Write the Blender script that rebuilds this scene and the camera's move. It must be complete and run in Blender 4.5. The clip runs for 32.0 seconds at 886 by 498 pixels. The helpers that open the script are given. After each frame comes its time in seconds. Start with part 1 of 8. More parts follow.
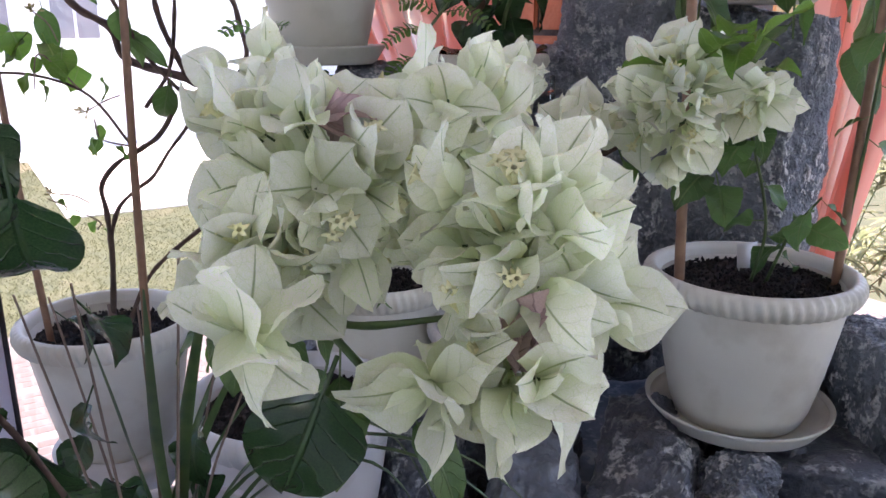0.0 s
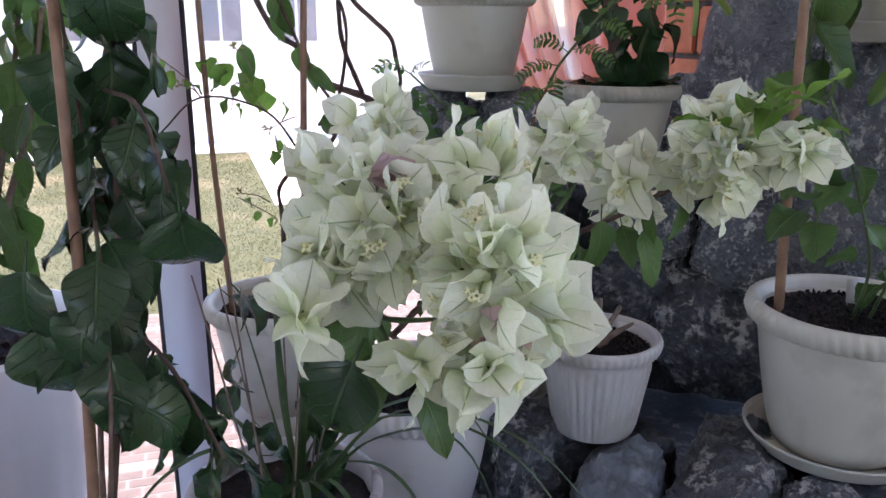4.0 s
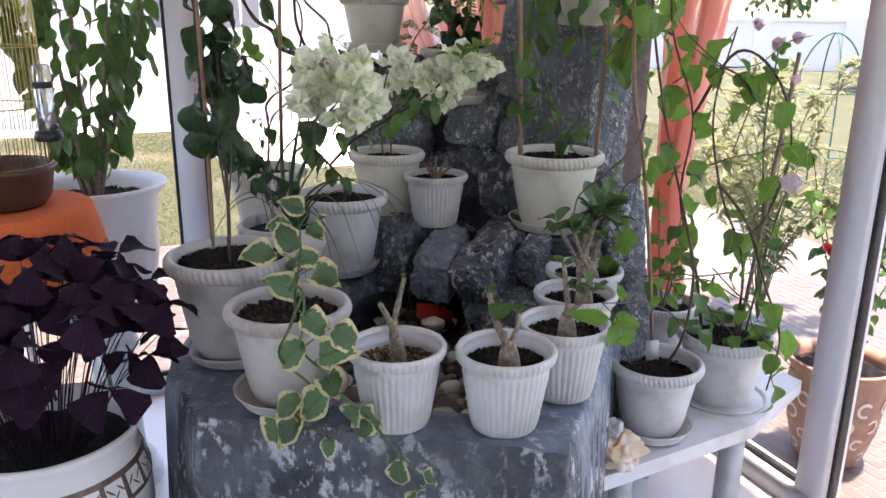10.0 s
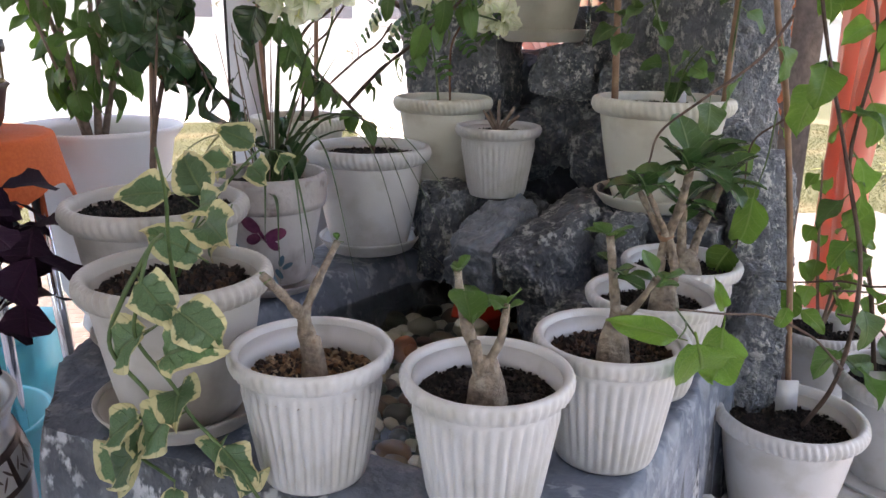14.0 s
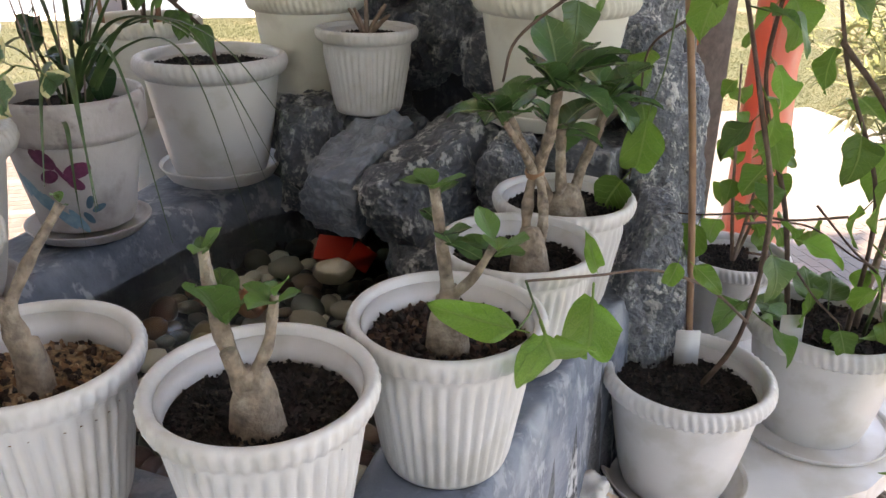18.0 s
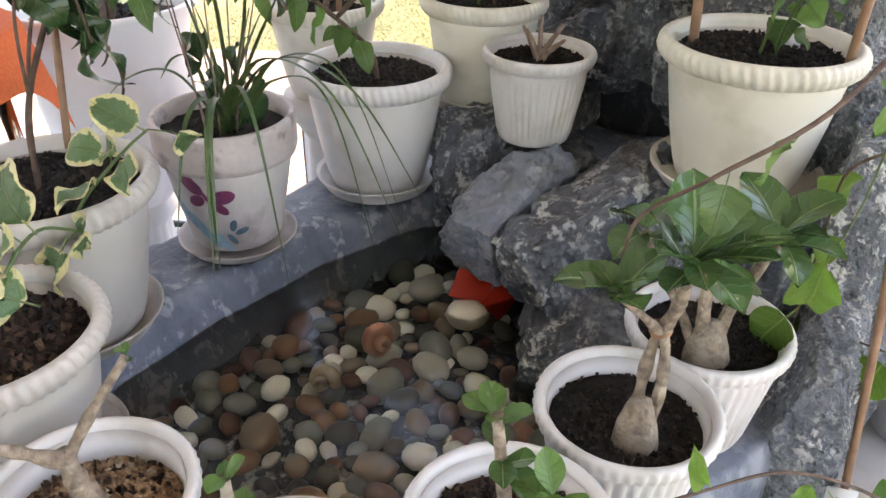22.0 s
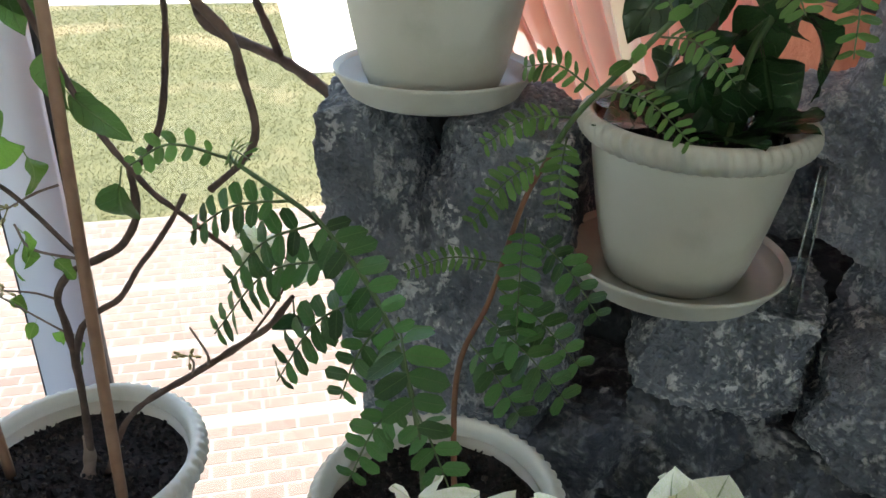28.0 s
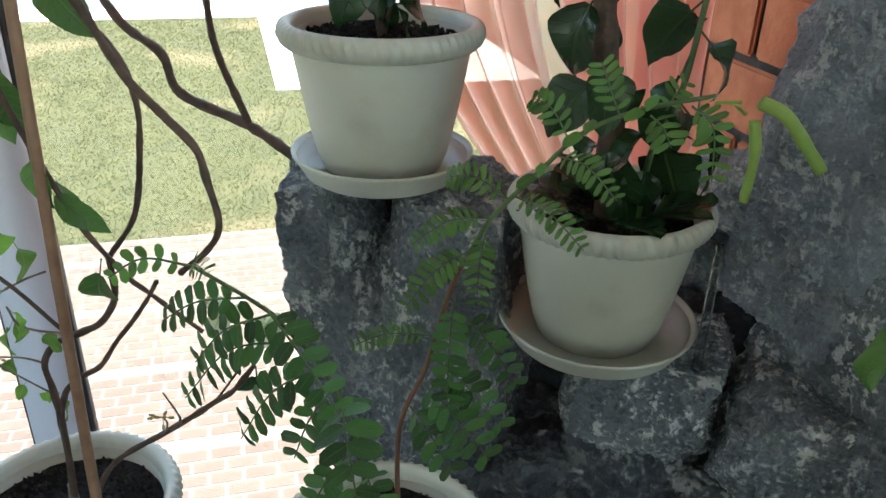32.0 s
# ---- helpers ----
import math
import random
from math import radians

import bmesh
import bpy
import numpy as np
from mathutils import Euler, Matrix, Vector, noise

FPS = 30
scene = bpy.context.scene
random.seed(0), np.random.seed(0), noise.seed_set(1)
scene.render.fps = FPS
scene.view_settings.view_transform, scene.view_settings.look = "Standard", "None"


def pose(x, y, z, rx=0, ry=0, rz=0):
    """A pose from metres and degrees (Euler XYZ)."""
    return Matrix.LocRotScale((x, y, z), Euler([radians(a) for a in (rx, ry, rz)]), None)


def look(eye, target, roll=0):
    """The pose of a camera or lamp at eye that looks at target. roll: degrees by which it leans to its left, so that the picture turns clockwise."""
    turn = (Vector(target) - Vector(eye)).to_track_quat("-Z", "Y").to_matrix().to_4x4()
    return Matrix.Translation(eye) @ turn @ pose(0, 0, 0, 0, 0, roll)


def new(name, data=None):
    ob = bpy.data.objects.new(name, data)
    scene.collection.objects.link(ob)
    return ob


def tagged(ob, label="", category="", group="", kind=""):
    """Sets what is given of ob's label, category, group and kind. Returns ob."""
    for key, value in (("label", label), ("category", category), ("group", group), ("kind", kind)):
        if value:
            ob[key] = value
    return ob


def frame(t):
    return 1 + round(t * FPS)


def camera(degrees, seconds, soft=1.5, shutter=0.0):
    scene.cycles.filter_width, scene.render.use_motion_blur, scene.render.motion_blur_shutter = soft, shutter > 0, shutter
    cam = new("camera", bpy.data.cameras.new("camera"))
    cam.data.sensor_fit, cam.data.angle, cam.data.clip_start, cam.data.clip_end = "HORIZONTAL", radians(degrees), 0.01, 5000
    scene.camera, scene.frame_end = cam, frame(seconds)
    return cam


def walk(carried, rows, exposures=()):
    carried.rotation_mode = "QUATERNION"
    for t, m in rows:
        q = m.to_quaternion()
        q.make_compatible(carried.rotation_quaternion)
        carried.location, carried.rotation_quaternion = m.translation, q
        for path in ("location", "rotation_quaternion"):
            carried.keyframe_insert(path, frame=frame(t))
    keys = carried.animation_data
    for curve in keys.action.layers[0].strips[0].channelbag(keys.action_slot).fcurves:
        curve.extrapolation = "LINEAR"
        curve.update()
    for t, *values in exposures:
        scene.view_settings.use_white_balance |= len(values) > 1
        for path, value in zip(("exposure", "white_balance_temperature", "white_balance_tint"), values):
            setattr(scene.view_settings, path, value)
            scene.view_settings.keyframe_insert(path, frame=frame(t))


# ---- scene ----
cam = camera(58.95, 32.0)
PATH = [
    # seconds, eye, target, roll
    (0, (0.0185, 0.0031, 1.4602), (0.0203, 1.9272, 0.9145), 0.06),
    (0.5, (0.0337, -0.0368, 1.4878), (-0.0364, 1.8884, 0.9506), 0.03),
    (1, (0.0390, -0.0682, 1.4942), (-0.1563, 1.8482, 0.9566), 0.13),
    (1.5, (0.0483, -0.0898, 1.5269), (-0.2675, 1.8093, 0.9852), 0.27),
    (2, (0.0415, -0.1053, 1.5388), (-0.3740, 1.7735, 0.9931), 0.35),
    (2.5, (0.0464, -0.1047, 1.5484), (-0.4488, 1.7544, 1.0022), 0.31),
    (3, (0.0547, -0.0992, 1.5549), (-0.4587, 1.7543, 1.0063), 0.40),
    (3.5, (0.0918, -0.1071, 1.5359), (-0.4168, 1.7463, 0.9826), 0.31),
    (4, (0.1365, -0.1198, 1.5133), (-0.3368, 1.7454, 0.9681), 0.32),
    (4.5, (0.1966, -0.1486, 1.5212), (-0.2674, 1.7210, 0.9836), 0.28),
    (6.5, (0.3340, -0.6219, 1.5486), (-0.0387, 1.2623, 0.9911), 0.43),
    (7, (0.3064, -0.7897, 1.5142), (0.0717, 1.1182, 0.9621), 0.48),
    (7.5, (0.3079, -0.8974, 1.4996), (0.2004, 1.0201, 0.9412), 0.49),
    (8, (0.3336, -0.9803, 1.4986), (0.2067, 0.9364, 0.9415), 0.40),
    (8.5, (0.4009, -1.0794, 1.5263), (0.1779, 0.8289, 0.9706), 0.32),
    (9, (0.4521, -1.1683, 1.5459), (0.1563, 0.7304, 0.9915), 0.32),
    (9.5, (0.4909, -1.2252, 1.5368), (0.1613, 0.6655, 0.9739), 0.37),
    (10, (0.5109, -1.2507, 1.5180), (0.1822, 0.6379, 0.9478), 0.55),
    (10.5, (0.5135, -1.2066, 1.5052), (0.1553, 0.6770, 0.9364), 0.57),
    (11, (0.5097, -1.0417, 1.4825), (0.1012, 0.8310, 0.9113), 0.50),
    (11.5, (0.5142, -0.8732, 1.4594), (0.0985, 0.9968, 0.8849), 0.64),
    (12, (0.4914, -0.7843, 1.4552), (0.0548, 1.0844, 0.8919), 0.70),
    (12.5, (0.5200, -0.7009, 1.4185), (-0.0518, 1.1296, 0.8507), 0.64),
    (13, (0.6110, -0.6897, 1.3384), (-0.1012, 1.0921, 0.7745), 0.66),
    (13.5, (0.6355, -0.6748, 1.2868), (-0.1372, 1.0832, 0.7281), 0.77),
    (14, (0.6526, -0.6382, 1.2869), (-0.0869, 1.1346, 0.7297), 0.76),
    (14.5, (0.6441, -0.6293, 1.2689), (-0.0101, 1.1744, 0.7043), 0.90),
    (16.5, (0.6886, -0.5940, 1.3617), (0.0078, 1.1174, 0.5820), 0.92),
    (17, (0.6903, -0.5376, 1.3646), (0.0208, 1.1767, 0.5817), 0.86),
    (17.5, (0.7023, -0.4339, 1.3363), (0.0664, 1.2899, 0.5460), 0.71),
    (18, (0.7023, -0.3552, 1.2710), (0.1229, 1.3850, 0.4735), 0.73),
    (18.5, (0.6784, -0.3072, 1.2544), (0.1173, 1.4408, 0.4609), 0.76),
    (19, (0.6981, -0.2547, 1.2652), (0.0791, 1.4751, 0.4749), 0.65),
    (19.5, (0.7407, -0.2336, 1.2603), (-0.0549, 1.4235, 0.4722), 0.68),
    (20, (0.7751, -0.2259, 1.2681), (-0.1713, 1.3497, 0.4795), 0.73),
    (20.5, (0.7702, -0.2156, 1.2786), (-0.2291, 1.3261, 0.4884), 0.67),
    (21, (0.7613, -0.2008, 1.2886), (-0.2409, 1.3011, 0.4283), 0.69),
    (21.5, (0.7406, -0.1643, 1.3593), (-0.2395, 1.2501, 0.3400), 0.75),
    (22, (0.7097, -0.1324, 1.4610), (-0.2752, 1.2626, 0.4200), 0.83),
    (22.5, (0.6914, -0.1441, 1.4955), (-0.3342, 1.2209, 0.4539), 1.04),
    (23, (0.6823, -0.1261, 1.5475), (-0.3649, 1.2194, 0.5020), 1.04),
    (23.5, (0.6636, -0.0975, 1.5913), (-0.3767, 1.2479, 0.5387), 1.07),
    (24, (0.5926, -0.0225, 1.6208), (-0.4306, 1.3340, 0.5658), 1.31),
    (24.5, (0.4887, 0.0873, 1.6285), (-0.5348, 1.4775, 0.6186), 1.44),
    (25, (0.3959, 0.2147, 1.6403), (-0.5964, 1.6686, 0.6907), 1.39),
    (25.5, (0.3350, 0.3393, 1.6623), (-0.6425, 1.8208, 0.7404), 1.36),
    (27.5, (0.1269, 0.5632, 1.6501), (-0.5801, 2.1937, 0.7328), 1.63),
    (28, (0.0821, 0.6015, 1.6340), (-0.4656, 2.2945, 0.7209), 1.62),
    (28.5, (0.0596, 0.6086, 1.5927), (-0.4208, 2.3233, 0.6821), 1.67),
    (29, (0.0600, 0.6029, 1.5622), (-0.4026, 2.3233, 0.6530), 1.65),
    (29.5, (0.0673, 0.6089, 1.5916), (-0.4133, 2.3306, 0.6945), 1.57),
    (30, (0.0697, 0.6041, 1.6367), (-0.4323, 2.3241, 0.7482), 1.44),
    (30.5, (0.0770, 0.5900, 1.6635), (-0.4252, 2.3102, 0.7754), 1.52),
    (31, (0.0978, 0.5724, 1.7033), (-0.4062, 2.2898, 0.8110), 1.59),
    (31.5, (0.1069, 0.5535, 1.7149), (-0.4074, 2.2657, 0.8184), 1.66),
    (32, (0.1382, 0.5596, 1.7402), (-0.3739, 2.2711, 0.8413), 1.68),
]
EXPOSURES = [(0.0, 2.62, 6900, 30), (4.0, 2.5, 6800, 27), (10.0, 2.55, 7500, 24), (15.0, 2.65, 8500, 23), (19.0, 2.9, 9100, 19), (22.3, 3.5, 9000, 20), (23.2, 3.4, 8900, 21), (24.0, 3.32, 8000, 24), (25.5, 2.74, 7000, 28), (28.0, 2.74, 7500, 9), (32.0, 2.72, 7300, 2)]
walk(cam, [(t, look(eye, target, roll)) for t, eye, target, roll in PATH], EXPOSURES)

# ---- light ----
world = bpy.data.worlds.new("sky")
scene.world = world
world.use_nodes = True
wn = world.node_tree.nodes
sky = wn.new("ShaderNodeTexSky")
sky.sky_type, sky.sun_disc = "NISHITA", False
sky.sun_elevation, sky.sun_rotation = radians(78), radians(67)
wn["Background"].inputs["Strength"].default_value = 0.15
world.node_tree.links.new(sky.outputs[0], wn["Background"].inputs["Color"])
sun = new("sun", bpy.data.lights.new("sun", "SUN"))
sun.data.energy, sun.data.angle, sun.data.color = 4.0, radians(2), (1.0, 0.95, 0.87)
sun.matrix_world = look((1.85, 0.80, 9.70), (0, 0, 0))

# house axes: U runs along the garden-side glass wall, V out of it
TURN_HOUSE = 32.0
HOUSE = Matrix.Translation((0.60, 2.24, 0.0)) @ pose(0, 0, 0, 0, 0, TURN_HOUSE)


# ---- materials ----
def material(name, c1, c2, scale=20.0, rough=0.6, bump=0.1, bump_scale=120.0, c3=None, big=3.0, through_light=0.0, metal=0.0, spec=0.5, per_object=0.0):
    """Two colours mixed by fine noise, a third in large stains, fine relief."""
    m = bpy.data.materials.new(name)
    m.use_nodes = True
    nt = m.node_tree
    b = nt.nodes["Principled BSDF"]
    tc = nt.nodes.new("ShaderNodeTexCoord")
    n1 = nt.nodes.new("ShaderNodeTexNoise")
    n1.inputs["Scale"].default_value, n1.inputs["Detail"].default_value = scale, 6
    nt.links.new(tc.outputs["Object"], n1.inputs["Vector"])
    ramp = nt.nodes.new("ShaderNodeMapRange")
    ramp.inputs["From Min"].default_value, ramp.inputs["From Max"].default_value = 0.35, 0.65
    nt.links.new(n1.outputs["Fac"], ramp.inputs["Value"])
    mix = nt.nodes.new("ShaderNodeMix")
    mix.data_type = "RGBA"
    mix.inputs["A"].default_value, mix.inputs["B"].default_value = (*c1, 1), (*c2, 1)
    nt.links.new(ramp.outputs[0], mix.inputs["Factor"])
    out = mix.outputs["Result"]
    if c3:
        n2 = nt.nodes.new("ShaderNodeTexNoise")
        n2.inputs["Scale"].default_value, n2.inputs["Detail"].default_value = big, 8
        nt.links.new(tc.outputs["Object"], n2.inputs["Vector"])
        r2 = nt.nodes.new("ShaderNodeMapRange")
        r2.inputs["From Min"].default_value, r2.inputs["From Max"].default_value = 0.52, 0.66
        nt.links.new(n2.outputs["Fac"], r2.inputs["Value"])
        mix2 = nt.nodes.new("ShaderNodeMix")
        mix2.data_type = "RGBA"
        mix2.inputs["B"].default_value = (*c3, 1)
        nt.links.new(r2.outputs[0], mix2.inputs["Factor"])
        nt.links.new(out, mix2.inputs["A"])
        out = mix2.outputs["Result"]
    if per_object:
        oi = nt.nodes.new("ShaderNodeObjectInfo")
        r3 = nt.nodes.new("ShaderNodeMapRange")
        r3.inputs["To Min"].default_value, r3.inputs["To Max"].default_value = 1 - per_object, 1 + per_object
        nt.links.new(oi.outputs["Random"], r3.inputs["Value"])
        hsv = nt.nodes.new("ShaderNodeHueSaturation")
        nt.links.new(r3.outputs[0], hsv.inputs["Value"])
        nt.links.new(out, hsv.inputs["Color"])
        out = hsv.outputs["Color"]
    nt.links.new(out, b.inputs["Base Color"])
    b.inputs["Roughness"].default_value, b.inputs["Metallic"].default_value = rough, metal
    b.inputs["Specular IOR Level"].default_value = spec
    if bump:
        nb = nt.nodes.new("ShaderNodeTexNoise")
        nb.inputs["Scale"].default_value, nb.inputs["Detail"].default_value = bump_scale, 5
        nt.links.new(tc.outputs["Object"], nb.inputs["Vector"])
        bp = nt.nodes.new("ShaderNodeBump")
        bp.inputs["Strength"].default_value, bp.inputs["Distance"].default_value = bump, 0.004
        nt.links.new(nb.outputs["Fac"], bp.inputs["Height"])
        nt.links.new(bp.outputs[0], b.inputs["Normal"])
    if through_light:
        tr = nt.nodes.new("ShaderNodeBsdfTranslucent")
        nt.links.new(out, tr.inputs["Color"])
        ms = nt.nodes.new("ShaderNodeMixShader")
        ms.inputs["Fac"].default_value = through_light
        nt.links.new(b.outputs[0], ms.inputs[1])
        nt.links.new(tr.outputs[0], ms.inputs[2])
        nt.links.new(ms.outputs[0], nt.nodes["Material Output"].inputs["Surface"])
    return m


def leaf_material(name, c1, c2, vein, rough=0.35, through_light=0.3, edge=None, vein_width=0.035, edge_at=0.55, per_object=0.3, side_vein=0.45):
    """Leaf blade: u across, v along in its UV map; midrib and side veins in relief and colour, a pale margin if edge is given."""
    m = material(name, c1, c2, scale=60, rough=rough, bump=0.0, through_light=through_light, per_object=per_object)
    nt = m.node_tree
    b = nt.nodes["Principled BSDF"]
    src = b.inputs["Base Color"].links[0].from_socket
    uv = nt.nodes.new("ShaderNodeUVMap")
    sep = nt.nodes.new("ShaderNodeSeparateXYZ")
    nt.links.new(uv.outputs[0], sep.inputs[0])

    def node_math(op, a, c=None):
        n = nt.nodes.new("ShaderNodeMath")
        n.operation = op
        for i, v in enumerate((a, c)):
            if v is None:
                continue
            if isinstance(v, (int, float)):
                n.inputs[i].default_value = v
            else:
                nt.links.new(v, n.inputs[i])
        return n.outputs[0]

    across = node_math("ABSOLUTE", node_math("SUBTRACT", node_math("MULTIPLY", sep.outputs["X"], 2.0), 1.0))
    mid = nt.nodes.new("ShaderNodeMapRange")
    mid.inputs["From Min"].default_value, mid.inputs["From Max"].default_value = vein_width * 2.2, vein_width * 0.8
    nt.links.new(across, mid.inputs["Value"])
    bend = nt.nodes.new("ShaderNodeTexNoise")
    bend.inputs["Scale"].default_value = 4.0
    nt.links.new(uv.outputs[0], bend.inputs["Vector"])
    slant = node_math("ADD", node_math("SUBTRACT", node_math("MULTIPLY", sep.outputs["Y"], 6.0), node_math("MULTIPLY", across, 1.6)), node_math("MULTIPLY", bend.outputs["Fac"], 0.9))
    tri = node_math("ABSOLUTE", node_math("SUBTRACT", node_math("FRACT", slant), 0.5))
    side = nt.nodes.new("ShaderNodeMapRange")
    side.inputs["From Min"].default_value, side.inputs["From Max"].default_value = 0.07, 0.0
    side.inputs["To Max"].default_value = side_vein
    nt.links.new(tri, side.inputs["Value"])
    veins = node_math("MAXIMUM", mid.outputs[0], side.outputs[0])
    out = src
    if edge:
        tc = nt.nodes.new("ShaderNodeTexCoord")
        nz = nt.nodes.new("ShaderNodeTexNoise")
        nz.inputs["Scale"].default_value = 7
        nt.links.new(tc.outputs["Object"], nz.inputs["Vector"])
        er = nt.nodes.new("ShaderNodeMapRange")
        er.inputs["From Min"].default_value, er.inputs["From Max"].default_value = edge_at, edge_at + 0.05
        along = node_math("ABSOLUTE", node_math("SUBTRACT", sep.outputs["Y"], 0.45))
        far = node_math("MAXIMUM", across, node_math("MULTIPLY", along, 1.75))
        nt.links.new(node_math("ADD", far, node_math("MULTIPLY", node_math("SUBTRACT", nz.outputs["Fac"], 0.5), 0.6)), er.inputs["Value"])
        em = nt.nodes.new("ShaderNodeMix")
        em.data_type = "RGBA"
        em.inputs["B"].default_value = (*edge, 1)
        nt.links.new(er.outputs[0], em.inputs["Factor"])
        nt.links.new(out, em.inputs["A"])
        out = em.outputs["Result"]
    vm = nt.nodes.new("ShaderNodeMix")
    vm.data_type = "RGBA"
    vm.inputs["B"].default_value = (*vein, 1)
    nt.links.new(node_math("MULTIPLY", veins, 0.7), vm.inputs["Factor"])
    nt.links.new(out, vm.inputs["A"])
    nt.links.new(vm.outputs["Result"], b.inputs["Base Color"])
    for n in nt.nodes:
        if n.type == "BSDF_TRANSLUCENT":
            nt.links.new(vm.outputs["Result"], n.inputs["Color"])
    bp = nt.nodes.new("ShaderNodeBump")
    bp.inputs["Strength"].default_value, bp.inputs["Distance"].default_value = 0.7, 0.003
    nt.links.new(veins, bp.inputs["Height"])
    nt.links.new(bp.outputs[0], b.inputs["Normal"])
    return m


def rock_material(name, dark, light, pale, rough=0.85, amount=0.5, grain=70.0, relief=0.010):
    """Rough cast render over stone shapes: mottled grey body, dry-brushed pale paint on ridges, blobby relief."""
    m = bpy.data.materials.new(name)
    m.use_nodes = True
    nt = m.node_tree
    b = nt.nodes["Principled BSDF"]
    tc = nt.nodes.new("ShaderNodeTexCoord")

    def noise_at(scale, detail, gain=0.55, stretch=(1, 1, 1)):
        mp = nt.nodes.new("ShaderNodeMapping")
        mp.inputs["Scale"].default_value = stretch
        nt.links.new(tc.outputs["Object"], mp.inputs["Vector"])
        n = nt.nodes.new("ShaderNodeTexNoise")
        n.inputs["Scale"].default_value, n.inputs["Detail"].default_value = scale, detail
        n.inputs["Roughness"].default_value = gain
        nt.links.new(mp.outputs[0], n.inputs["Vector"])
        return n.outputs["Fac"]

    def ranged(v, a, c, lo=0.0, hi=1.0):
        r = nt.nodes.new("ShaderNodeMapRange")
        r.inputs["From Min"].default_value, r.inputs["From Max"].default_value = a, c
        r.inputs["To Min"].default_value, r.inputs["To Max"].default_value = lo, hi
        nt.links.new(v, r.inputs["Value"])
        return r.outputs[0]

    def mixed(fac, a, c):
        x = nt.nodes.new("ShaderNodeMix")
        x.data_type = "RGBA"
        nt.links.new(fac, x.inputs["Factor"])
        for key, v in (("A", a), ("B", c)):
            if isinstance(v, tuple):
                x.inputs[key].default_value = (*v, 1)
            else:
                nt.links.new(v, x.inputs[key])
        return x.outputs["Result"]

    def calc(op, a, c):
        x = nt.nodes.new("ShaderNodeMath")
        x.operation = op
        nt.links.new(a, x.inputs[0])
        if isinstance(c, float):
            x.inputs[1].default_value = c
        else:
            nt.links.new(c, x.inputs[1])
        return x.outputs[0]

    blob = noise_at(grain * 1.7, 3, 0.5)
    lump = noise_at(grain * 0.6, 3, 0.5)
    height = calc("ADD", calc("MULTIPLY", blob, 0.6), lump)
    col = mixed(ranged(noise_at(11.0, 5), 0.34, 0.66), dark, light)
    col = mixed(ranged(noise_at(34.0, 4, 0.6), 0.52, 0.70, 0.0, 0.45), col, tuple(0.6 * v for v in dark))
    stroke = ranged(noise_at(30.0, 5, 0.66, (1.0, 1.0, 0.45)), 0.49, 0.55)
    raised = ranged(height, 0.78, 0.88)
    brush = calc("MULTIPLY", calc("MULTIPLY", stroke, raised), ranged(noise_at(6.0, 2), 0.38, 0.56, 0.22, amount))
    geom = nt.nodes.new("ShaderNodeNewGeometry")
    edge = calc("MULTIPLY", ranged(geom.outputs["Pointiness"], 0.515, 0.58), ranged(noise_at(16.0, 3), 0.44, 0.60, 0.0, amount))
    col = mixed(calc("MAXIMUM", brush, edge), col, pale)
    nt.links.new(col, b.inputs["Base Color"])
    b.inputs["Roughness"].default_value = rough
    bp = nt.nodes.new("ShaderNodeBump")
    bp.inputs["Strength"].default_value, bp.inputs["Distance"].default_value = 1.0, relief
    nt.links.new(height, bp.inputs["Height"])
    nt.links.new(bp.outputs[0], b.inputs["Normal"])
    return m


def island_material(name, colours, rough=0.9, grain=220.0):
    """Loose pieces, each of its own colour out of a few, with fine grain."""
    m = material(name, (0.75, 0.75, 0.75), (1.0, 1.0, 1.0), grain, rough, 0.5, grain)
    nt = m.node_tree
    b = nt.nodes["Principled BSDF"]
    src = b.inputs["Base Color"].links[0].from_socket
    geom = nt.nodes.new("ShaderNodeNewGeometry")
    ramp = nt.nodes.new("ShaderNodeValToRGB")
    ramp.color_ramp.interpolation = "CONSTANT"
    nt.links.new(geom.outputs["Random Per Island"], ramp.inputs["Fac"])
    e = ramp.color_ramp.elements
    e[0].color = (*colours[0], 1)
    e[1].position, e[1].color = 1 / len(colours), (*colours[1], 1)
    for k, c in enumerate(colours[2:]):
        e.new((k + 2) / len(colours)).color = (*c, 1)
    mul = nt.nodes.new("ShaderNodeMix")
    mul.data_type, mul.blend_type = "RGBA", "MULTIPLY"
    mul.inputs["Factor"].default_value = 1.0
    nt.links.new(ramp.outputs["Color"], mul.inputs["A"])
    nt.links.new(src, mul.inputs["B"])
    nt.links.new(mul.outputs["Result"], b.inputs["Base Color"])
    return m


LOOSE_SOIL = island_material("crumbled_soil", [(0.004, 0.003, 0.0026), (0.010, 0.006, 0.005), (0.020, 0.012, 0.009), (0.007, 0.005, 0.004), (0.013, 0.008, 0.006), (0.005, 0.0035, 0.003), (0.016, 0.010, 0.008), (0.06, 0.045, 0.035)])
LOOSE_BARK = island_material("mixed_bark_chips", [(0.030, 0.014, 0.010), (0.014, 0.008, 0.006), (0.060, 0.030, 0.020), (0.020, 0.011, 0.008), (0.10, 0.055, 0.032), (0.012, 0.007, 0.006)])
LOOSE_GRIT = island_material("mixed_tan_grit", [(0.05, 0.026, 0.017), (0.30, 0.19, 0.11), (0.022, 0.013, 0.010), (0.17, 0.10, 0.06), (0.46, 0.36, 0.26), (0.035, 0.02, 0.014), (0.24, 0.13, 0.07)])
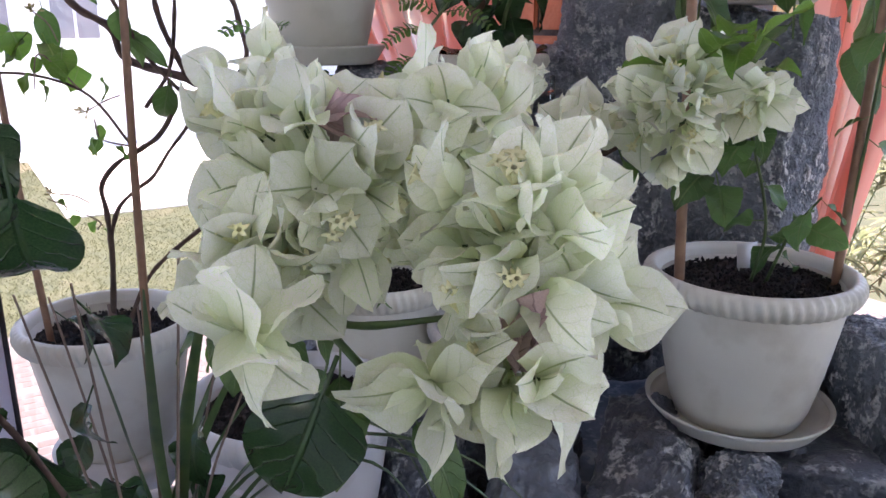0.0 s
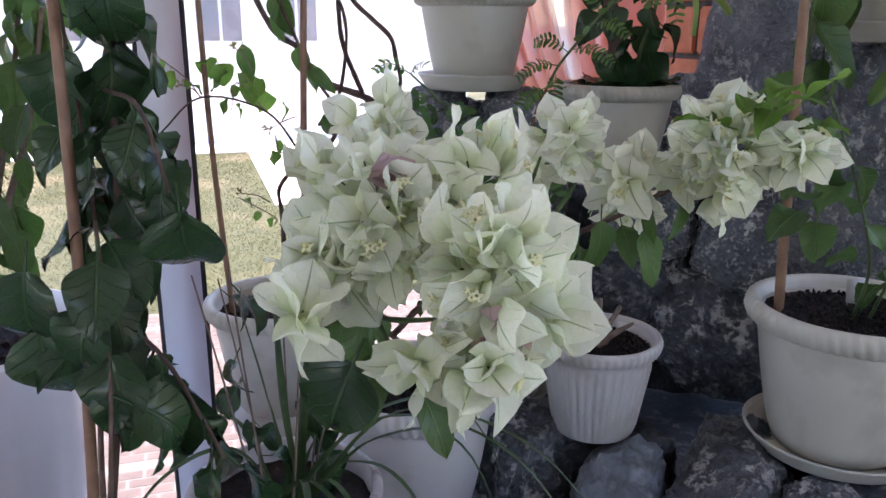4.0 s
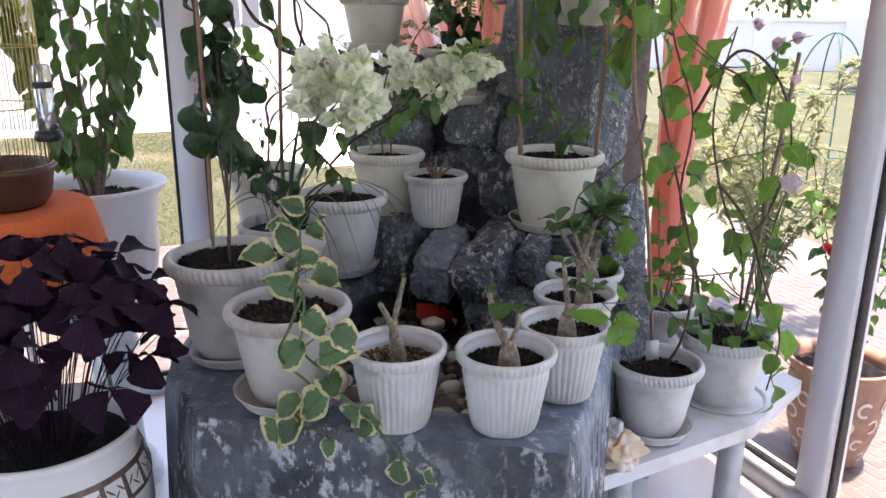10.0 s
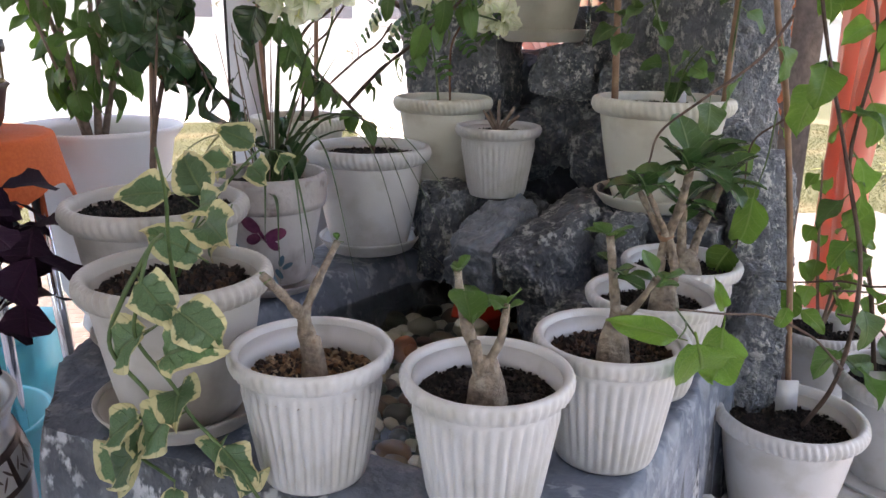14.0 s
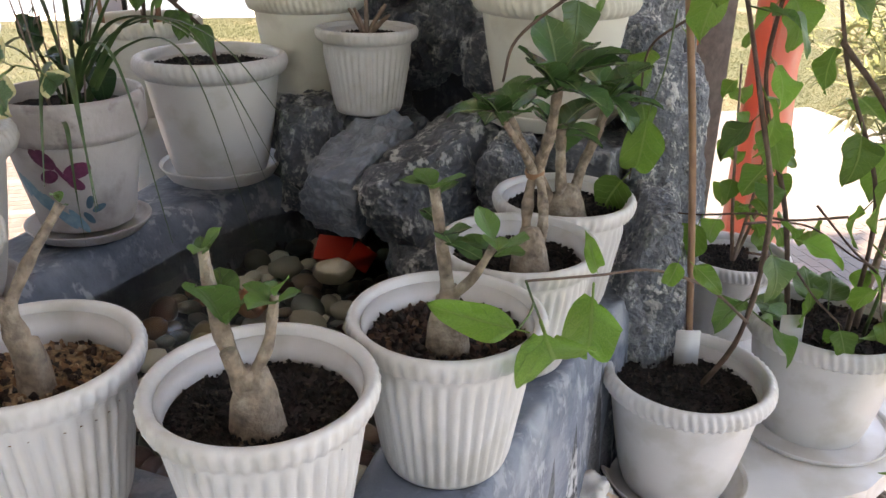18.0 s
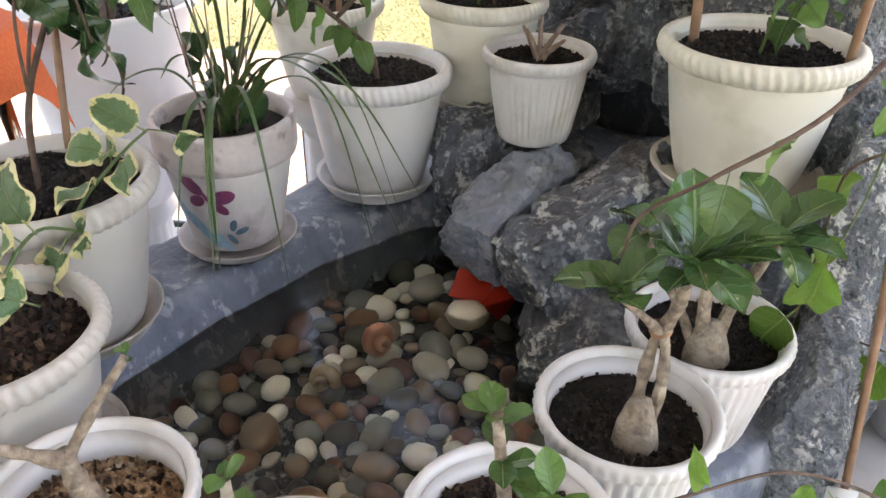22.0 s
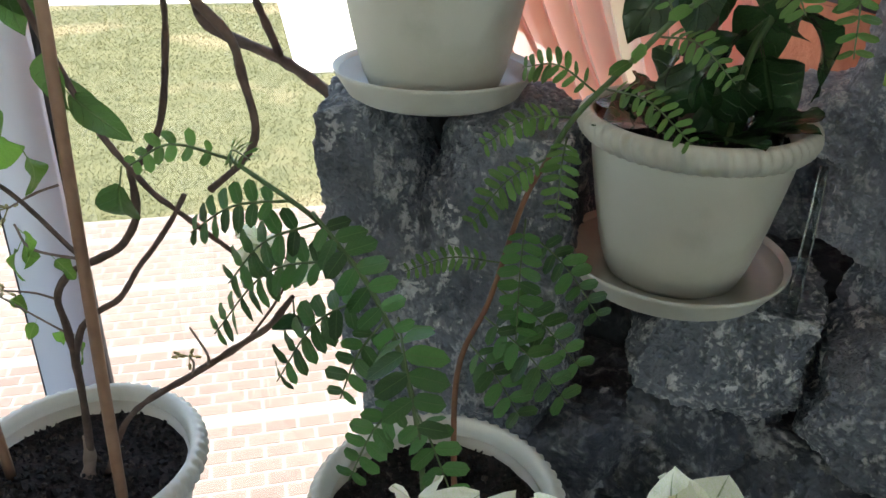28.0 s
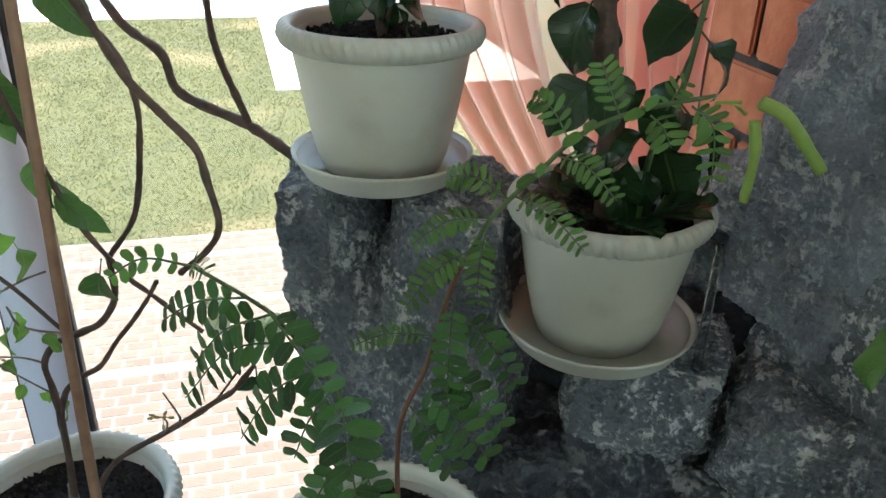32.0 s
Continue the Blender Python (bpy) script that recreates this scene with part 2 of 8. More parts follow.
WHITE_PLASTIC = material("white_plastic", (0.56, 0.555, 0.55), (0.51, 0.505, 0.50), 9, 0.36, 0.06, 300, c3=(0.44, 0.43, 0.40), big=14)
URN_WHITE = material("urn_white_plastic", (0.80, 0.80, 0.81), (0.76, 0.76, 0.77), 6, 0.32, 0.04, 300)
# cream plastic of two backlit pots, their shade mixed into the base colour
SHADED_PLASTIC = material("shaded_cream_plastic", (0.46, 0.435, 0.405), (0.425, 0.40, 0.37), 8, 0.42, 0.06, 300, c3=(0.34, 0.31, 0.28), big=11)
BEIGE_PLASTIC = material("beige_plastic", (0.49, 0.49, 0.42), (0.45, 0.45, 0.38), 8, 0.42, 0.06, 300, c3=(0.40, 0.39, 0.32), big=11)
CREAM_PLASTIC = material("cream_plastic", (0.60, 0.59, 0.52), (0.55, 0.54, 0.47), 8, 0.45, 0.06, 300, c3=(0.47, 0.45, 0.38), big=11)
PAINTED_CERAMIC = material("painted_ceramic", (0.56, 0.53, 0.52), (0.47, 0.44, 0.43), 16, 0.5, 0.25, 90, c3=(0.33, 0.28, 0.27), big=12)
GLAZED = material("glazed_ceramic", (0.72, 0.70, 0.68), (0.68, 0.66, 0.64), 6, 0.22, 0.02, 90)
BAND_BROWN = material("band_brown", (0.10, 0.06, 0.05), (0.16, 0.10, 0.08), 40, 0.35, 0.05)
SOIL_DARK = material("dark_soil", (0.0045, 0.0030, 0.0026), (0.017, 0.0100, 0.0080), 160, 0.95, 1.0, 260, c3=(0.030, 0.018, 0.014), big=60)
SOIL_BARK = material("bark_chips", (0.022, 0.011, 0.008), (0.070, 0.036, 0.024), 90, 0.9, 0.6, 160, per_object=0.4)
GRAVEL_TAN = material("tan_grit", (0.09, 0.05, 0.03), (0.40, 0.27, 0.16), 150, 0.9, 0.6, 200, c3=(0.03, 0.018, 0.013), big=110)
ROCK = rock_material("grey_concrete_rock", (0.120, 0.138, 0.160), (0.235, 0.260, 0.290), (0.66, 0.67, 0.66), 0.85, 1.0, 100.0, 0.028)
# brighter copy of ROCK: window light on the upper stones put into the colour
ROCK_LIT = rock_material("lit_pale_cement_rock", (0.155, 0.175, 0.205), (0.295, 0.325, 0.370), (0.60, 0.62, 0.63), 0.88, 0.7, 120.0, 0.014)
# next two: damp stone, darkened further to hold the shade of the crevices
ROCK_LOW = rock_material("damp_shaded_rock", (0.040, 0.047, 0.058), (0.090, 0.102, 0.120), (0.48, 0.49, 0.48), 0.55, 0.75, 60.0, 0.010)
ROCK_WET_SHADED = rock_material("wet_shaded_rock", (0.018, 0.021, 0.026), (0.045, 0.052, 0.062), (0.20, 0.22, 0.23), 0.42, 0.4, 50.0, 0.010)
ROCK_SLIDE = rock_material("smooth_blue_slide", (0.11, 0.13, 0.16), (0.16, 0.185, 0.22), (0.38, 0.41, 0.44), 0.4, 0.3, 36.0, 0.003)
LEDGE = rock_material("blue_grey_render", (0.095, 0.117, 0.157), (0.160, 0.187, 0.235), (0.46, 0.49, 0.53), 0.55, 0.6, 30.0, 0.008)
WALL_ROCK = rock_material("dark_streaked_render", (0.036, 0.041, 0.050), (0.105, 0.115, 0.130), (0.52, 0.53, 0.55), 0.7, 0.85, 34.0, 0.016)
WOOD_DARK = material("dark_bark", (0.055, 0.032, 0.024), (0.11, 0.07, 0.052), 60, 0.8, 0.6, 150)
WOOD_TWIG = material("grey_brown_twig", (0.16, 0.11, 0.085), (0.24, 0.18, 0.145), 70, 0.8, 0.5, 180)
CAUDEX = material("caudex_bark", (0.28, 0.22, 0.165), (0.11, 0.083, 0.064), 85, 0.7, 1.0, 190, c3=(0.34, 0.29, 0.23), big=45)
BAMBOO = material("bamboo_stick", (0.20, 0.105, 0.062), (0.28, 0.16, 0.098), 40, 0.5, 0.2, 150)
STEM_GREEN = material("green_stem", (0.05, 0.10, 0.03), (0.09, 0.15, 0.05), 50, 0.5, 0.1, through_light=0.1)
PAINT_WHITE = material("white_window_paint", (0.70, 0.70, 0.74), (0.66, 0.66, 0.70), 5, 0.35, 0.02)
GASKET = material("black_gasket", (0.015, 0.015, 0.018), (0.03, 0.03, 0.03), 30, 0.6, 0.1)
WALL_WHITE = material("white_wall_plaster", (0.78, 0.77, 0.75), (0.74, 0.73, 0.71), 7, 0.8, 0.15, 60)
FLOOR_WHITE = material("white_floor_tile", (0.72, 0.71, 0.70), (0.68, 0.67, 0.66), 4, 0.18, 0.02)
MARBLE = material("white_marble_top", (0.66, 0.66, 0.66), (0.60, 0.60, 0.61), 8, 0.25, 0.05, c3=(0.50, 0.47, 0.43), big=5)
TERRACE = material("terrace_brick_tile", (0.100, 0.072, 0.062), (0.122, 0.090, 0.079), 10, 0.5, 0.1, per_object=0.10)
JOINT = material("pale_tile_joint", (0.155, 0.140, 0.134), (0.138, 0.124, 0.118), 30, 0.6, 0.2)
LAWN = material("sunlit_lawn", (0.046, 0.052, 0.023), (0.062, 0.066, 0.030), 6.0, 0.95, 0.4, 25, c3=(0.115, 0.102, 0.060), big=0.9)
GRASS = material("grass_blades", (0.080, 0.090, 0.041), (0.104, 0.110, 0.052), 6.0, 0.9, 0.0, c3=(0.17, 0.152, 0.09), big=0.9, through_light=0.6)
PATH_PALE = material("pale_paving", (0.62, 0.58, 0.54), (0.70, 0.66, 0.62), 5, 0.85, 0.2)
BRICK_ORANGE = material("orange_brick", (0.42, 0.13, 0.055), (0.52, 0.18, 0.08), 24, 0.8, 0.5, 120, per_object=0.15)
MORTAR_DARK = material("dark_mortar", (0.06, 0.05, 0.045), (0.10, 0.085, 0.075), 50, 0.9, 0.5)
CURTAIN = material("coral_curtain", (0.97, 0.62, 0.52), (0.95, 0.55, 0.44), 6, 0.75, 0.15, 500, through_light=0.8)
SHEER = material("peach_sheer", (0.95, 0.85, 0.76), (0.93, 0.80, 0.70), 6, 0.75, 0.1, 500, through_light=0.85)
CLOTH_ORANGE = material("orange_cloth", (0.72, 0.13, 0.035), (0.80, 0.17, 0.05), 160, 0.8, 0.5, 700)
BRASS = material("brass_wire", (0.45, 0.33, 0.14), (0.38, 0.27, 0.10), 40, 0.35, 0.05, metal=1.0)
BLACK_PLASTIC = material("black_plastic", (0.012, 0.012, 0.014), (0.02, 0.02, 0.022), 20, 0.35, 0.05)
BROWN_PLASTIC = material("brown_plastic", (0.06, 0.025, 0.018), (0.08, 0.035, 0.025), 20, 0.4, 0.05)
CHROME = material("chrome", (0.7, 0.7, 0.72), (0.65, 0.65, 0.67), 20, 0.12, 0.0, metal=1.0)
TURQUOISE = material("turquoise_plastic", (0.03, 0.42, 0.48), (0.04, 0.36, 0.42), 10, 0.4, 0.05)
RED_PLASTIC = material("red_toy", (0.42, 0.03, 0.015), (0.36, 0.025, 0.012), 10, 0.4, 0.05)

L_DARK = leaf_material("dark_glossy_leaf", (0.018, 0.050, 0.019), (0.030, 0.074, 0.026), (0.05, 0.10, 0.04), 0.24, 0.22)
L_MID = leaf_material("mid_green_leaf", (0.058, 0.135, 0.030), (0.085, 0.180, 0.042), (0.12, 0.19, 0.07), 0.4, 0.35)
L_LIGHT = leaf_material("light_green_leaf", (0.100, 0.225, 0.036), (0.160, 0.300, 0.054), (0.23, 0.35, 0.10), 0.38, 0.60)
L_OLIVE = leaf_material("pale_olive_leaf", (0.20, 0.23, 0.11), (0.27, 0.29, 0.15), (0.26, 0.28, 0.14), 0.5, 0.5)
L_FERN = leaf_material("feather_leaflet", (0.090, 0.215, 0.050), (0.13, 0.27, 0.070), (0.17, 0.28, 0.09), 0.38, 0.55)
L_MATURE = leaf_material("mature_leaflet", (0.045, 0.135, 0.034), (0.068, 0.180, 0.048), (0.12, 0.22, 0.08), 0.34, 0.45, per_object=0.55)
L_VARI = leaf_material("variegated_leaf", (0.055, 0.130, 0.052), (0.11, 0.195, 0.085), (0.12, 0.18, 0.07), 0.4, 0.30, edge=(0.62, 0.57, 0.31), edge_at=0.71)
L_GLOSS = leaf_material("glossy_deep_leaf", (0.040, 0.100, 0.032), (0.062, 0.138, 0.044), (0.22, 0.32, 0.15), 0.16, 0.25)
L_PURPLE = leaf_material("purple_shamrock_leaf", (0.013, 0.004, 0.013), (0.026, 0.008, 0.022), (0.04, 0.012, 0.032), 0.65, 0.18)
L_PURPLE.node_tree.nodes["Principled BSDF"].inputs["Specular IOR Level"].default_value = 0.15
L_BRACT = leaf_material("white_bract", (0.92, 0.93, 0.85), (0.82, 0.87, 0.64), (0.20, 0.32, 0.07), 0.6, 0.50, per_object=0.16, vein_width=0.020, side_vein=0.12)
nt = L_BRACT.node_tree
bb = nt.nodes["Principled BSDF"]
src = bb.inputs["Base Color"].links[0].from_socket
uvn, sep_ = nt.nodes.new("ShaderNodeUVMap"), nt.nodes.new("ShaderNodeSeparateXYZ")
nt.links.new(uvn.outputs[0], sep_.inputs[0])
base_ = nt.nodes.new("ShaderNodeMapRange")
base_.inputs["From Min"].default_value, base_.inputs["From Max"].default_value, base_.inputs["To Min"].default_value, base_.inputs["To Max"].default_value = 0.0, 0.55, 0.75, 0.0
nt.links.new(sep_.outputs["Y"], base_.inputs["Value"])
net = nt.nodes.new("ShaderNodeTexVoronoi")
net.feature = "DISTANCE_TO_EDGE"
net.inputs["Scale"].default_value = 7.0
nt.links.new(uvn.outputs[0], net.inputs["Vector"])
thin = nt.nodes.new("ShaderNodeMapRange")
thin.inputs["From Min"].default_value, thin.inputs["From Max"].default_value, thin.inputs["To Min"].default_value, thin.inputs["To Max"].default_value = 0.0, 0.035, 0.35, 0.0
nt.links.new(net.outputs["Distance"], thin.inputs["Value"])
most = nt.nodes.new("ShaderNodeMath")
most.operation = "MAXIMUM"
nt.links.new(base_.outputs[0], most.inputs[0])
nt.links.new(thin.outputs[0], most.inputs[1])
tint = nt.nodes.new("ShaderNodeMix")
tint.data_type = "RGBA"
tint.inputs["B"].default_value = (0.58, 0.68, 0.34, 1)
nt.links.new(most.outputs[0], tint.inputs["Factor"])
nt.links.new(src, tint.inputs["A"])
nt.links.new(tint.outputs["Result"], bb.inputs["Base Color"])
for nd in nt.nodes:
    if nd.type == "BSDF_TRANSLUCENT":
        nt.links.new(tint.outputs["Result"], nd.inputs["Color"])
L_PINK = leaf_material("faded_pink_bract", (0.55, 0.40, 0.38), (0.48, 0.34, 0.33), (0.33, 0.20, 0.20), 0.7, 0.3)
L_ROSE = leaf_material("pink_petal", (0.88, 0.70, 0.76), (0.90, 0.80, 0.84), (0.85, 0.62, 0.70), 0.6, 0.4, per_object=0.1)
L_RED = leaf_material("red_petal", (0.35, 0.02, 0.03), (0.42, 0.03, 0.04), (0.30, 0.02, 0.03), 0.6, 0.3)
BLOOM = material("tiny_cream_bloom", (0.80, 0.78, 0.50), (0.74, 0.74, 0.38), 50, 0.6, 0.0)


# ---- building helpers ----
def thing(name, at, label, category, group="", kind=""):
    ob = new(name)
    ob.location = at
    ob.empty_display_size = 0.05
    return tagged(ob, label, category, group, kind)


def origin(ob):
    v = Vector(ob.location)
    while ob.parent:
        ob = ob.parent
        v = v + Vector(ob.location)
    return v


def mesh_of(name, verts, faces, mat, smooth=True, uvs=None):
    me = bpy.data.meshes.new(name)
    me.from_pydata([tuple(v) for v in verts], [], faces)
    if smooth:
        me.polygons.foreach_set("use_smooth", [True] * len(me.polygons))
    if uvs:
        layer = me.uv_layers.new(name="UVMap")
        for loop in me.loops:
            layer.data[loop.index].uv = uvs[loop.vertex_index]
    for m in (mat if isinstance(mat, (list, tuple)) else [mat]):
        me.materials.append(m)
    return me


def part(name, geo, mat, parent, label="", smooth=True):
    """Links one mesh, given as (verts, faces) in world places, under a thing or a part."""
    o = origin(parent)
    ob = new(name, mesh_of(name, [Vector(v) - o for v in geo[0]], geo[1], mat, smooth))
    ob.parent = parent
    return tagged(ob, label)


def whole(name, geo, mat, label, category, kind="", group="", smooth=False):
    return tagged(new(name, mesh_of(name, geo[0], geo[1], mat, smooth)), label, category, group, kind)


def join_geo(*parts):
    verts, faces = [], []
    for v, f in parts:
        n = len(verts)
        verts += list(v)
        faces += [tuple(i + n for i in q) for q in f]
    return verts, faces


def moved(geo, m):
    return [m @ Vector(v) for v in geo[0]], geo[1]


def box(x0, y0, z0, x1, y1, z1, bev=0.0):
    """A box with chamfered edges."""
    if not bev:
        v = [(x, y, z) for z in (z0, z1) for y in (y0, y1) for x in (x0, x1)]
        return v, [(0, 2, 3, 1), (4, 5, 7, 6), (0, 1, 5, 4), (2, 6, 7, 3), (0, 4, 6, 2), (1, 3, 7, 5)]
    bm = bmesh.new()
    bmesh.ops.create_cube(bm, size=1.0, matrix=Matrix.Translation(((x0 + x1) / 2, (y0 + y1) / 2, (z0 + z1) / 2)) @ Matrix.Diagonal((x1 - x0, y1 - y0, z1 - z0, 1)))
    bmesh.ops.bevel(bm, geom=bm.edges[:], offset=bev, segments=2, affect="EDGES")
    bm.verts.index_update()
    geo = [v.co.copy() for v in bm.verts], [tuple(v.index for v in f.verts) for f in bm.faces]
    bm.free()
    return geo


def lathe(profile, seg=64, wave=None, close=False):
    """Turns a list of (radius, height) round z; wave(angle, row) scales the radius."""
    verts, faces = [], []
    for k, (r, z) in enumerate(profile):
        for i in range(seg):
            a = 2 * math.pi * i / seg
            q = r * (wave(a, k) if wave else 1.0)
            verts.append((q * math.cos(a), q * math.sin(a), z))
    n = len(profile)
    for k in range(n - 1):
        for i in range(seg):
            j = (i + 1) % seg
            faces.append((k * seg + i, k * seg + j, (k + 1) * seg + j, (k + 1) * seg + i))
    if close:
        faces.append(tuple(range(seg))[::-1])
        faces.append(tuple((n - 1) * seg + i for i in range(seg)))
    return verts, faces


def spline(points, steps):
    """Catmull-Rom through the points."""
    p = [Vector(q) for q in points]
    p = [2 * p[0] - p[1]] + p + [2 * p[-1] - p[-2]]
    out = []
    for i in range(1, len(p) - 2):
        for s in range(steps):
            t = s / steps
            out.append(0.5 * ((2 * p[i]) + (p[i + 1] - p[i - 1]) * t + (2 * p[i - 1] - 5 * p[i] + 4 * p[i + 1] - p[i + 2]) * t * t + (3 * p[i] - p[i - 1] - 3 * p[i + 1] + p[i + 2]) * t ** 3))
    out.append(p[-2])
    return out


def tube(points, r0, r1=None, steps=6, sides=8, knots=0.0, straight=False):
    """A tapering stem through the points; knots: uneven thickness."""
    r1 = r0 if r1 is None else r1
    line = [Vector(q) for q in points] if straight else spline(points, steps)
    verts, faces = [], []
    side = Vector((0.37, 0.61, 0.7))
    for k, q in enumerate(line):
        d = (line[min(k + 1, len(line) - 1)] - line[max(k - 1, 0)]).normalized()
        side = side - d * side.dot(d)
        if side.length < 1e-4:
            side = d.orthogonal()
        side.normalize()
        up = d.cross(side)
        f = k / (len(line) - 1)
        r = (r0 + (r1 - r0) * f) * (1 + knots * noise.noise(q * 60))
        for i in range(sides):
            a = 2 * math.pi * i / sides
            verts.append(q + (side * math.cos(a) + up * math.sin(a)) * r)
    for k in range(len(line) - 1):
        for i in range(sides):
            j = (i + 1) % sides
            faces.append((k * sides + i, k * sides + j, (k + 1) * sides + j, (k + 1) * sides + i))
    faces.append(tuple(range(sides))[::-1])
    faces.append(tuple((len(line) - 1) * sides + i for i in range(sides)))
    return verts, faces


# leaf outlines: half width at each part of the length
def ovate(t):
    return 0.92 * (t + 0.01) ** 0.5 * max(0.0, 1 - t) ** 0.85 * (1 if t < 0.8 else 1 - (t - 0.8) * 1.6)


def heart(t):
    return 1.02 * (t + 0.015) ** 0.40 * max(0.0, 1 - t) ** 0.78 * (1 if t < 0.8 else 1 - (t - 0.8) * 1.8)


def bract_shape(t):
    return 0.98 * t ** 0.55 * max(0.0, 1 - t) ** 0.72 * (1 if t < 0.72 else 1 - (t - 0.72) * 1.3)


def lance(t):
    return 0.30 * math.sin(math.pi * min(1, t ** 0.8)) ** 0.8


def spoon(t):
    return 0.39 * math.sin(math.pi * min(1, t ** 1.40)) ** 0.68


def oblong(t):
    w = 0.36 * (1 - abs(2 * t - 1) ** 3.2) ** 0.5 if 0 < t < 1 else 0.0
    return max(w, 0.10) if t < 0.3 else w


def ivy_shape(t):
    return (0.30 + 0.42 * abs(math.cos(math.pi * (t * 1.9 + 0.05)))) * (1 - t) ** 0.55 * min(1, t * 9 + 0.25)


def toothed(t):
    return 0.88 * (t + 0.03) ** 0.42 * max(0.0, 1 - t) ** 0.8 * (1 + 0.08 * ((t * 6) % 1.0 - 0.5))


def shamrock(t):
    return 0.62 * t ** 0.85 if t < 0.9 else 0.62 * 0.9 ** 0.85 * (1 - (t - 0.9) * 3.0)


def leaf_mesh(name, shape, mat, curl=0.3, fold=0.25, ripple=0.04, rows=8, cols=6, seed=0, stalk=0.0):
    """A blade of length 1 along y on a stalk, its face up z; curl bends it down, fold lifts its sides."""
    rnd = random.Random(seed)
    ph = rnd.random() * 6
    twist = rnd.uniform(-0.25, 0.25)
    verts, uvs, faces = [], [], []
    for i in range(rows + 1):
        t = i / rows
        a = curl * t
        y = math.sin(a) / curl if abs(curl) > 1e-3 else t
        z = -(1 - math.cos(a)) / curl if abs(curl) > 1e-3 else 0
        w = max(shape(t), 0.004)
        for j in range(cols + 1):
            s = 2 * j / cols - 1
            dz = fold * abs(s) * w + ripple * math.sin(t * 9 + ph + 2.2 * s) * abs(s) + 0.25 * ripple * math.sin(t * 23 - abs(s) * 6) * (1 - abs(s)) * 2 * abs(s) + twist * t * s * w
            verts.append((s * w, y + 0.02 * math.sin(7 * t + ph) * s * s, z + dz))
            uvs.append((0.5 + 0.5 * s, t))
    for i in range(rows):
        for j in range(cols):
            q = i * (cols + 1) + j
            faces.append((q, q + 1, q + cols + 2, q + cols + 1))
    if stalk:
        n = len(verts)
        for y, z in ((-stalk, 0.10 * stalk), (-stalk * 0.5, 0.06 * stalk), (0.02, 0.0)):
            verts += [(-0.016, y, z), (0.016, y, z), (0.0, y, z - 0.026)]
            uvs += [(0.5, 0.02)] * 3
        for k in range(2):
            for j in range(3):
                i = (j + 1) % 3
                faces.append((n + 3 * k + j, n + 3 * k + i, n + 3 * k + 3 + i, n + 3 * k + 3 + j))
    for v in range(len(verts)):
        verts[v] = (verts[v][0], verts[v][1] + stalk, verts[v][2])
    return mesh_of(name, verts, faces, mat, True, uvs)


def leaf_set(name, shape, mat, n=4, **kw):
    base = kw.pop("curl", 0.4)
    return [leaf_mesh(name, shape, mat, seed=k * 7 + len(name), curl=base * (0.4 + 0.45 * k), **kw) for k in range(n)]


def aim(p, d, up, size, width=1.0):
    """Pose of a leaf: base at p, length along d, its face towards up."""
    y = Vector(d).normalized()
    z = Vector(up) - y * Vector(up).dot(y)
    if z.length < 1e-3:
        z = y.orthogonal()
    z.normalize()
    x = y.cross(z)
    m = Matrix((x * size * width, y * size, z * size)).transposed().to_4x4()
    m.translation = p
    return m


def leaf(parent, meshes, rnd, p, d, up, size, name="leaf", width=1.0):
    ob = new(name, rnd.choice(meshes))
    ob.parent = parent
    ob.matrix_basis = Matrix.Translation(-origin(parent)) @ aim(p, d, up, size, width)
    return ob


SET_DARK = leaf_set("leaf", ovate, L_DARK, n=5, curl=0.95, fold=0.32, ripple=0.075, rows=9, stalk=0.3)
SET_IVY = leaf_set("leaf", ivy_shape, L_DARK, curl=0.6, fold=0.2, rows=14, stalk=0.3)
L_LOBED = leaf_material("fresh_lobed_leaf", (0.075, 0.17, 0.05), (0.10, 0.20, 0.06), (0.16, 0.25, 0.09), 0.4, 0.4)
SET_LOBED = leaf_set("leaf", toothed, L_LOBED, curl=0.6, fold=0.25, ripple=0.07, rows=18, stalk=0.35)

SET_MID = leaf_set("leaf", ovate, L_MID, curl=0.8, fold=0.2, stalk=0.25)
SET_LIGHT = leaf_set("leaf", heart, L_LIGHT, n=5, curl=0.6, fold=0.22, ripple=0.085, rows=10, stalk=0.3)
SET_SOFT = leaf_set("leaf", ovate, L_LIGHT, curl=0.9, fold=0.3, ripple=0.10, rows=18, stalk=0.15)
SET_VINE = leaf_set("leaf", heart, L_MID, n=5, curl=0.6, fold=0.22, ripple=0.085, rows=10, stalk=0.3)
SET_GLOSSY = leaf_set("leaf", spoon, L_GLOSS, curl=0.6, fold=0.3)
SET_LANCE = leaf_set("leaf", lance, L_MID, curl=0.8, fold=0.3, stalk=0.1)
SET_VARI = leaf_set("leaf", ovate, L_VARI, n=6, curl=0.7, fold=0.28, ripple=0.11, rows=10, stalk=0.2)
SET_PURPLE = leaf_set("leaf", shamrock, L_PURPLE, curl=0.5, fold=0.2, rows=6)
SET_BRACT = [leaf_mesh("bract", bract_shape, L_BRACT, curl=c, fold=f, ripple=0.085, rows=10, cols=8, seed=k * 5 + 3) for k, (c, f) in enumerate(((-0.9, 0.30), (-0.5, 0.45), (0.35, 0.20), (-1.2, 0.25), (0.8, 0.35), (-0.3, 0.15), (0.5, -0.25)))]
SET_FADED = leaf_set("bract", bract_shape, L_PINK, n=2, curl=-0.9, fold=0.5, ripple=0.1)
SET_MATURE = leaf_set("leaflet", oblong, L_MATURE, n=3, curl=0.25, fold=0.14, rows=6, cols=2, ripple=0.02)
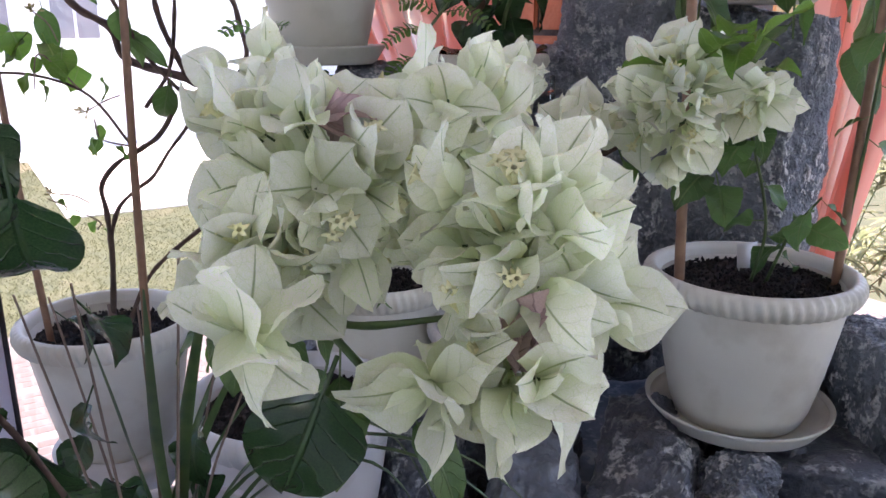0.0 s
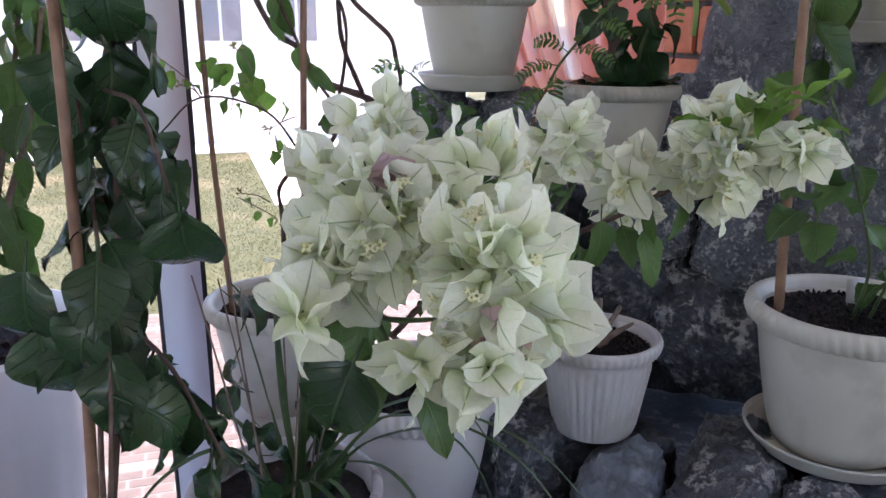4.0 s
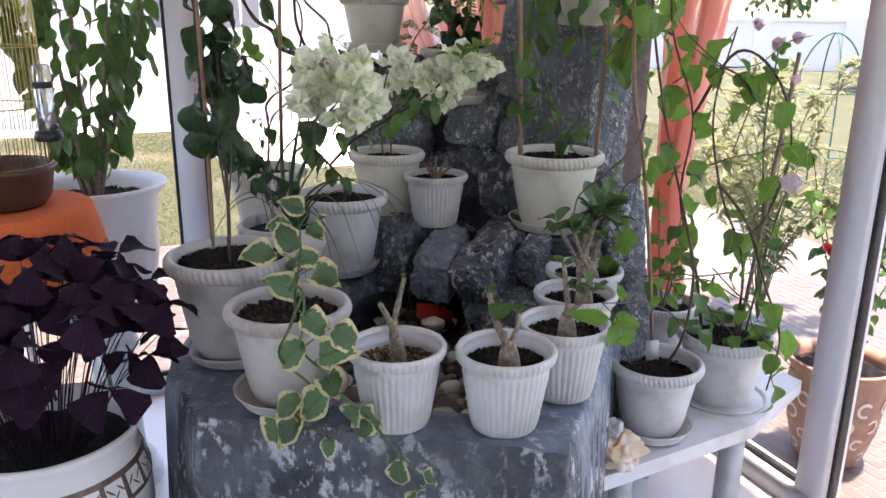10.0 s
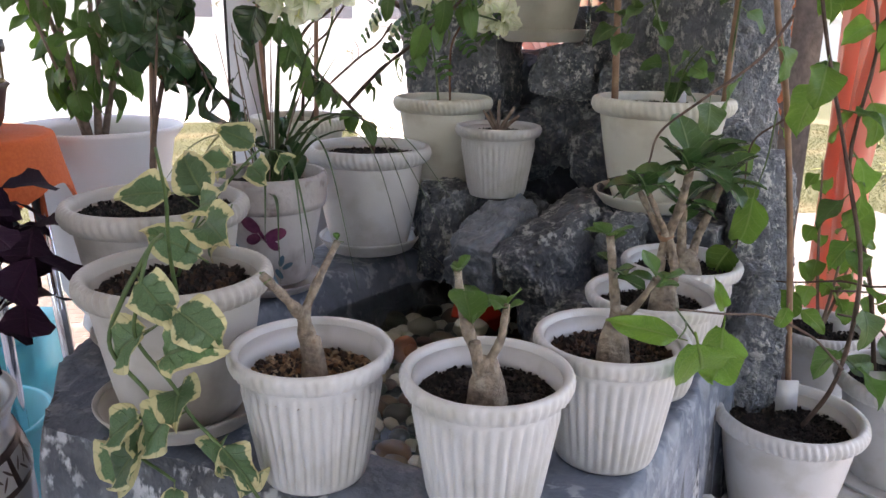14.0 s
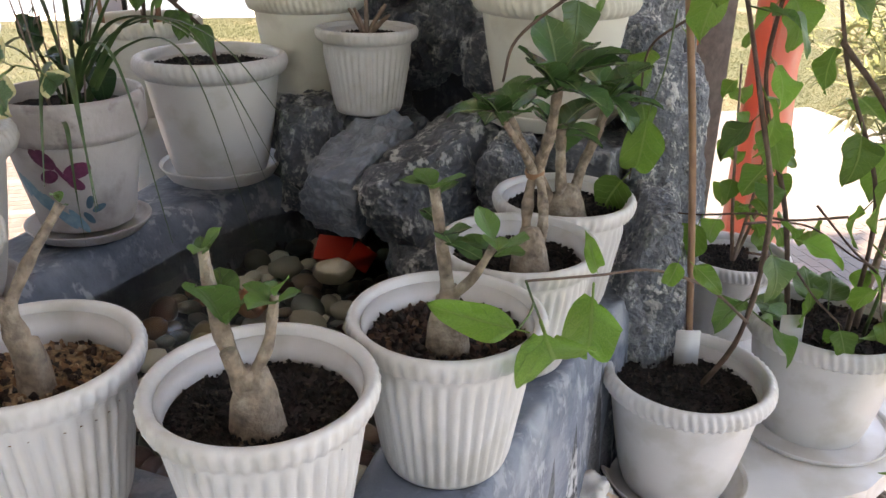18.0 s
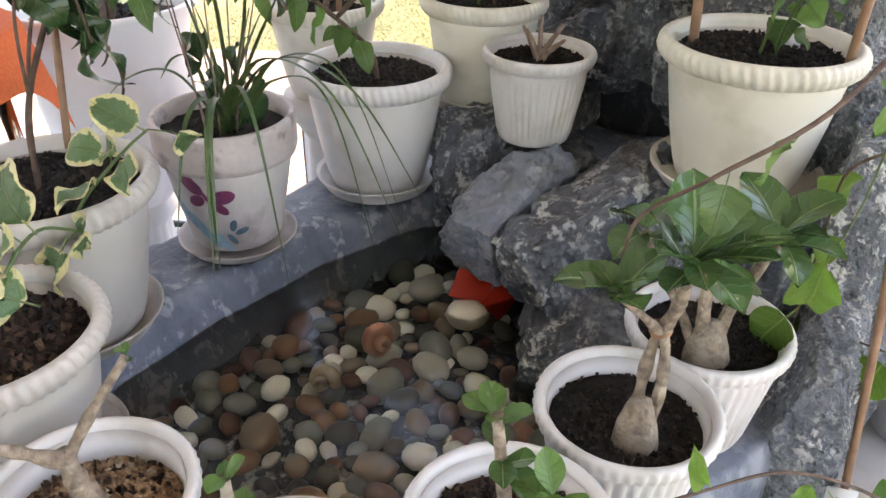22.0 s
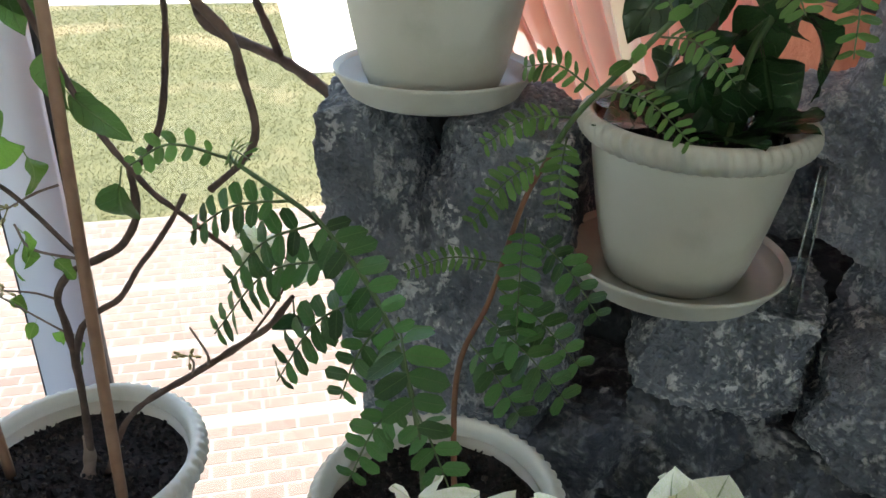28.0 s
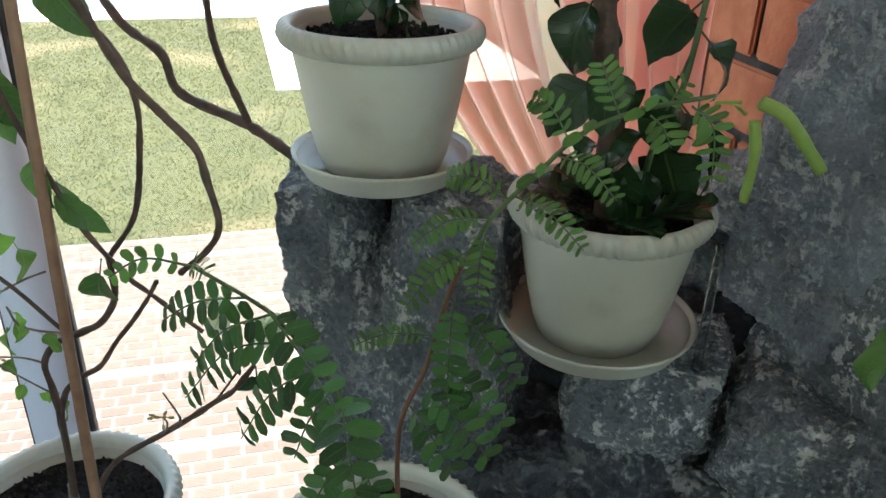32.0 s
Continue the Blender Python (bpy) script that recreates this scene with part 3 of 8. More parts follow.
SET_FERN = leaf_set("leaflet", oblong, L_FERN, n=3, curl=0.2, fold=0.12, rows=6, cols=2, ripple=0.02)
SET_ROSE = leaf_set("petal", bract_shape, L_ROSE, n=3, curl=-1.2, fold=0.5, ripple=0.08)
SET_RED = leaf_set("petal", bract_shape, L_RED, n=2, curl=-0.8, fold=0.3)
SET_FAR = leaf_set("leaf", lance, L_MID, n=2, curl=0.5, fold=0.2, rows=3, cols=2)


# ---- the room ----
def house(x0, y0, z0, x1, y1, z1, bev=0.0):
    return moved(box(x0, y0, z0, x1, y1, z1, bev), HOUSE)


ROOM, OUT = 4.6, 0.29
floor = whole("floor", house(-ROOM, -ROOM, -0.1, 0, OUT, 0), FLOOR_WHITE, "glossy white tiled floor of a sunroom", "floor", "structure")
ceiling = whole("ceiling", house(-ROOM - 0.2, -ROOM - 0.2, 2.75, 0.5, OUT + 0.12, 2.9), WALL_WHITE, "plain white sunroom ceiling", "ceiling", "structure")
# closed walls behind the viewer, each with a wide window opening
whole("wall_south", join_geo(house(-ROOM, -ROOM - 0.15, 0, 0.15, -ROOM, 0.95), house(-ROOM, -ROOM - 0.15, 2.15, 0.15, -ROOM, 2.75),
                             house(-ROOM, -ROOM - 0.15, 0.95, -ROOM + 1.2, -ROOM, 2.15), house(-1.6, -ROOM - 0.15, 0.95, 0.15, -ROOM, 2.15)), WALL_WHITE, "white plastered wall with a window opening", "wall", "structure")
whole("wall_west", join_geo(house(-ROOM - 0.15, -ROOM, 0, -ROOM, OUT, 0.95), house(-ROOM - 0.15, -ROOM, 2.15, -ROOM, OUT, 2.75),
                            house(-ROOM - 0.15, -ROOM, 0.95, -ROOM, -ROOM + 1.2, 2.15), house(-ROOM - 0.15, -1.4, 0.95, -ROOM, OUT, 2.15)), WALL_WHITE, "white plastered wall with a window opening", "wall", "structure")


def glass_wall(name, posts, axis, length, end, out=0.0):
    """White profile frame of a glazed wall: sill rail, head rail, posts with black gaskets."""
    ob = thing(name, HOUSE @ Vector((0, 0, 0)), "white metal framed glazed wall onto the garden", "window wall", kind="structure")

    def bar(a, b, z0, z1, d0, d1, bev=0.004):
        return house(a, out + d0, z0, b, out + d1, z1, bev) if axis == "u" else house(d0, a, z0, d1, b, z1, bev)

    part("sill", bar(-length, end - 0.05 if axis == "v" else end, 0.0, 0.07, -0.05, 0.05), PAINT_WHITE, ob)
    part("window_frame", bar(-length, end - 0.05 if axis == "v" else end, 2.45, 2.75, -0.05, 0.05), PAINT_WHITE, ob)
    part("gasket", bar(-length, end - 0.05, 0.07, 0.085, -0.012, 0.012, 0), GASKET, ob)
    for p in posts:
        part("post", bar(p - 0.05, p + 0.05, 0.07, 2.45, -0.045, 0.045), PAINT_WHITE, ob)
        part("gasket", bar(p + 0.05, p + 0.062, 0.07, 2.45, -0.014, 0.014, 0), GASKET, ob)
        part("gasket", bar(p - 0.062, p - 0.05, 0.07, 2.45, -0.014, 0.014, 0), GASKET, ob)
    edges = [-length] + sorted(p for p in posts if p < 0) + [end]
    for a, c in zip(edges, edges[1:]):
        pane = part("pane", bar(a + 0.06, c - 0.06, 0.085, 2.45, -0.003, 0.003, 0), GLASS, ob, smooth=False)
        pane.visible_shadow = False
    return ob


GLASS = bpy.data.materials.new("window_glass")
GLASS.use_nodes = True
gn = GLASS.node_tree
for nd in list(gn.nodes):
    if nd.type != "OUTPUT_MATERIAL":
        gn.nodes.remove(nd)
g1, g2, g3 = (gn.nodes.new(k) for k in ("ShaderNodeBsdfGlossy", "ShaderNodeBsdfTransparent", "ShaderNodeMixShader"))
g1.inputs["Roughness"].default_value = 0.01
g2.inputs["Color"].default_value = (0.96, 0.97, 0.97, 1)
g3.inputs["Fac"].default_value = 0.04
gn.links.new(g2.outputs[0], g3.inputs[1])
gn.links.new(g1.outputs[0], g3.inputs[2])
gn.links.new(g3.outputs[0], gn.nodes["Material Output"].inputs["Surface"])

glass_wall("window_1", (0.0, -1.70, -3.1), "u", ROOM, -0.12, OUT)
glass_wall("window_2", (-1.35, -2.7), "v", ROOM, 0.0)

# corner pillar of orange brick; its bricks follow at the end
pillar = thing("brick_pillar", HOUSE @ Vector((-0.27, -0.17, 0)), "orange brick corner pillar with dark mortar joints", "pillar", kind="structure")
part("mortar", house(-0.44, -0.44, 0, -0.10, 0.36, 2.75), MORTAR_DARK, pillar)


def thin_cloth(m, clear):
    """Turns a cloth into a thin weave that is partly open."""
    nt = m.node_tree
    end = nt.nodes["Material Output"].inputs["Surface"]
    body = end.links[0].from_socket
    hole, mx = nt.nodes.new("ShaderNodeBsdfTransparent"), nt.nodes.new("ShaderNodeMixShader")
    mx.inputs["Fac"].default_value = clear
    nt.links.new(body, mx.inputs[1])
    nt.links.new(hole.outputs[0], mx.inputs[2])
    nt.links.new(mx.outputs[0], end)


thin_cloth(CURTAIN, 0.16)
thin_cloth(SHEER, 0.5)


def curtain(name, axis, a0, a1, tie, mat, label, depth=0.10, folds=9, seed=0, anchor=-0.56, draw=0.62):
    """A hanging curtain drawn in towards the pillar at its tie height."""
    rows, cols = 44, 110
    rnd = random.Random(seed)
    ph = [rnd.uniform(0, 6.28) for _ in range(4)]
    verts, faces = [], []
    for i in range(rows + 1):
        z = 2.5 - 2.45 * i / rows
        if axis == "v":
            k = 0.20 + 0.80 * max(0.0, (z - tie) / (2.5 - tie)) ** 1.1 + 0.25 * max(0.0, tie - z)
        else:
            k = 1 - draw * math.exp(-((z - tie) / 0.42) ** 2)
        for j in range(cols + 1):
            s = j / cols
            a = anchor + (a1 + (a0 - a1) * s - anchor) * k
            d = -depth - 0.045 * (0.6 + 0.4 * k) * math.sin(s * folds * 6.283 + ph[0] + 0.5 * math.sin(z * 2 + ph[1])) - 0.012 * math.sin(s * 31 + z * 3 + ph[2])
            verts.append(HOUSE @ Vector((a, d, z) if axis == "u" else (d, a, z)))
    for i in range(rows):
        for j in range(cols):
            q = i * (cols + 1) + j
            faces.append((q, q + 1, q + cols + 2, q + cols + 1))
    return tagged(new(name, mesh_of(name, verts, faces, mat, True)), label, "curtain", "curtains")


curtain("curtain", "u", -1.12, -0.93, 1.0, CURTAIN, "coral orange curtain drawn to the brick pillar", folds=4, seed=1)
curtain("curtain", "u", -0.96, -0.80, 1.0, SHEER, "pale peach sheer curtain beside the coral one", 0.07, 3, 3)
curtain("curtain", "u", -0.84, -0.58, 1.0, CURTAIN, "coral orange curtain drawn to the brick pillar", folds=5, seed=5)
curtain("curtain", "v", -0.72, -0.57, 0.95, CURTAIN, "coral orange curtain drawn to the brick pillar", folds=3, seed=2, draw=0.78)
curtain("curtain", "v", -0.90, -0.70, 0.95, SHEER, "pale peach sheer curtain beside the coral one", 0.07, 4, 4, draw=0.78)
curtain("curtain", "v", -1.04, -0.88, 0.95, CURTAIN, "coral orange curtain drawn to the brick pillar", folds=3, seed=6, draw=0.78)

# ---- outside ----
whole("ground", join_geo(house(-60, -60, -0.16, 60, 90, -0.12)), LAWN, "sunlit green and straw coloured lawn", "lawn", "structure")
terrace = whole("terrace", join_geo(house(-9, OUT + 0.05, -0.11, 2.6, 2.6, -0.02), house(0.05, -9, -0.11, 2.6, OUT + 0.05, -0.02), house(-9, -9, -0.11, -ROOM - 0.15, OUT + 0.05, -0.02), house(-ROOM - 0.15, -9, -0.11, 0.05, -ROOM - 0.15, -0.02)), JOINT, "pale terrace paving with brick pattern joints", "terrace", "structure")
whole("garden_path", join_geo(house(-14, 9.0, -0.118, -0.95, 10.0, -0.105), house(-0.95, 5.6, -0.118, 1.5, 10.0, -0.105)), PATH_PALE, "pale sunlit paved path before the white house", "path", "structure")
WINDOW_GREY = material("grey_far_window", (0.16, 0.17, 0.20), (0.22, 0.20, 0.22), 3, 0.2, 0.0)
far = thing("garden_house", HOUSE @ Vector((-6, 10.2, 0)), "white plastered house across the lawn with small windows", "house")
part("wall", house(-18, 10.0, -0.12, 2.5, 10.3, 4.5), WALL_WHITE, far, smooth=False)
part("roof", house(-18.3, 9.6, 4.5, 2.8, 10.6, 4.75), WALL_WHITE, far, smooth=False)
for k in range(11):
    u = -15.6 + 1.55 * k + (0.5 if k % 2 else 0)
    w = part("window", house(u - 0.32, 9.96, 1.25, u + 0.32, 10.0, 2.05), PAINT_WHITE, far, smooth=False)
    for q in (-1, 1):
        pane = part("pane", house(u + 0.15 * q - 0.13, 9.945, 1.31, u + 0.15 * q + 0.13, 9.958, 1.99), WINDOW_GREY, w, smooth=False)

fence = thing("garden_wall", (8, 27, 0), "long white rendered garden wall with coping", "wall")
part("wall", box(-6, 27.0, -0.12, 40, 27.3, 1.45), WALL_WHITE, fence, smooth=False)
part("coping", box(-6, 26.93, 1.45, 40, 27.37, 1.56), WALL_WHITE, fence, smooth=False)
for k in range(16):
    x = -5 + 2.8 * k
    pier = part("pier", box(x - 0.25, 26.9, -0.12, x + 0.25, 27.4, 1.75), WALL_WHITE, fence, smooth=False)

# kiosk with green boards
GREEN_BOARD = material("green_board", (0.015, 0.16, 0.11), (0.02, 0.20, 0.14), 8, 0.6, 0.2)
TIMBER = material("pale_timber", (0.62, 0.42, 0.22), (0.70, 0.50, 0.28), 6, 0.7, 0.3)
ORANGE_TRIM = material("orange_trim", (0.60, 0.22, 0.07), (0.66, 0.27, 0.09), 8, 0.7, 0.2)
RED_SIGN = material("red_panel", (0.50, 0.03, 0.03), (0.55, 0.05, 0.04), 8, 0.5, 0.1)
kiosk = thing("garden_kiosk", (9.3, 18.2, -0.12), "timber garden kiosk with green boarded lower walls", "kiosk")
part("wall", box(7.5, 18.6, -0.12, 12.2, 20.6, 2.25), TIMBER, kiosk, smooth=False)
part("roof", ([(7.1, 18.2, 2.2), (12.6, 18.2, 2.2), (12.6, 21, 2.2), (7.1, 21, 2.2), (9.9, 18.2, 3.3), (9.9, 21, 3.3)], [(0, 1, 4), (2, 3, 5), (1, 2, 5, 4), (3, 0, 4, 5), (3, 2, 1, 0)]), ORANGE_TRIM, kiosk, smooth=False)
part("door", box(8.75, 18.54, -0.12, 9.75, 18.6, 1.05), WINDOW_GREY, kiosk, smooth=False)
part("red_panel", box(9.45, 18.5, -0.05, 9.75, 18.55, 0.95), RED_SIGN, kiosk, smooth=False)
for x0, x1 in ((7.5, 8.65), (9.85, 12.2)):
    n = int((x1 - x0) / 0.12)
    for k in range(n):
        part("board", box(x0 + k * 0.12 + 0.006, 18.52, -0.10, x0 + (k + 1) * 0.12 - 0.006, 18.6, 0.95), GREEN_BOARD, kiosk, smooth=False)
for x in (7.5, 8.7, 9.8, 12.2):
    part("post", box(x - 0.05, 18.48, -0.12, x + 0.05, 18.58, 2.2), ORANGE_TRIM, kiosk, smooth=False)

# arched plant supports on the lawn
WIRE_GREEN = material("green_wire", (0.02, 0.10, 0.08), (0.03, 0.14, 0.11), 20, 0.5, 0.0)
for x, y, w in ((2.85, 7.0, 0.30), (4.0, 8.0, 0.42)):
    sup = thing("plant_support", (x, y, -0.12), "arched green wire plant support on the lawn", "plant support", "plant supports")
    for a in (0, 1.57):
        dx, dy = w * math.cos(a), w * math.sin(a)
        part("hoop", tube([(x - dx, y - dy, -0.12), (x - dx, y - dy, 0.8), (x - dx * 0.7, y - dy * 0.7, 1.22), (x, y, 1.40), (x + dx * 0.7, y + dy * 0.7, 1.22), (x + dx, y + dy, 0.8), (x + dx, y + dy, -0.12)], 0.008, steps=6, sides=6), WIRE_GREEN, sup)
    for z in (0.25, 0.85):
        part("ring", tube([(x + w * math.cos(k * 0.5236), y + w * math.sin(k * 0.5236), z) for k in range(13)], 0.007, steps=2, sides=6), WIRE_GREEN, sup)


def far_tree(x, y, h, r, seed, n=260, name="tree", label="leafy green garden tree behind the wall"):
    rnd = random.Random(seed)
    t = thing(name, (x, y, -0.12), label, "tree")
    part("trunk", tube([(x, y, -0.12), (x + 0.1, y, h * 0.4), (x, y + 0.1, h * 0.75)], 0.14, 0.05), WOOD_DARK, t)
    for k in range(4):
        a = k * 1.6 + seed
        part("limb", tube([(x, y, h * 0.45), (x + r * 0.4 * math.cos(a), y + r * 0.4 * math.sin(a), h * 0.65), (x + r * 0.75 * math.cos(a), y + r * 0.75 * math.sin(a), h * 0.8)], 0.05, 0.015, 3, 6), WOOD_DARK, t)
    src = SET_FAR[0]
    vs, fs = [v.co.copy() for v in src.vertices], [tuple(p.vertices) for p in src.polygons]
    clumps = []
    for k in range(n):
        c = Vector((rnd.gauss(0, 1), rnd.gauss(0, 1), rnd.gauss(0, 1))).normalized() * rnd.uniform(0.45, 1.0)
        p = Vector((x + c.x * r, y + c.y * r, h * 0.68 + c.z * h * 0.34))
        d = c + Vector((rnd.uniform(-0.8, 0.8), rnd.uniform(-0.8, 0.8), rnd.uniform(-0.8, 0.4)))
        clumps.append(moved((vs, fs), aim(p, d, (0, 0, 1), rnd.uniform(0.3, 0.6) * r * 0.35)))
    part("crown", join_geo(*clumps), L_MID, t)
    return t


for k, (x, y, h, r) in enumerate(((3.5, 31, 4.2, 2.0), (8, 32, 4.6, 2.3), (12.5, 31, 4.0, 2.0), (17, 33, 5.0, 2.6), (-1.5, 32, 4.5, 2.2))):
    far_tree(x, y, h, r, k + 1, 420)

# ---- pond with rock fountain ----
OUTER = [(-0.20, 0.0), (0.54, 0.0), (0.60, 0.35), (0.66, 0.75), (0.70, 1.2), (0.62, 1.5), (-0.30, 1.5), (-0.33, 1.1), (-0.34, 0.75), (-0.40, 0.45), (-0.42, 0.30), (-0.36, 0.17)]
INNER = [(-0.12, 0.17), (0.42, 0.15), (0.42, 0.4), (0.43, 0.7), (0.40, 0.95), (0.05, 1.1), (-0.10, 0.93), (-0.16, 0.72), (-0.175, 0.5), (-0.17, 0.3)]


def inside_by(poly, x, y):
    """Distance to a polygon's edge, positive inside."""
    best, odd = 9.0, False
    for (ax, ay), (bx, by) in zip(poly, poly[1:] + poly[:1]):
        dx, dy = bx - ax, by - ay
        t = max(0, min(1, ((x - ax) * dx + (y - ay) * dy) / (dx * dx + dy * dy)))
        best = min(best, math.hypot(x - ax - t * dx, y - ay - t * dy))
        if (ay > y) != (by > y) and x < ax + (y - ay) / (by - ay) * dx:
            odd = not odd
    return best if odd else -best


def smooth_step(a, b, v):
    t = max(0.0, min(1.0, (v - a) / (b - a)))
    return t * t * (3 - 2 * t)


LEDGE_Z, WATER_Z = 0.765, 0.70
pond = thing("pond_basin", (0.15, 0.5, 0), "blue grey rendered pond basin with uneven ledge", "pond")
verts, faces, step = [], [], 0.012
nx, ny = int(1.30 / step), int(1.70 / step)
for j in range(ny + 1):
    for i in range(nx + 1):
        x, y = -0.52 + i * step, -0.10 + j * step
        w = noise.noise((x * 7, y * 7, 0)) * 0.012
        out = inside_by(OUTER, x, y) + w
        inn = inside_by(INNER, x, y) + w * 0.6
        z = LEDGE_Z + 0.012 * noise.noise((x * 9, y * 9, 3)) + 0.004 * noise.noise((x * 45, y * 45, 1))
        z -= 0.15 * smooth_step(-0.025, 0.045, inn)
        drop = smooth_step(0.02, -0.035, out)
        z = z * (1 - drop)
        bulge = drop * 0.03 * noise.noise((x * 5, y * 5, z * 5))
        verts.append((x + bulge, y + bulge, z))
for j in range(ny):
    for i in range(nx):
        q = j * (nx + 1) + i
        if max(verts[k][2] for k in (q, q + 1, q + nx + 2, q + nx + 1)) > 0.01:
            faces.append((q, q + 1, q + nx + 2, q + nx + 1))
groups = {"front_wall": [], "ledge": [], "basin_floor": [], "side_wall": []}
for q in faces:
    x, y = sum(verts[k][0] for k in q) / 4, sum(verts[k][1] for k in q) / 4
    z = sum(verts[k][2] for k in q) / 4
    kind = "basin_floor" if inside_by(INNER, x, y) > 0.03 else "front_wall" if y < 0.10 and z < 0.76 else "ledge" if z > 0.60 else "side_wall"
    groups[kind].append(q)
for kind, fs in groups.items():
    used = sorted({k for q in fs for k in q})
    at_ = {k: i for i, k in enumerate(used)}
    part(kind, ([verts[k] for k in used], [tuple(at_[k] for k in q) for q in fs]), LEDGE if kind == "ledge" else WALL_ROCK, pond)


def rock_geo(c, half, turn=(0, 0, 0), seed=0, rough=0.16, cut=0.55, res=26):
    """An angular boulder: a rounded box broken by noise and flat facets."""
    m = pose(*c, *turn)
    rnd = random.Random(seed)
    planes = [(Vector((rnd.uniform(-1, 1), rnd.uniform(-1, 1), rnd.uniform(-1, 1))).normalized(), rnd.uniform(cut + 0.15, cut + 0.45)) for _ in range(14)]
    off = Vector((seed * 3.7, seed * 1.3, seed * 2.1))
    bm = bmesh.new()
    bmesh.ops.create_cube(bm, size=2)
    bmesh.ops.subdivide_edges(bm, edges=bm.edges[:], cuts=res, use_grid_fill=True)
    size = Vector(half)
    for v in bm.verts:
        p = v.co.normalized() * 0.20 + v.co * 0.84
        for n, d in planes:
            over = p.dot(n) - d
            if over > 0:
                p = p - n * over * 0.93
        q = Vector((p.x * size.x, p.y * size.y, p.z * size.z))
        s = min(size)
        k = noise.fractal(q * (1.1 / s) * 0.9 + off, 1.0, 2.0, 3) * rough * s * 1.1 + noise.fractal(q * 30 + off, 0.9, 2.0, 4) * 0.008 + noise.fractal(q * 120 + off, 0.9, 2.0, 2) * 0.0034
        v.co = m @ (q + p.normalized() * k)
    bm.verts.index_update()
    geo = [v.co.copy() for v in bm.verts], [tuple(v.index for v in f.verts) for f in bm.faces]
    bm.free()
    return geo


fountain = thing("rock_fountain", (0.15, 1.3, 0.6), "grey artificial rock fountain stacked from rough boulders", "rock fountain")
BOULDERS = [
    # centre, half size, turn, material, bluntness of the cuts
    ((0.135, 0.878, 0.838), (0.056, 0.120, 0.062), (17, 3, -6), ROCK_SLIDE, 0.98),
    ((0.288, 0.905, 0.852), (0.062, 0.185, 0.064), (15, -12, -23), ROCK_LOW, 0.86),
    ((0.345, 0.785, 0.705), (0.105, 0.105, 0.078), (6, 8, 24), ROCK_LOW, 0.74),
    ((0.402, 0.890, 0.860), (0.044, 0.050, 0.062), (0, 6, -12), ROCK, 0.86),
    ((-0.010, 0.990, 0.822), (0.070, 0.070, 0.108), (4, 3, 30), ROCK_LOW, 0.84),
    ((0.110, 1.050, 0.800), (0.110, 0.072, 0.112), (0, 0, -6), ROCK_WET_SHADED, 0.8),
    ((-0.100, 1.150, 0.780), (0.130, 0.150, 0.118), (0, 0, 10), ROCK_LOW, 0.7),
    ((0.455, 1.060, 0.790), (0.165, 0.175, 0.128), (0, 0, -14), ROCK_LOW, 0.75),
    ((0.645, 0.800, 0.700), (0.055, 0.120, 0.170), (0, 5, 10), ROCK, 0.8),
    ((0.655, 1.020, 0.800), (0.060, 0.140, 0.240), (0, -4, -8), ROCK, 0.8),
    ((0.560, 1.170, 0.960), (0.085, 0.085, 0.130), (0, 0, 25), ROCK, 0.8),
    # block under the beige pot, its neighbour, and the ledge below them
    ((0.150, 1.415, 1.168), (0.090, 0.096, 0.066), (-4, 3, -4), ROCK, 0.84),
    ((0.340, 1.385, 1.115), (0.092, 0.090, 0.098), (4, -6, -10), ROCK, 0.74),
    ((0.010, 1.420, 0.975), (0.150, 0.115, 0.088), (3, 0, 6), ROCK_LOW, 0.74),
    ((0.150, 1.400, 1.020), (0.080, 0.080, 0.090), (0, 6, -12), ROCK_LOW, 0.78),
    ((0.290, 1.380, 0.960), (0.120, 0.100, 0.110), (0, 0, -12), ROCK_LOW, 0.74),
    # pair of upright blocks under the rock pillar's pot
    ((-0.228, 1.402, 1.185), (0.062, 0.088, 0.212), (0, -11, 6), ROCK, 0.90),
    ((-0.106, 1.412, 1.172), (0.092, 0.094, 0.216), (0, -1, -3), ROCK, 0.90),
    ((-0.195, 1.470, 1.160), (0.070, 0.050, 0.200), (0, 0, 0), ROCK_WET_SHADED, 0.92),
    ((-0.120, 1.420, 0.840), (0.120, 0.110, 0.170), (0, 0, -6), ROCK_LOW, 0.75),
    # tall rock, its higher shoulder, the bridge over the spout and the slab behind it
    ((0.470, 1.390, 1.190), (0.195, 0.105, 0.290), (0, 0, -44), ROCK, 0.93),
    ((0.368, 1.470, 1.520), (0.100, 0.105, 0.270), (0, 4, -40), ROCK_LIT, 0.88),
    ((0.252, 1.500, 1.395), (0.080, 0.060, 0.040), (0, -14, -12), ROCK_LIT, 0.8),
    ((0.205, 1.610, 1.270), (0.100, 0.050, 0.060), (0, 0, 3), ROCK_LIT, 0.85),
    ((0.200, 1.600, 0.600), (0.460, 0.110, 0.600), (0, 0, 2), ROCK_WET_SHADED, 0.92),
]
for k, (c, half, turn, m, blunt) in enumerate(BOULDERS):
    part("boulder", rock_geo(c, half, turn, k + 1, 0.10 if half[2] > 0.19 else 0.13, blunt, 88 if m in (ROCK, ROCK_LIT) and c[2] > 1.0 else 60 if half[2] < 0.5 else 24), m, fountain)


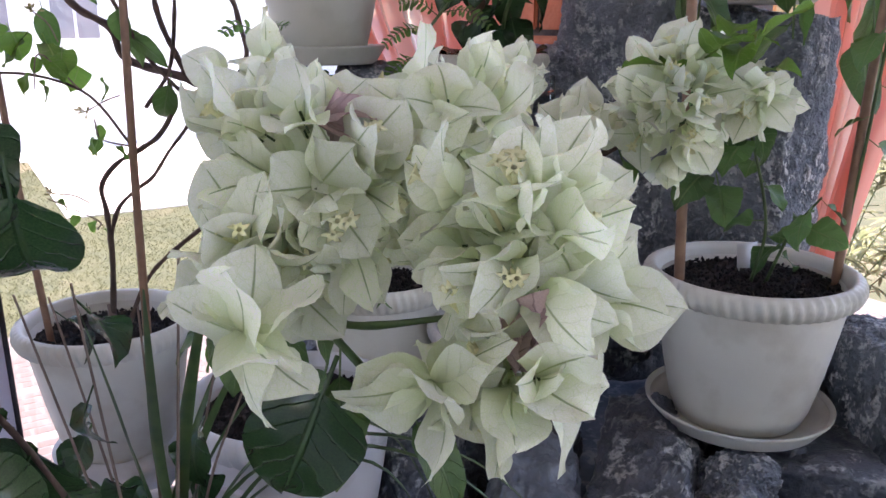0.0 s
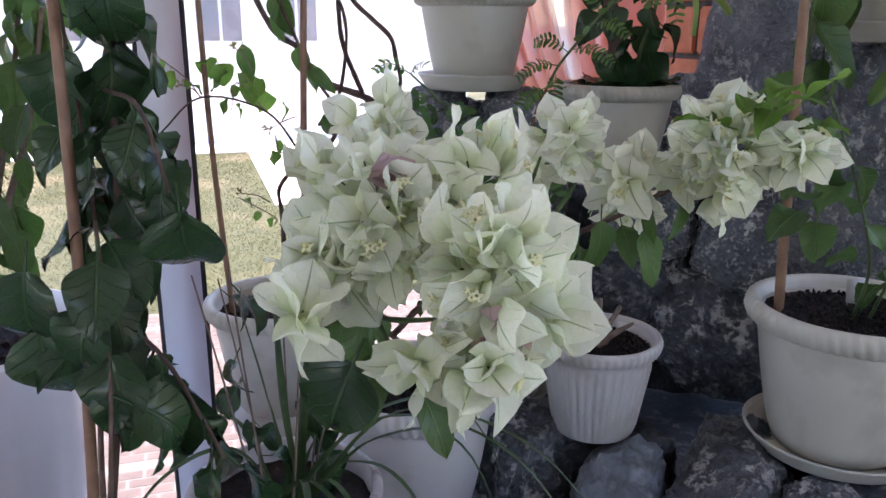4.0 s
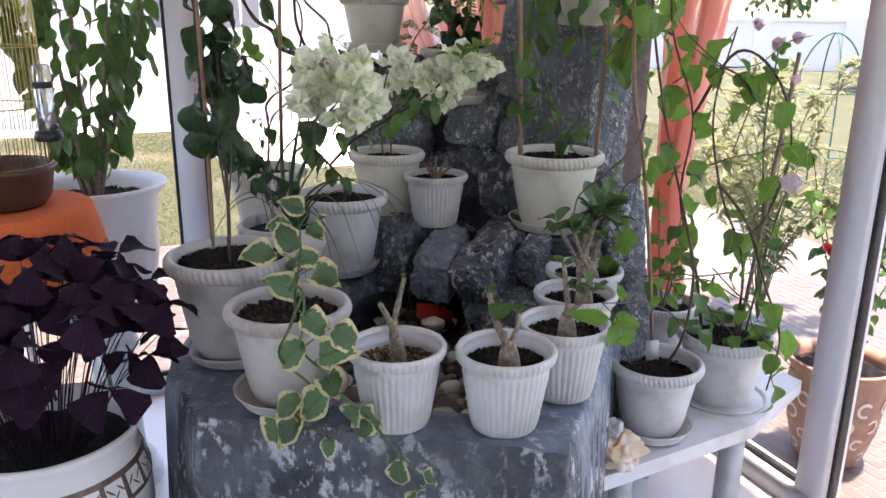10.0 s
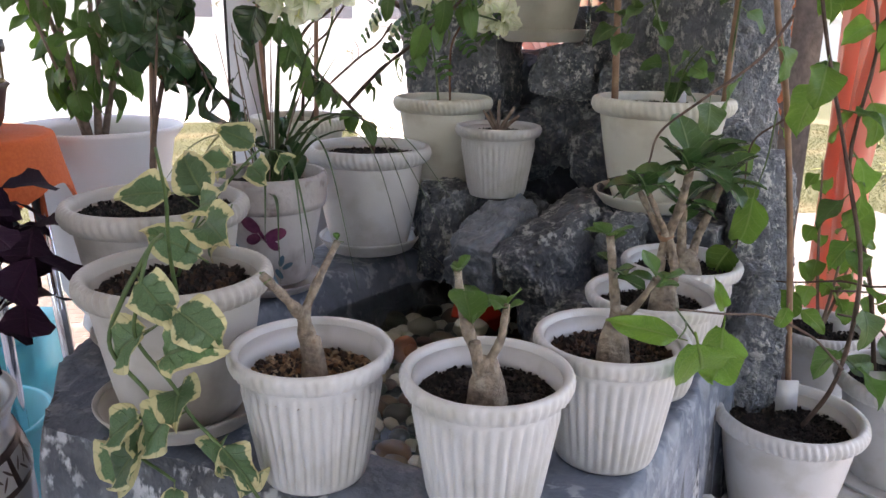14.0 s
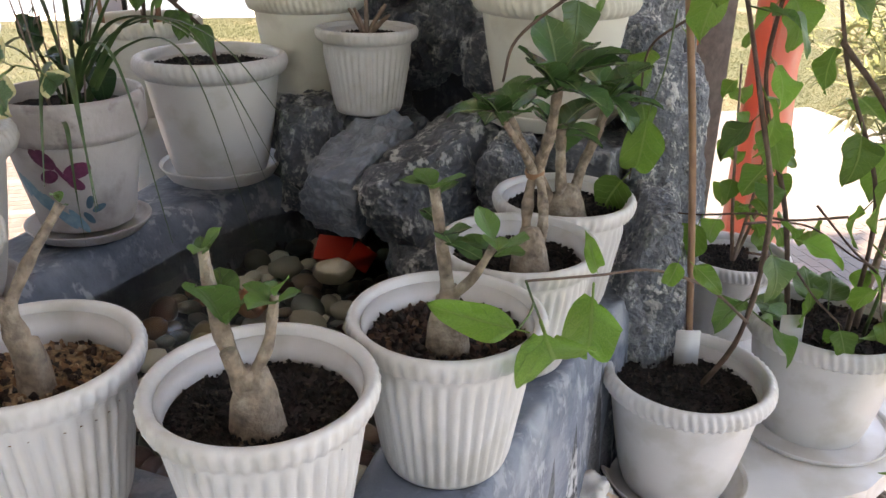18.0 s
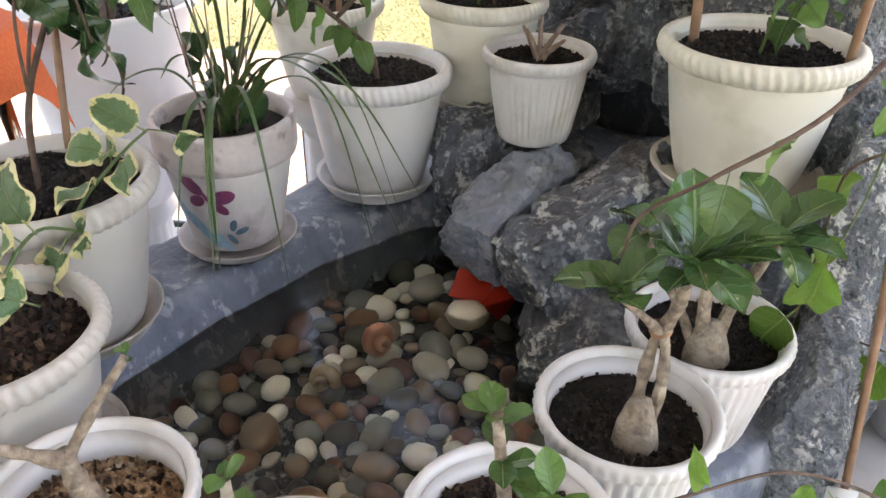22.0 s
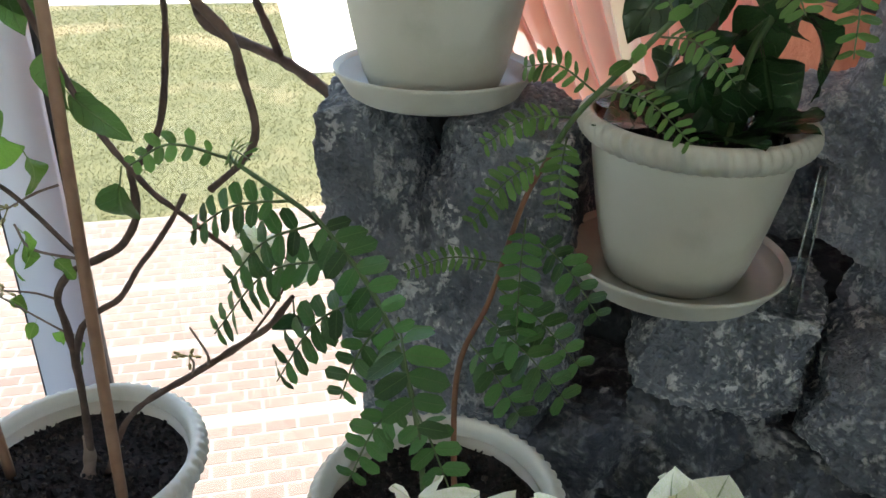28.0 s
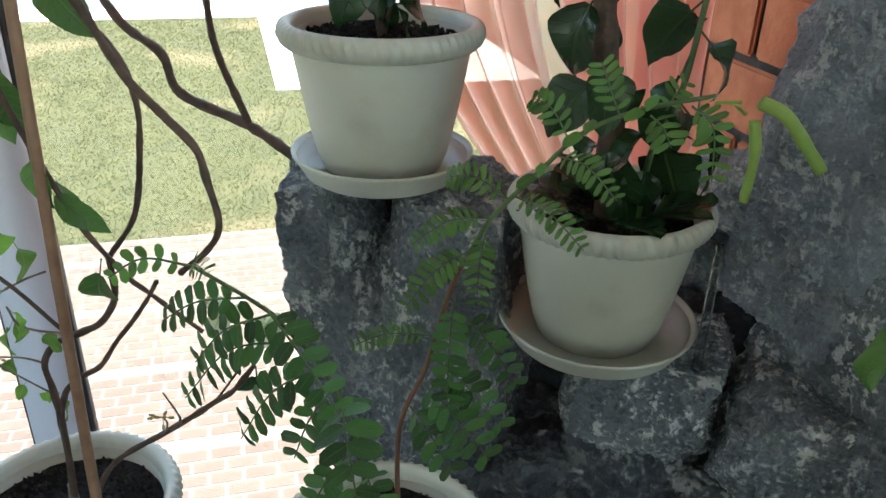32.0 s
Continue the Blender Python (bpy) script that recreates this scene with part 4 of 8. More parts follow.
# ---- pots ----
def pot_ribbed(R, H):
    """White plastic pot with vertical flutes and a finely notched rim band."""
    def wave(a, k):
        return 1 + (0.075 * (abs(math.sin(a * 19)) ** 0.8 - 0.6) if 3 <= k <= 4 else 0.0)
    rb = R * 0.66
    body = lathe([(0.001, 0), (rb * 0.97, 0), (rb, 0.004), (rb + (R * 0.88 - rb) * 0.1, H * 0.1), (rb + (R * 0.88 - rb) * 0.84, H * 0.70), (R * 0.855, H * 0.79), (R * 0.88, H * 0.82), (R * 0.90, H * 0.90), (R * 0.86, H * 0.95), (R * 0.82, H * 0.8)], 190, wave)

    def notch(a, k):
        return 1 + (0.017 * math.sin(a * 50) if 1 <= k <= 3 else 0.0)
    rim = lathe([(R * 0.87, H * 0.83), (R * 0.955, H * 0.86), (R * 0.99, H * 0.91), (R, H * 0.955), (R * 0.985, H * 0.99), (R * 0.94, H), (R * 0.895, H * 0.985), (R * 0.865, H * 0.93), (R * 0.83, H * 0.75)], 200, notch)
    return body, rim


def pot_smooth(R, H):
    """Smooth plastic pot with a thick rolled rim of slanting notches."""
    rb = R * 0.62
    prof = [(0.001, 0), (rb * 0.95, 0), (rb, 0.006)] + [(rb + (R * 0.88 - rb) * t ** 0.75, 0.006 + (H * 0.84 - 0.006) * t) for t in (0.1, 0.25, 0.4, 0.55, 0.7, 0.85, 1.0)] + [(R * 0.84, H * 0.92), (R * 0.82, H * 0.7)]
    body = lathe(prof, 72)
    seg, rows = 300, [(0.865, 0.83), (0.93, 0.845), (0.975, 0.875), (1.0, 0.915), (0.995, 0.955), (0.97, 0.985), (0.93, 1.0), (0.89, 0.99), (0.86, 0.95), (0.82, 0.78)]
    rim = lathe([(R * a, H * b) for a, b in rows], seg, lambda a, k: 1 + (0.018 * math.sin(a * 60 + k * 0.9) if 1 <= k <= 5 else 0.0))
    return body, rim


def soil_geo(R, depth_noise, seed):
    verts, faces = [], []
    rings, seg = 14, 40
    for k in range(rings + 1):
        for i in range(seg):
            a = 2 * math.pi * i / seg
            r = R * k / rings
            p = Vector((r * math.cos(a), r * math.sin(a), 0))
            h = noise.fractal(p * 45 + Vector((seed, 0, 0)), 1.0, 2.0, 3) * depth_noise + noise.noise(p * 170) * depth_noise * 0.7
            verts.append((p.x, p.y, h))
    for k in range(rings):
        for i in range(seg):
            j = (i + 1) % seg
            faces.append((k * seg + i, k * seg + j, (k + 1) * seg + j, (k + 1) * seg + i))
    return verts, faces


def crumbs(R, n, lo, hi, seed):
    """Loose grit: small uneven lumps lying on the soil."""
    rnd = random.Random(seed)
    geo = []
    base = [(1, 0, 0), (-1, 0, 0), (0, 1, 0), (0, -1, 0), (0, 0, 1), (0, 0, -1)]
    tri = [(0, 2, 4), (2, 1, 4), (1, 3, 4), (3, 0, 4), (2, 0, 5), (1, 2, 5), (3, 1, 5), (0, 3, 5)]
    for _ in range(n):
        a, r, s = rnd.uniform(0, 6.283), R * math.sqrt(rnd.random()), rnd.uniform(lo, hi)
        m = pose(r * math.cos(a), r * math.sin(a), s * 0.3, rnd.uniform(0, 360), rnd.uniform(0, 360), 0) @ Matrix.Diagonal((s * rnd.uniform(0.7, 1.5), s, s * rnd.uniform(0.5, 0.9), 1))
        geo.append(([m @ Vector(v) * 1.0 for v in base], tri))
    return join_geo(*geo)


SAUCER = [(0.001, 0.0), (0.80, 0.0), (0.86, 0.004), (0.95, 0.020), (0.995, 0.027), (1.0, 0.030), (0.985, 0.031), (0.94, 0.025), (0.84, 0.009), (0.001, 0.008)]


def make_pot(x, y, rim_z, R, H, style="smooth", mat=None, soil="dark", fill=0.84, saucer=0.0, label="", group="plant pots", seed=0):
    """A pot with its soil, its rim's top at rim_z; returns the soil's centre."""
    z0 = rim_z - H
    mat = mat or (WHITE_PLASTIC if style == "ribbed" else CREAM_PLASTIC)
    pot = thing("plant_pot", (x, y, z0), label, "plant pot", group)
    at = pose(x, y, z0, 0, 0, seed * 37)
    body, rim = (pot_ribbed if style == "ribbed" else pot_smooth)(R, H)
    part("pot_body", moved(body, at), mat, pot)
    part("rim", moved(rim, at), mat, pot)
    sz = z0 + H * fill
    mats = {"dark": LOOSE_SOIL, "bark": LOOSE_BARK, "grit": LOOSE_GRIT}[soil]
    part("soil", moved(soil_geo(R * 0.845, 0.006, seed), pose(x, y, sz)), {"dark": SOIL_DARK, "bark": SOIL_BARK, "grit": GRAVEL_TAN}[soil], pot)
    n, lo, hi = {"dark": (950, 0.0010, 0.0034), "bark": (620, 0.0018, 0.0060), "grit": (560, 0.0020, 0.0052)}[soil]
    part("loose_soil", moved(crumbs(R * 0.80, n, lo * (R / 0.1), hi * (R / 0.1), seed), pose(x, y, sz + 0.003)), mats, pot, smooth=False)
    if saucer:
        s = thing("pot_saucer", (x, y, z0 - 0.008), "round cream plastic saucer under a plant pot", "saucer", "pot saucers")
        part("dish", moved(lathe([(r * saucer, h) for r, h in SAUCER[:3] + SAUCER[-3:]], 72), pose(x, y, z0 - 0.0085)), mat, s)
        part("rim", moved(lathe([(r * saucer, h) for r, h in SAUCER[2:8]], 72), pose(x, y, z0 - 0.0085)), mat, s)
    return Vector((x, y, sz))


S = {}
S[1] = make_pot(-0.238, 0.308, 1.013, 0.1433, 0.235, mat=SHADED_PLASTIC, fill=0.9, saucer=0.118, label="large grey white plastic pot of dark soil", seed=1)
S[2] = make_pot(-0.032, 0.111, 0.981, 0.1222, 0.195, mat=SHADED_PLASTIC, soil="bark", saucer=0.115, label="cream plastic pot with notched rim on the pond ledge", seed=2)
S[3] = make_pot(0.194, 0.072, 0.930, 0.0939, 0.160, "ribbed", soil="grit", fill=0.74, label="fluted white plastic pot filled with tan grit", seed=3)
S[4] = make_pot(0.397, 0.104, 0.926, 0.0950, 0.160, "ribbed", fill=0.78, label="fluted white plastic pot filled with dark soil", seed=4)
S[5] = make_pot(0.501, 0.265, 0.924, 0.0944, 0.160, "ribbed", soil="bark", fill=0.8, label="fluted white plastic pot filled with bark chips", seed=5)
S[6] = make_pot(0.521, 0.463, 0.921, 0.0947, 0.150, "ribbed", fill=0.8, label="fluted white plastic pot filled with dark soil", seed=6)
S[7] = make_pot(0.540, 0.647, 0.920, 0.0956, 0.155, "ribbed", fill=0.84, label="fluted white plastic pot filled with dark soil", seed=7)
S[8] = make_pot(0.732, 0.629, 0.696, 0.1165, 0.190, mat=WHITE_PLASTIC, fill=0.8, saucer=0.105, label="white plastic pot with notched rim on marble table", seed=8)
S[9] = make_pot(0.798, 1.165, 0.662, 0.1074, 0.170, mat=WHITE_PLASTIC, fill=0.84, label="white plastic pot on marble table by the glass", seed=9)
S[10] = make_pot(0.940, 0.882, 0.687, 0.1295, 0.21, mat=WHITE_PLASTIC, fill=0.86, saucer=0.13, label="large white plastic pot at the table corner", seed=10)
S[12] = make_pot(-0.167, 0.892, 1.024, 0.1372, 0.225, mat=WHITE_PLASTIC, fill=0.88, saucer=0.115, label="white plastic pot on a saucer on the pond ledge", seed=12)
S[13] = make_pot(-0.477, 1.094, 1.050, 0.1284, 0.205, fill=0.84, label="cream plastic pot on a stand by the glass", seed=13)
S[14] = make_pot(-0.079, 1.104, 1.117, 0.1171, 0.205, fill=0.86, saucer=0.098, label="cream plastic pot on the fountain rocks", seed=14)
S[15] = make_pot(0.093, 1.012, 1.070, 0.0945, 0.155, "ribbed", fill=0.86, label="small fluted white pot on the fountain rocks", seed=15)
S[16] = make_pot(0.440, 1.023, 1.147, 0.1417, 0.215, fill=0.88, saucer=0.128, label="large cream plastic pot on a saucer on rocks", seed=16)
S[17] = make_pot(-0.186, 1.382, 1.578, 0.1139, 0.170, mat=BEIGE_PLASTIC, fill=0.86, saucer=0.107, label="beige plastic pot on top of the rock pillar", seed=17)
S[18] = make_pot(0.086, 1.361, 1.418, 0.111, 0.168, mat=BEIGE_PLASTIC, fill=0.84, saucer=0.114, label="beige plastic pot on a saucer among the rocks", seed=18)
S[19] = make_pot(0.510, 1.275, 1.668, 0.110, 0.165, fill=0.86, saucer=0.095, label="white plastic pot on top of the tall rock", seed=19)

stand = thing("plant_stand", (-0.477, 1.094, 0), "plain white pedestal under a plant pot", "plant stand")
part("shaft", moved(lathe([(0.001, 0), (0.10, 0), (0.10, 0.03), (0.06, 0.06), (0.055, 0.74), (0.09, 0.80), (0.10, 0.843), (0.001, 0.845)], 40), pose(-0.477, 1.094, 0)), WHITE_PLASTIC, stand)

# painted pot with straight lip
WORN_RIM = material("worn_painted_rim", (0.50, 0.46, 0.45), (0.40, 0.36, 0.35), 20, 0.55, 0.4, 90, c3=(0.20, 0.15, 0.14), big=26)
painted = thing("plant_pot", (-0.233, 0.604, 0.785), "weathered off white painted pot with a butterfly motif", "plant pot", "plant pots")
at = pose(-0.233, 0.604, 0.785)
part("pot_body", moved(lathe([(0.001, 0.01), (0.070, 0.01), (0.074, 0.016), (0.100, 0.150), (0.101, 0.156), (0.098, 0.158), (0.094, 0.150)], 72), at), PAINTED_CERAMIC, painted)
part("rim", moved(lathe([(0.098, 0.154), (0.108, 0.158), (0.1115, 0.170), (0.1125, 0.215), (0.109, 0.222), (0.102, 0.221), (0.099, 0.20), (0.096, 0.17)], 72), at), WORN_RIM, painted, "rim with worn brown streaks")
part("soil", moved(soil_geo(0.099, 0.006, 11), at @ pose(0, 0, 0.195)), SOIL_DARK, painted)
S[11] = Vector((-0.233, 0.604, 0.98))
dish = thing("pot_saucer", (-0.233, 0.604, 0.776), "round pale clay saucer under the painted pot", "saucer", "pot saucers")
part("dish", moved(lathe([(r * 0.098, h * 0.7) for r, h in SAUCER], 64), pose(-0.233, 0.604, 0.776)), PAINTED_CERAMIC, dish)

# marble table under the vines
table = thing("marble_table", (0.80, 0.80, 0), "low table with a thick white marble top", "table")
TOP = 0.490
slab = [(0.57, 0.36), (1.01, 0.72), (1.20, 1.02), (0.95, 1.36), (0.66, 1.30), (0.60, 0.80)]
n = len(slab)
tv = [(x, y, z) for z in (TOP - 0.04, TOP) for x, y in slab]
part("tabletop", (tv, [tuple(range(n))[::-1], tuple(range(n, 2 * n))] + [(i, (i + 1) % n, (i + 1) % n + n, i + n) for i in range(n)]), MARBLE, table, smooth=False)
for x, y in ((0.66, 0.55), (0.98, 0.82), (0.78, 1.22)):
    part("leg", box(x - 0.03, y - 0.03, 0, x + 0.03, y + 0.03, TOP - 0.04, 0.005), WHITE_PLASTIC, table)

# urn on a fluted column
urn = thing("pedestal_urn", (-0.942, 0.869, 0), "tall white plastic urn with scalloped body on a fluted column", "urn")
at = pose(-0.942, 0.869, 0)
part("bowl", moved(lathe([(0.07, 0.52), (0.10, 0.56), (0.150, 0.66), (0.172, 0.80), (0.178, 0.92), (0.190, 0.985), (0.213, 1.012), (0.216, 1.022), (0.205, 1.024), (0.180, 1.0), (0.165, 0.94), (0.16, 0.9)], 96, lambda a, k: 1 + (0.03 * abs(math.sin(a * 6)) if k < 4 else 0)), at), URN_WHITE, urn)
part("column", moved(lathe([(0.12, 0.0), (0.12, 0.04), (0.095, 0.06), (0.10, 0.085), (0.075, 0.11), (0.068, 0.14), (0.062, 0.46), (0.085, 0.49), (0.075, 0.53)], 96, lambda a, k: 1 + (0.05 * abs(math.sin(a * 8)) if 5 <= k <= 6 else 0)), at), URN_WHITE, urn)
part("soil", moved(soil_geo(0.172, 0.008, 20), at @ pose(0, 0, 0.972)), SOIL_DARK, urn)
part("loose_soil", moved(crumbs(0.16, 220, 0.003, 0.008, 20), at @ pose(0, 0, 0.975)), SOIL_BARK, urn, smooth=False)
S[20] = Vector((-0.942, 0.869, 0.972))

# ---- water and pebbles ----
WATER = bpy.data.materials.new("still_water")
WATER.use_nodes = True
nt = WATER.node_tree
for nd in list(nt.nodes):
    if nd.type != "OUTPUT_MATERIAL":
        nt.nodes.remove(nd)
gl, tp, mx, fr = (nt.nodes.new(k) for k in ("ShaderNodeBsdfGlossy", "ShaderNodeBsdfTransparent", "ShaderNodeMixShader", "ShaderNodeFresnel"))
gl.inputs["Roughness"].default_value = 0.03
tp.inputs["Color"].default_value = (0.78, 0.82, 0.81, 1)
fr.inputs["IOR"].default_value = 1.33
wz = nt.nodes.new("ShaderNodeTexNoise")
wz.inputs["Scale"].default_value = 16
wb = nt.nodes.new("ShaderNodeBump")
wb.inputs["Strength"].default_value, wb.inputs["Distance"].default_value = 0.35, 0.01
nt.links.new(wz.outputs["Fac"], wb.inputs["Height"])
nt.links.new(wb.outputs[0], gl.inputs["Normal"])
nt.links.new(fr.outputs[0], mx.inputs["Fac"])
nt.links.new(tp.outputs[0], mx.inputs[1])
nt.links.new(gl.outputs[0], mx.inputs[2])
nt.links.new(mx.outputs[0], nt.nodes["Material Output"].inputs["Surface"])
n = len(INNER)
cx, cy = sum(p[0] for p in INNER) / n, sum(p[1] for p in INNER) / n
wv = [(cx + (x - cx) * 1.06, cy + (y - cy) * 1.06, WATER_Z) for x, y in INNER]
water = whole("pond_water", (wv, [tuple(range(n))]), WATER, "still clear dark pond water over pebbles", "water", "structure")

# ---- plants ----
FOLLOW = {1: (0.030, -0.020, 0.009), 7: (-0.003, -0.010, 0.002), 13: (0.011, -0.016, 0.020), 14: (0.019, -0.038, 0.021), 16: (0.008, -0.027, 0.009), 18: (0.010, 0.040, 0.020)}
for key, d in FOLLOW.items():
    S[key] = S[key] - Vector(d)


def plant(name, n, label, category="potted plant", group=""):
    return thing(name, S[n] if isinstance(n, int) else n, label, category, group)


def leaves_along(ob, rnd, line, n, meshes, size, out=0.02, droop=0.3, start=0.1, name="leaf", face=0.6, width=1.0, petiole=None, ahead=0.3):
    """Scatters leaves round a stem; droop turns their tips down, face turns the blades up."""
    pts = spline(line, 10)
    for k in range(n):
        f = start + (1 - start) * (k + rnd.random()) / n
        q = f * (len(pts) - 1)
        i = min(int(q), len(pts) - 2)
        p = pts[i].lerp(pts[i + 1], q - i)
        t = (pts[i + 1] - pts[i]).normalized()
        a = k * 2.4 + rnd.uniform(-0.6, 0.6)
        side = Vector((math.cos(a), math.sin(a), 0))
        d = (side + t * ahead + Vector((0, 0, rnd.uniform(-droop, droop * 0.2)))).normalized()
        s = size * rnd.uniform(0.6, 1.15)
        b = p + d * out * rnd.uniform(0.5, 1.3)
        if petiole:
            part("petiole", tube([p, p.lerp(b, 0.5) + Vector((0, 0, 0.004)), b], 0.0012, 0.0009, 3, 5), petiole, ob)
        d2 = (d + Vector((0, 0, -droop * rnd.uniform(0.3, 1.5)))).normalized()
        up = Vector((rnd.uniform(-0.4, 0.4), rnd.uniform(-0.4, 0.4), face)) + side * (1 - face) * 0.9
        leaf(ob, meshes, rnd, b, d2, up, s, name, width)


def stem(ob, line, r0, r1, mat, name="stem", knots=0.0, steps=6, sides=8):
    return part(name, tube(line, r0, r1, steps, sides, knots), mat, ob)
rnd = random.Random(5)


def V(*a):
    return Vector(a)


# tall dark-leaved climber on canes
p1 = plant("climbing_plant", 1, "tall dark green climber with hanging pointed leaves")
main = [S[1] + V(-0.004, -0.004, 0), (-0.275, 0.345, 1.10), (-0.33, 0.46, 1.25), (-0.36, 0.52, 1.42), (-0.34, 0.50, 1.60), (-0.31, 0.48, 1.76)]
second = [main[1], (-0.30, 0.38, 1.17), (-0.36, 0.48, 1.32), (-0.42, 0.54, 1.52), (-0.44, 0.52, 1.76)]
third = [main[1], (-0.262, 0.345, 1.19), (-0.272, 0.37, 1.27), (-0.295, 0.40, 1.36)]
stem(p1, main, 0.0046, 0.0022, WOOD_DARK, knots=0.3)
stem(p1, second, 0.0026, 0.0016, WOOD_DARK, knots=0.3)
stem(p1, third, 0.0023, 0.0014, WOOD_DARK, knots=0.3)
stem(p1, [S[1] + V(-0.085, 0.085, -0.03), (-0.375, 0.47, 1.3), (-0.405, 0.52, 1.72)], 0.0055, 0.0048, BAMBOO, "cane")
leaves_along(p1, rnd, main, 36, SET_DARK, 0.086, 0.0, 1.5, 0.36, face=0.3, width=0.82)
leaves_along(p1, rnd, second, 18, SET_DARK, 0.082, 0.0, 1.5, 0.36, face=0.3, width=0.8)
leaves_along(p1, rnd, third, 12, SET_DARK, 0.064, 0.0, 1.5, 0.5, face=0.3)
for p, d, s_ in (((-0.235, 0.42, 1.39), (0.05, -0.05, -1), 0.080), ((-0.36, 0.40, 1.34), (-0.1, -0.2, -1), 0.085), ((-0.38, 0.42, 1.28), (0.2, -0.2, -1), 0.08)):
    leaf(p1, SET_DARK, rnd, V(*p), V(*d), (0.3, -0.9, 0.2), s_)
for line in ([(-0.35, 0.50, 1.45), (-0.29, 0.46, 1.44), (-0.245, 0.425, 1.38)], [(-0.33, 0.46, 1.25), (-0.26, 0.42, 1.24), (-0.20, 0.40, 1.17)]):
    stem(p1, line, 0.0024, 0.0015, WOOD_DARK, "branch", 0.3)
    leaves_along(p1, rnd, line, 9, SET_DARK, 0.07, 0.0, 1.2, 0.3, face=0.35)

# bougainvillea
boug = plant("bougainvillea", 12, "bougainvillea with clusters of white bracts on woody stem", "bougainvillea")
trunk = [S[12] + V(0.01, 0, -0.02), (-0.14, 0.85, 1.06), (-0.165, 0.80, 1.12), (-0.19, 0.72, 1.19), (-0.13, 0.55, 1.26), (-0.05, 0.40, 1.31)]
stem(boug, trunk, 0.0052, 0.0026, WOOD_DARK, knots=0.5)
branch = [trunk[2], (-0.10, 0.82, 1.19), (0.0, 0.78, 1.25), (0.10, 0.72, 1.31), (0.18, 0.67, 1.37)]
stem(boug, branch, 0.0042, 0.0025, WOOD_DARK, "branch", 0.5)
for line in ([trunk[4], (-0.10, 0.45, 1.33), (-0.07, 0.38, 1.37)], [trunk[5], (-0.02, 0.36, 1.32), (0.03, 0.335, 1.335)], [trunk[3], (-0.13, 0.69, 1.30), (-0.14, 0.69, 1.40)], [branch[2], (0.02, 0.68, 1.33), (0.04, 0.65, 1.39)], [trunk[5], (-0.07, 0.36, 1.31)], [trunk[5], (0.0, 0.33, 1.29)], [branch[2], (0.0, 0.80, 1.28), (0.0, 0.835, 1.325)], [branch[4], (0.24, 0.665, 1.39), (0.28, 0.66, 1.40)], [branch[2], (0.05, 0.82, 1.31), (0.07, 0.835, 1.36)], [branch[3], (0.11, 0.82, 1.30), (0.12, 0.905, 1.29)]):
    stem(boug, line, 0.0026, 0.0016, STEM_GREEN, "branch", 0.3)


def bract_cluster(ob, rnd, c, radius, n, size=0.036, faded=0, squash=1.0):
    """Flowers of three cupped, crinkled bracts over an uneven ball."""
    c = Vector(c)
    for k in range(n):
        z = 1 - 2 * (k + 0.5) / n
        a = k * 2.39996 + rnd.uniform(-0.5, 0.5)
        o = Vector((math.sqrt(1 - z * z) * math.cos(a), math.sqrt(1 - z * z) * math.sin(a), z))
        o = (o + Vector((rnd.uniform(-0.4, 0.4), rnd.uniform(-0.4, 0.4), rnd.uniform(-0.4, 0.4)))).normalized()
        b = c + Vector((o.x, o.y, o.z * squash)) * radius * rnd.uniform(0.40, 0.95)
        s1 = o.orthogonal().normalized()
        s2 = o.cross(s1)
        tw = rnd.uniform(0, 6.28)
        old = k < faded
        open_ = rnd.uniform(0.9, 2.6)
        for j in range(3):
            q = tw + j * 2.094 + rnd.uniform(-0.35, 0.35)
            r = s1 * math.cos(q) + s2 * math.sin(q)
            d = (o * open_ * rnd.uniform(0.7, 1.3) + r + Vector((rnd.uniform(-0.25, 0.25), rnd.uniform(-0.25, 0.25), rnd.uniform(-0.25, 0.25)))).normalized()
            leaf(ob, SET_FADED if old else SET_BRACT, rnd, b - o * 0.008, d, o - r * 0.6 + s1 * rnd.uniform(-0.4, 0.4), size * rnd.uniform(0.78, 1.25), "bract", rnd.uniform(0.92, 1.18))
        part("flower_stalk", tube([c.lerp(b, 0.7), b], 0.0007, 0.0007, 2, 5), STEM_GREEN, ob)
        if rnd.random() < 0.5:
            for q in range(rnd.randint(1, 3)):
                t = (o + s1 * rnd.uniform(-0.4, 0.4) + s2 * rnd.uniform(-0.4, 0.4)).normalized()
                m = Matrix.Translation(b + t * 0.014) @ t.to_track_quat("Z", "Y").to_matrix().to_4x4()
                part("bloom", moved(lathe([(0.0010, -0.018), (0.0014, 0.0), (0.0034, 0.002), (0.0038, 0.003), (0.0012, 0.0018)], 15, lambda a, k: 1 + (0.55 * math.sin(a * 5) if k in (2, 3) else 0)), m), BLOOM, ob)


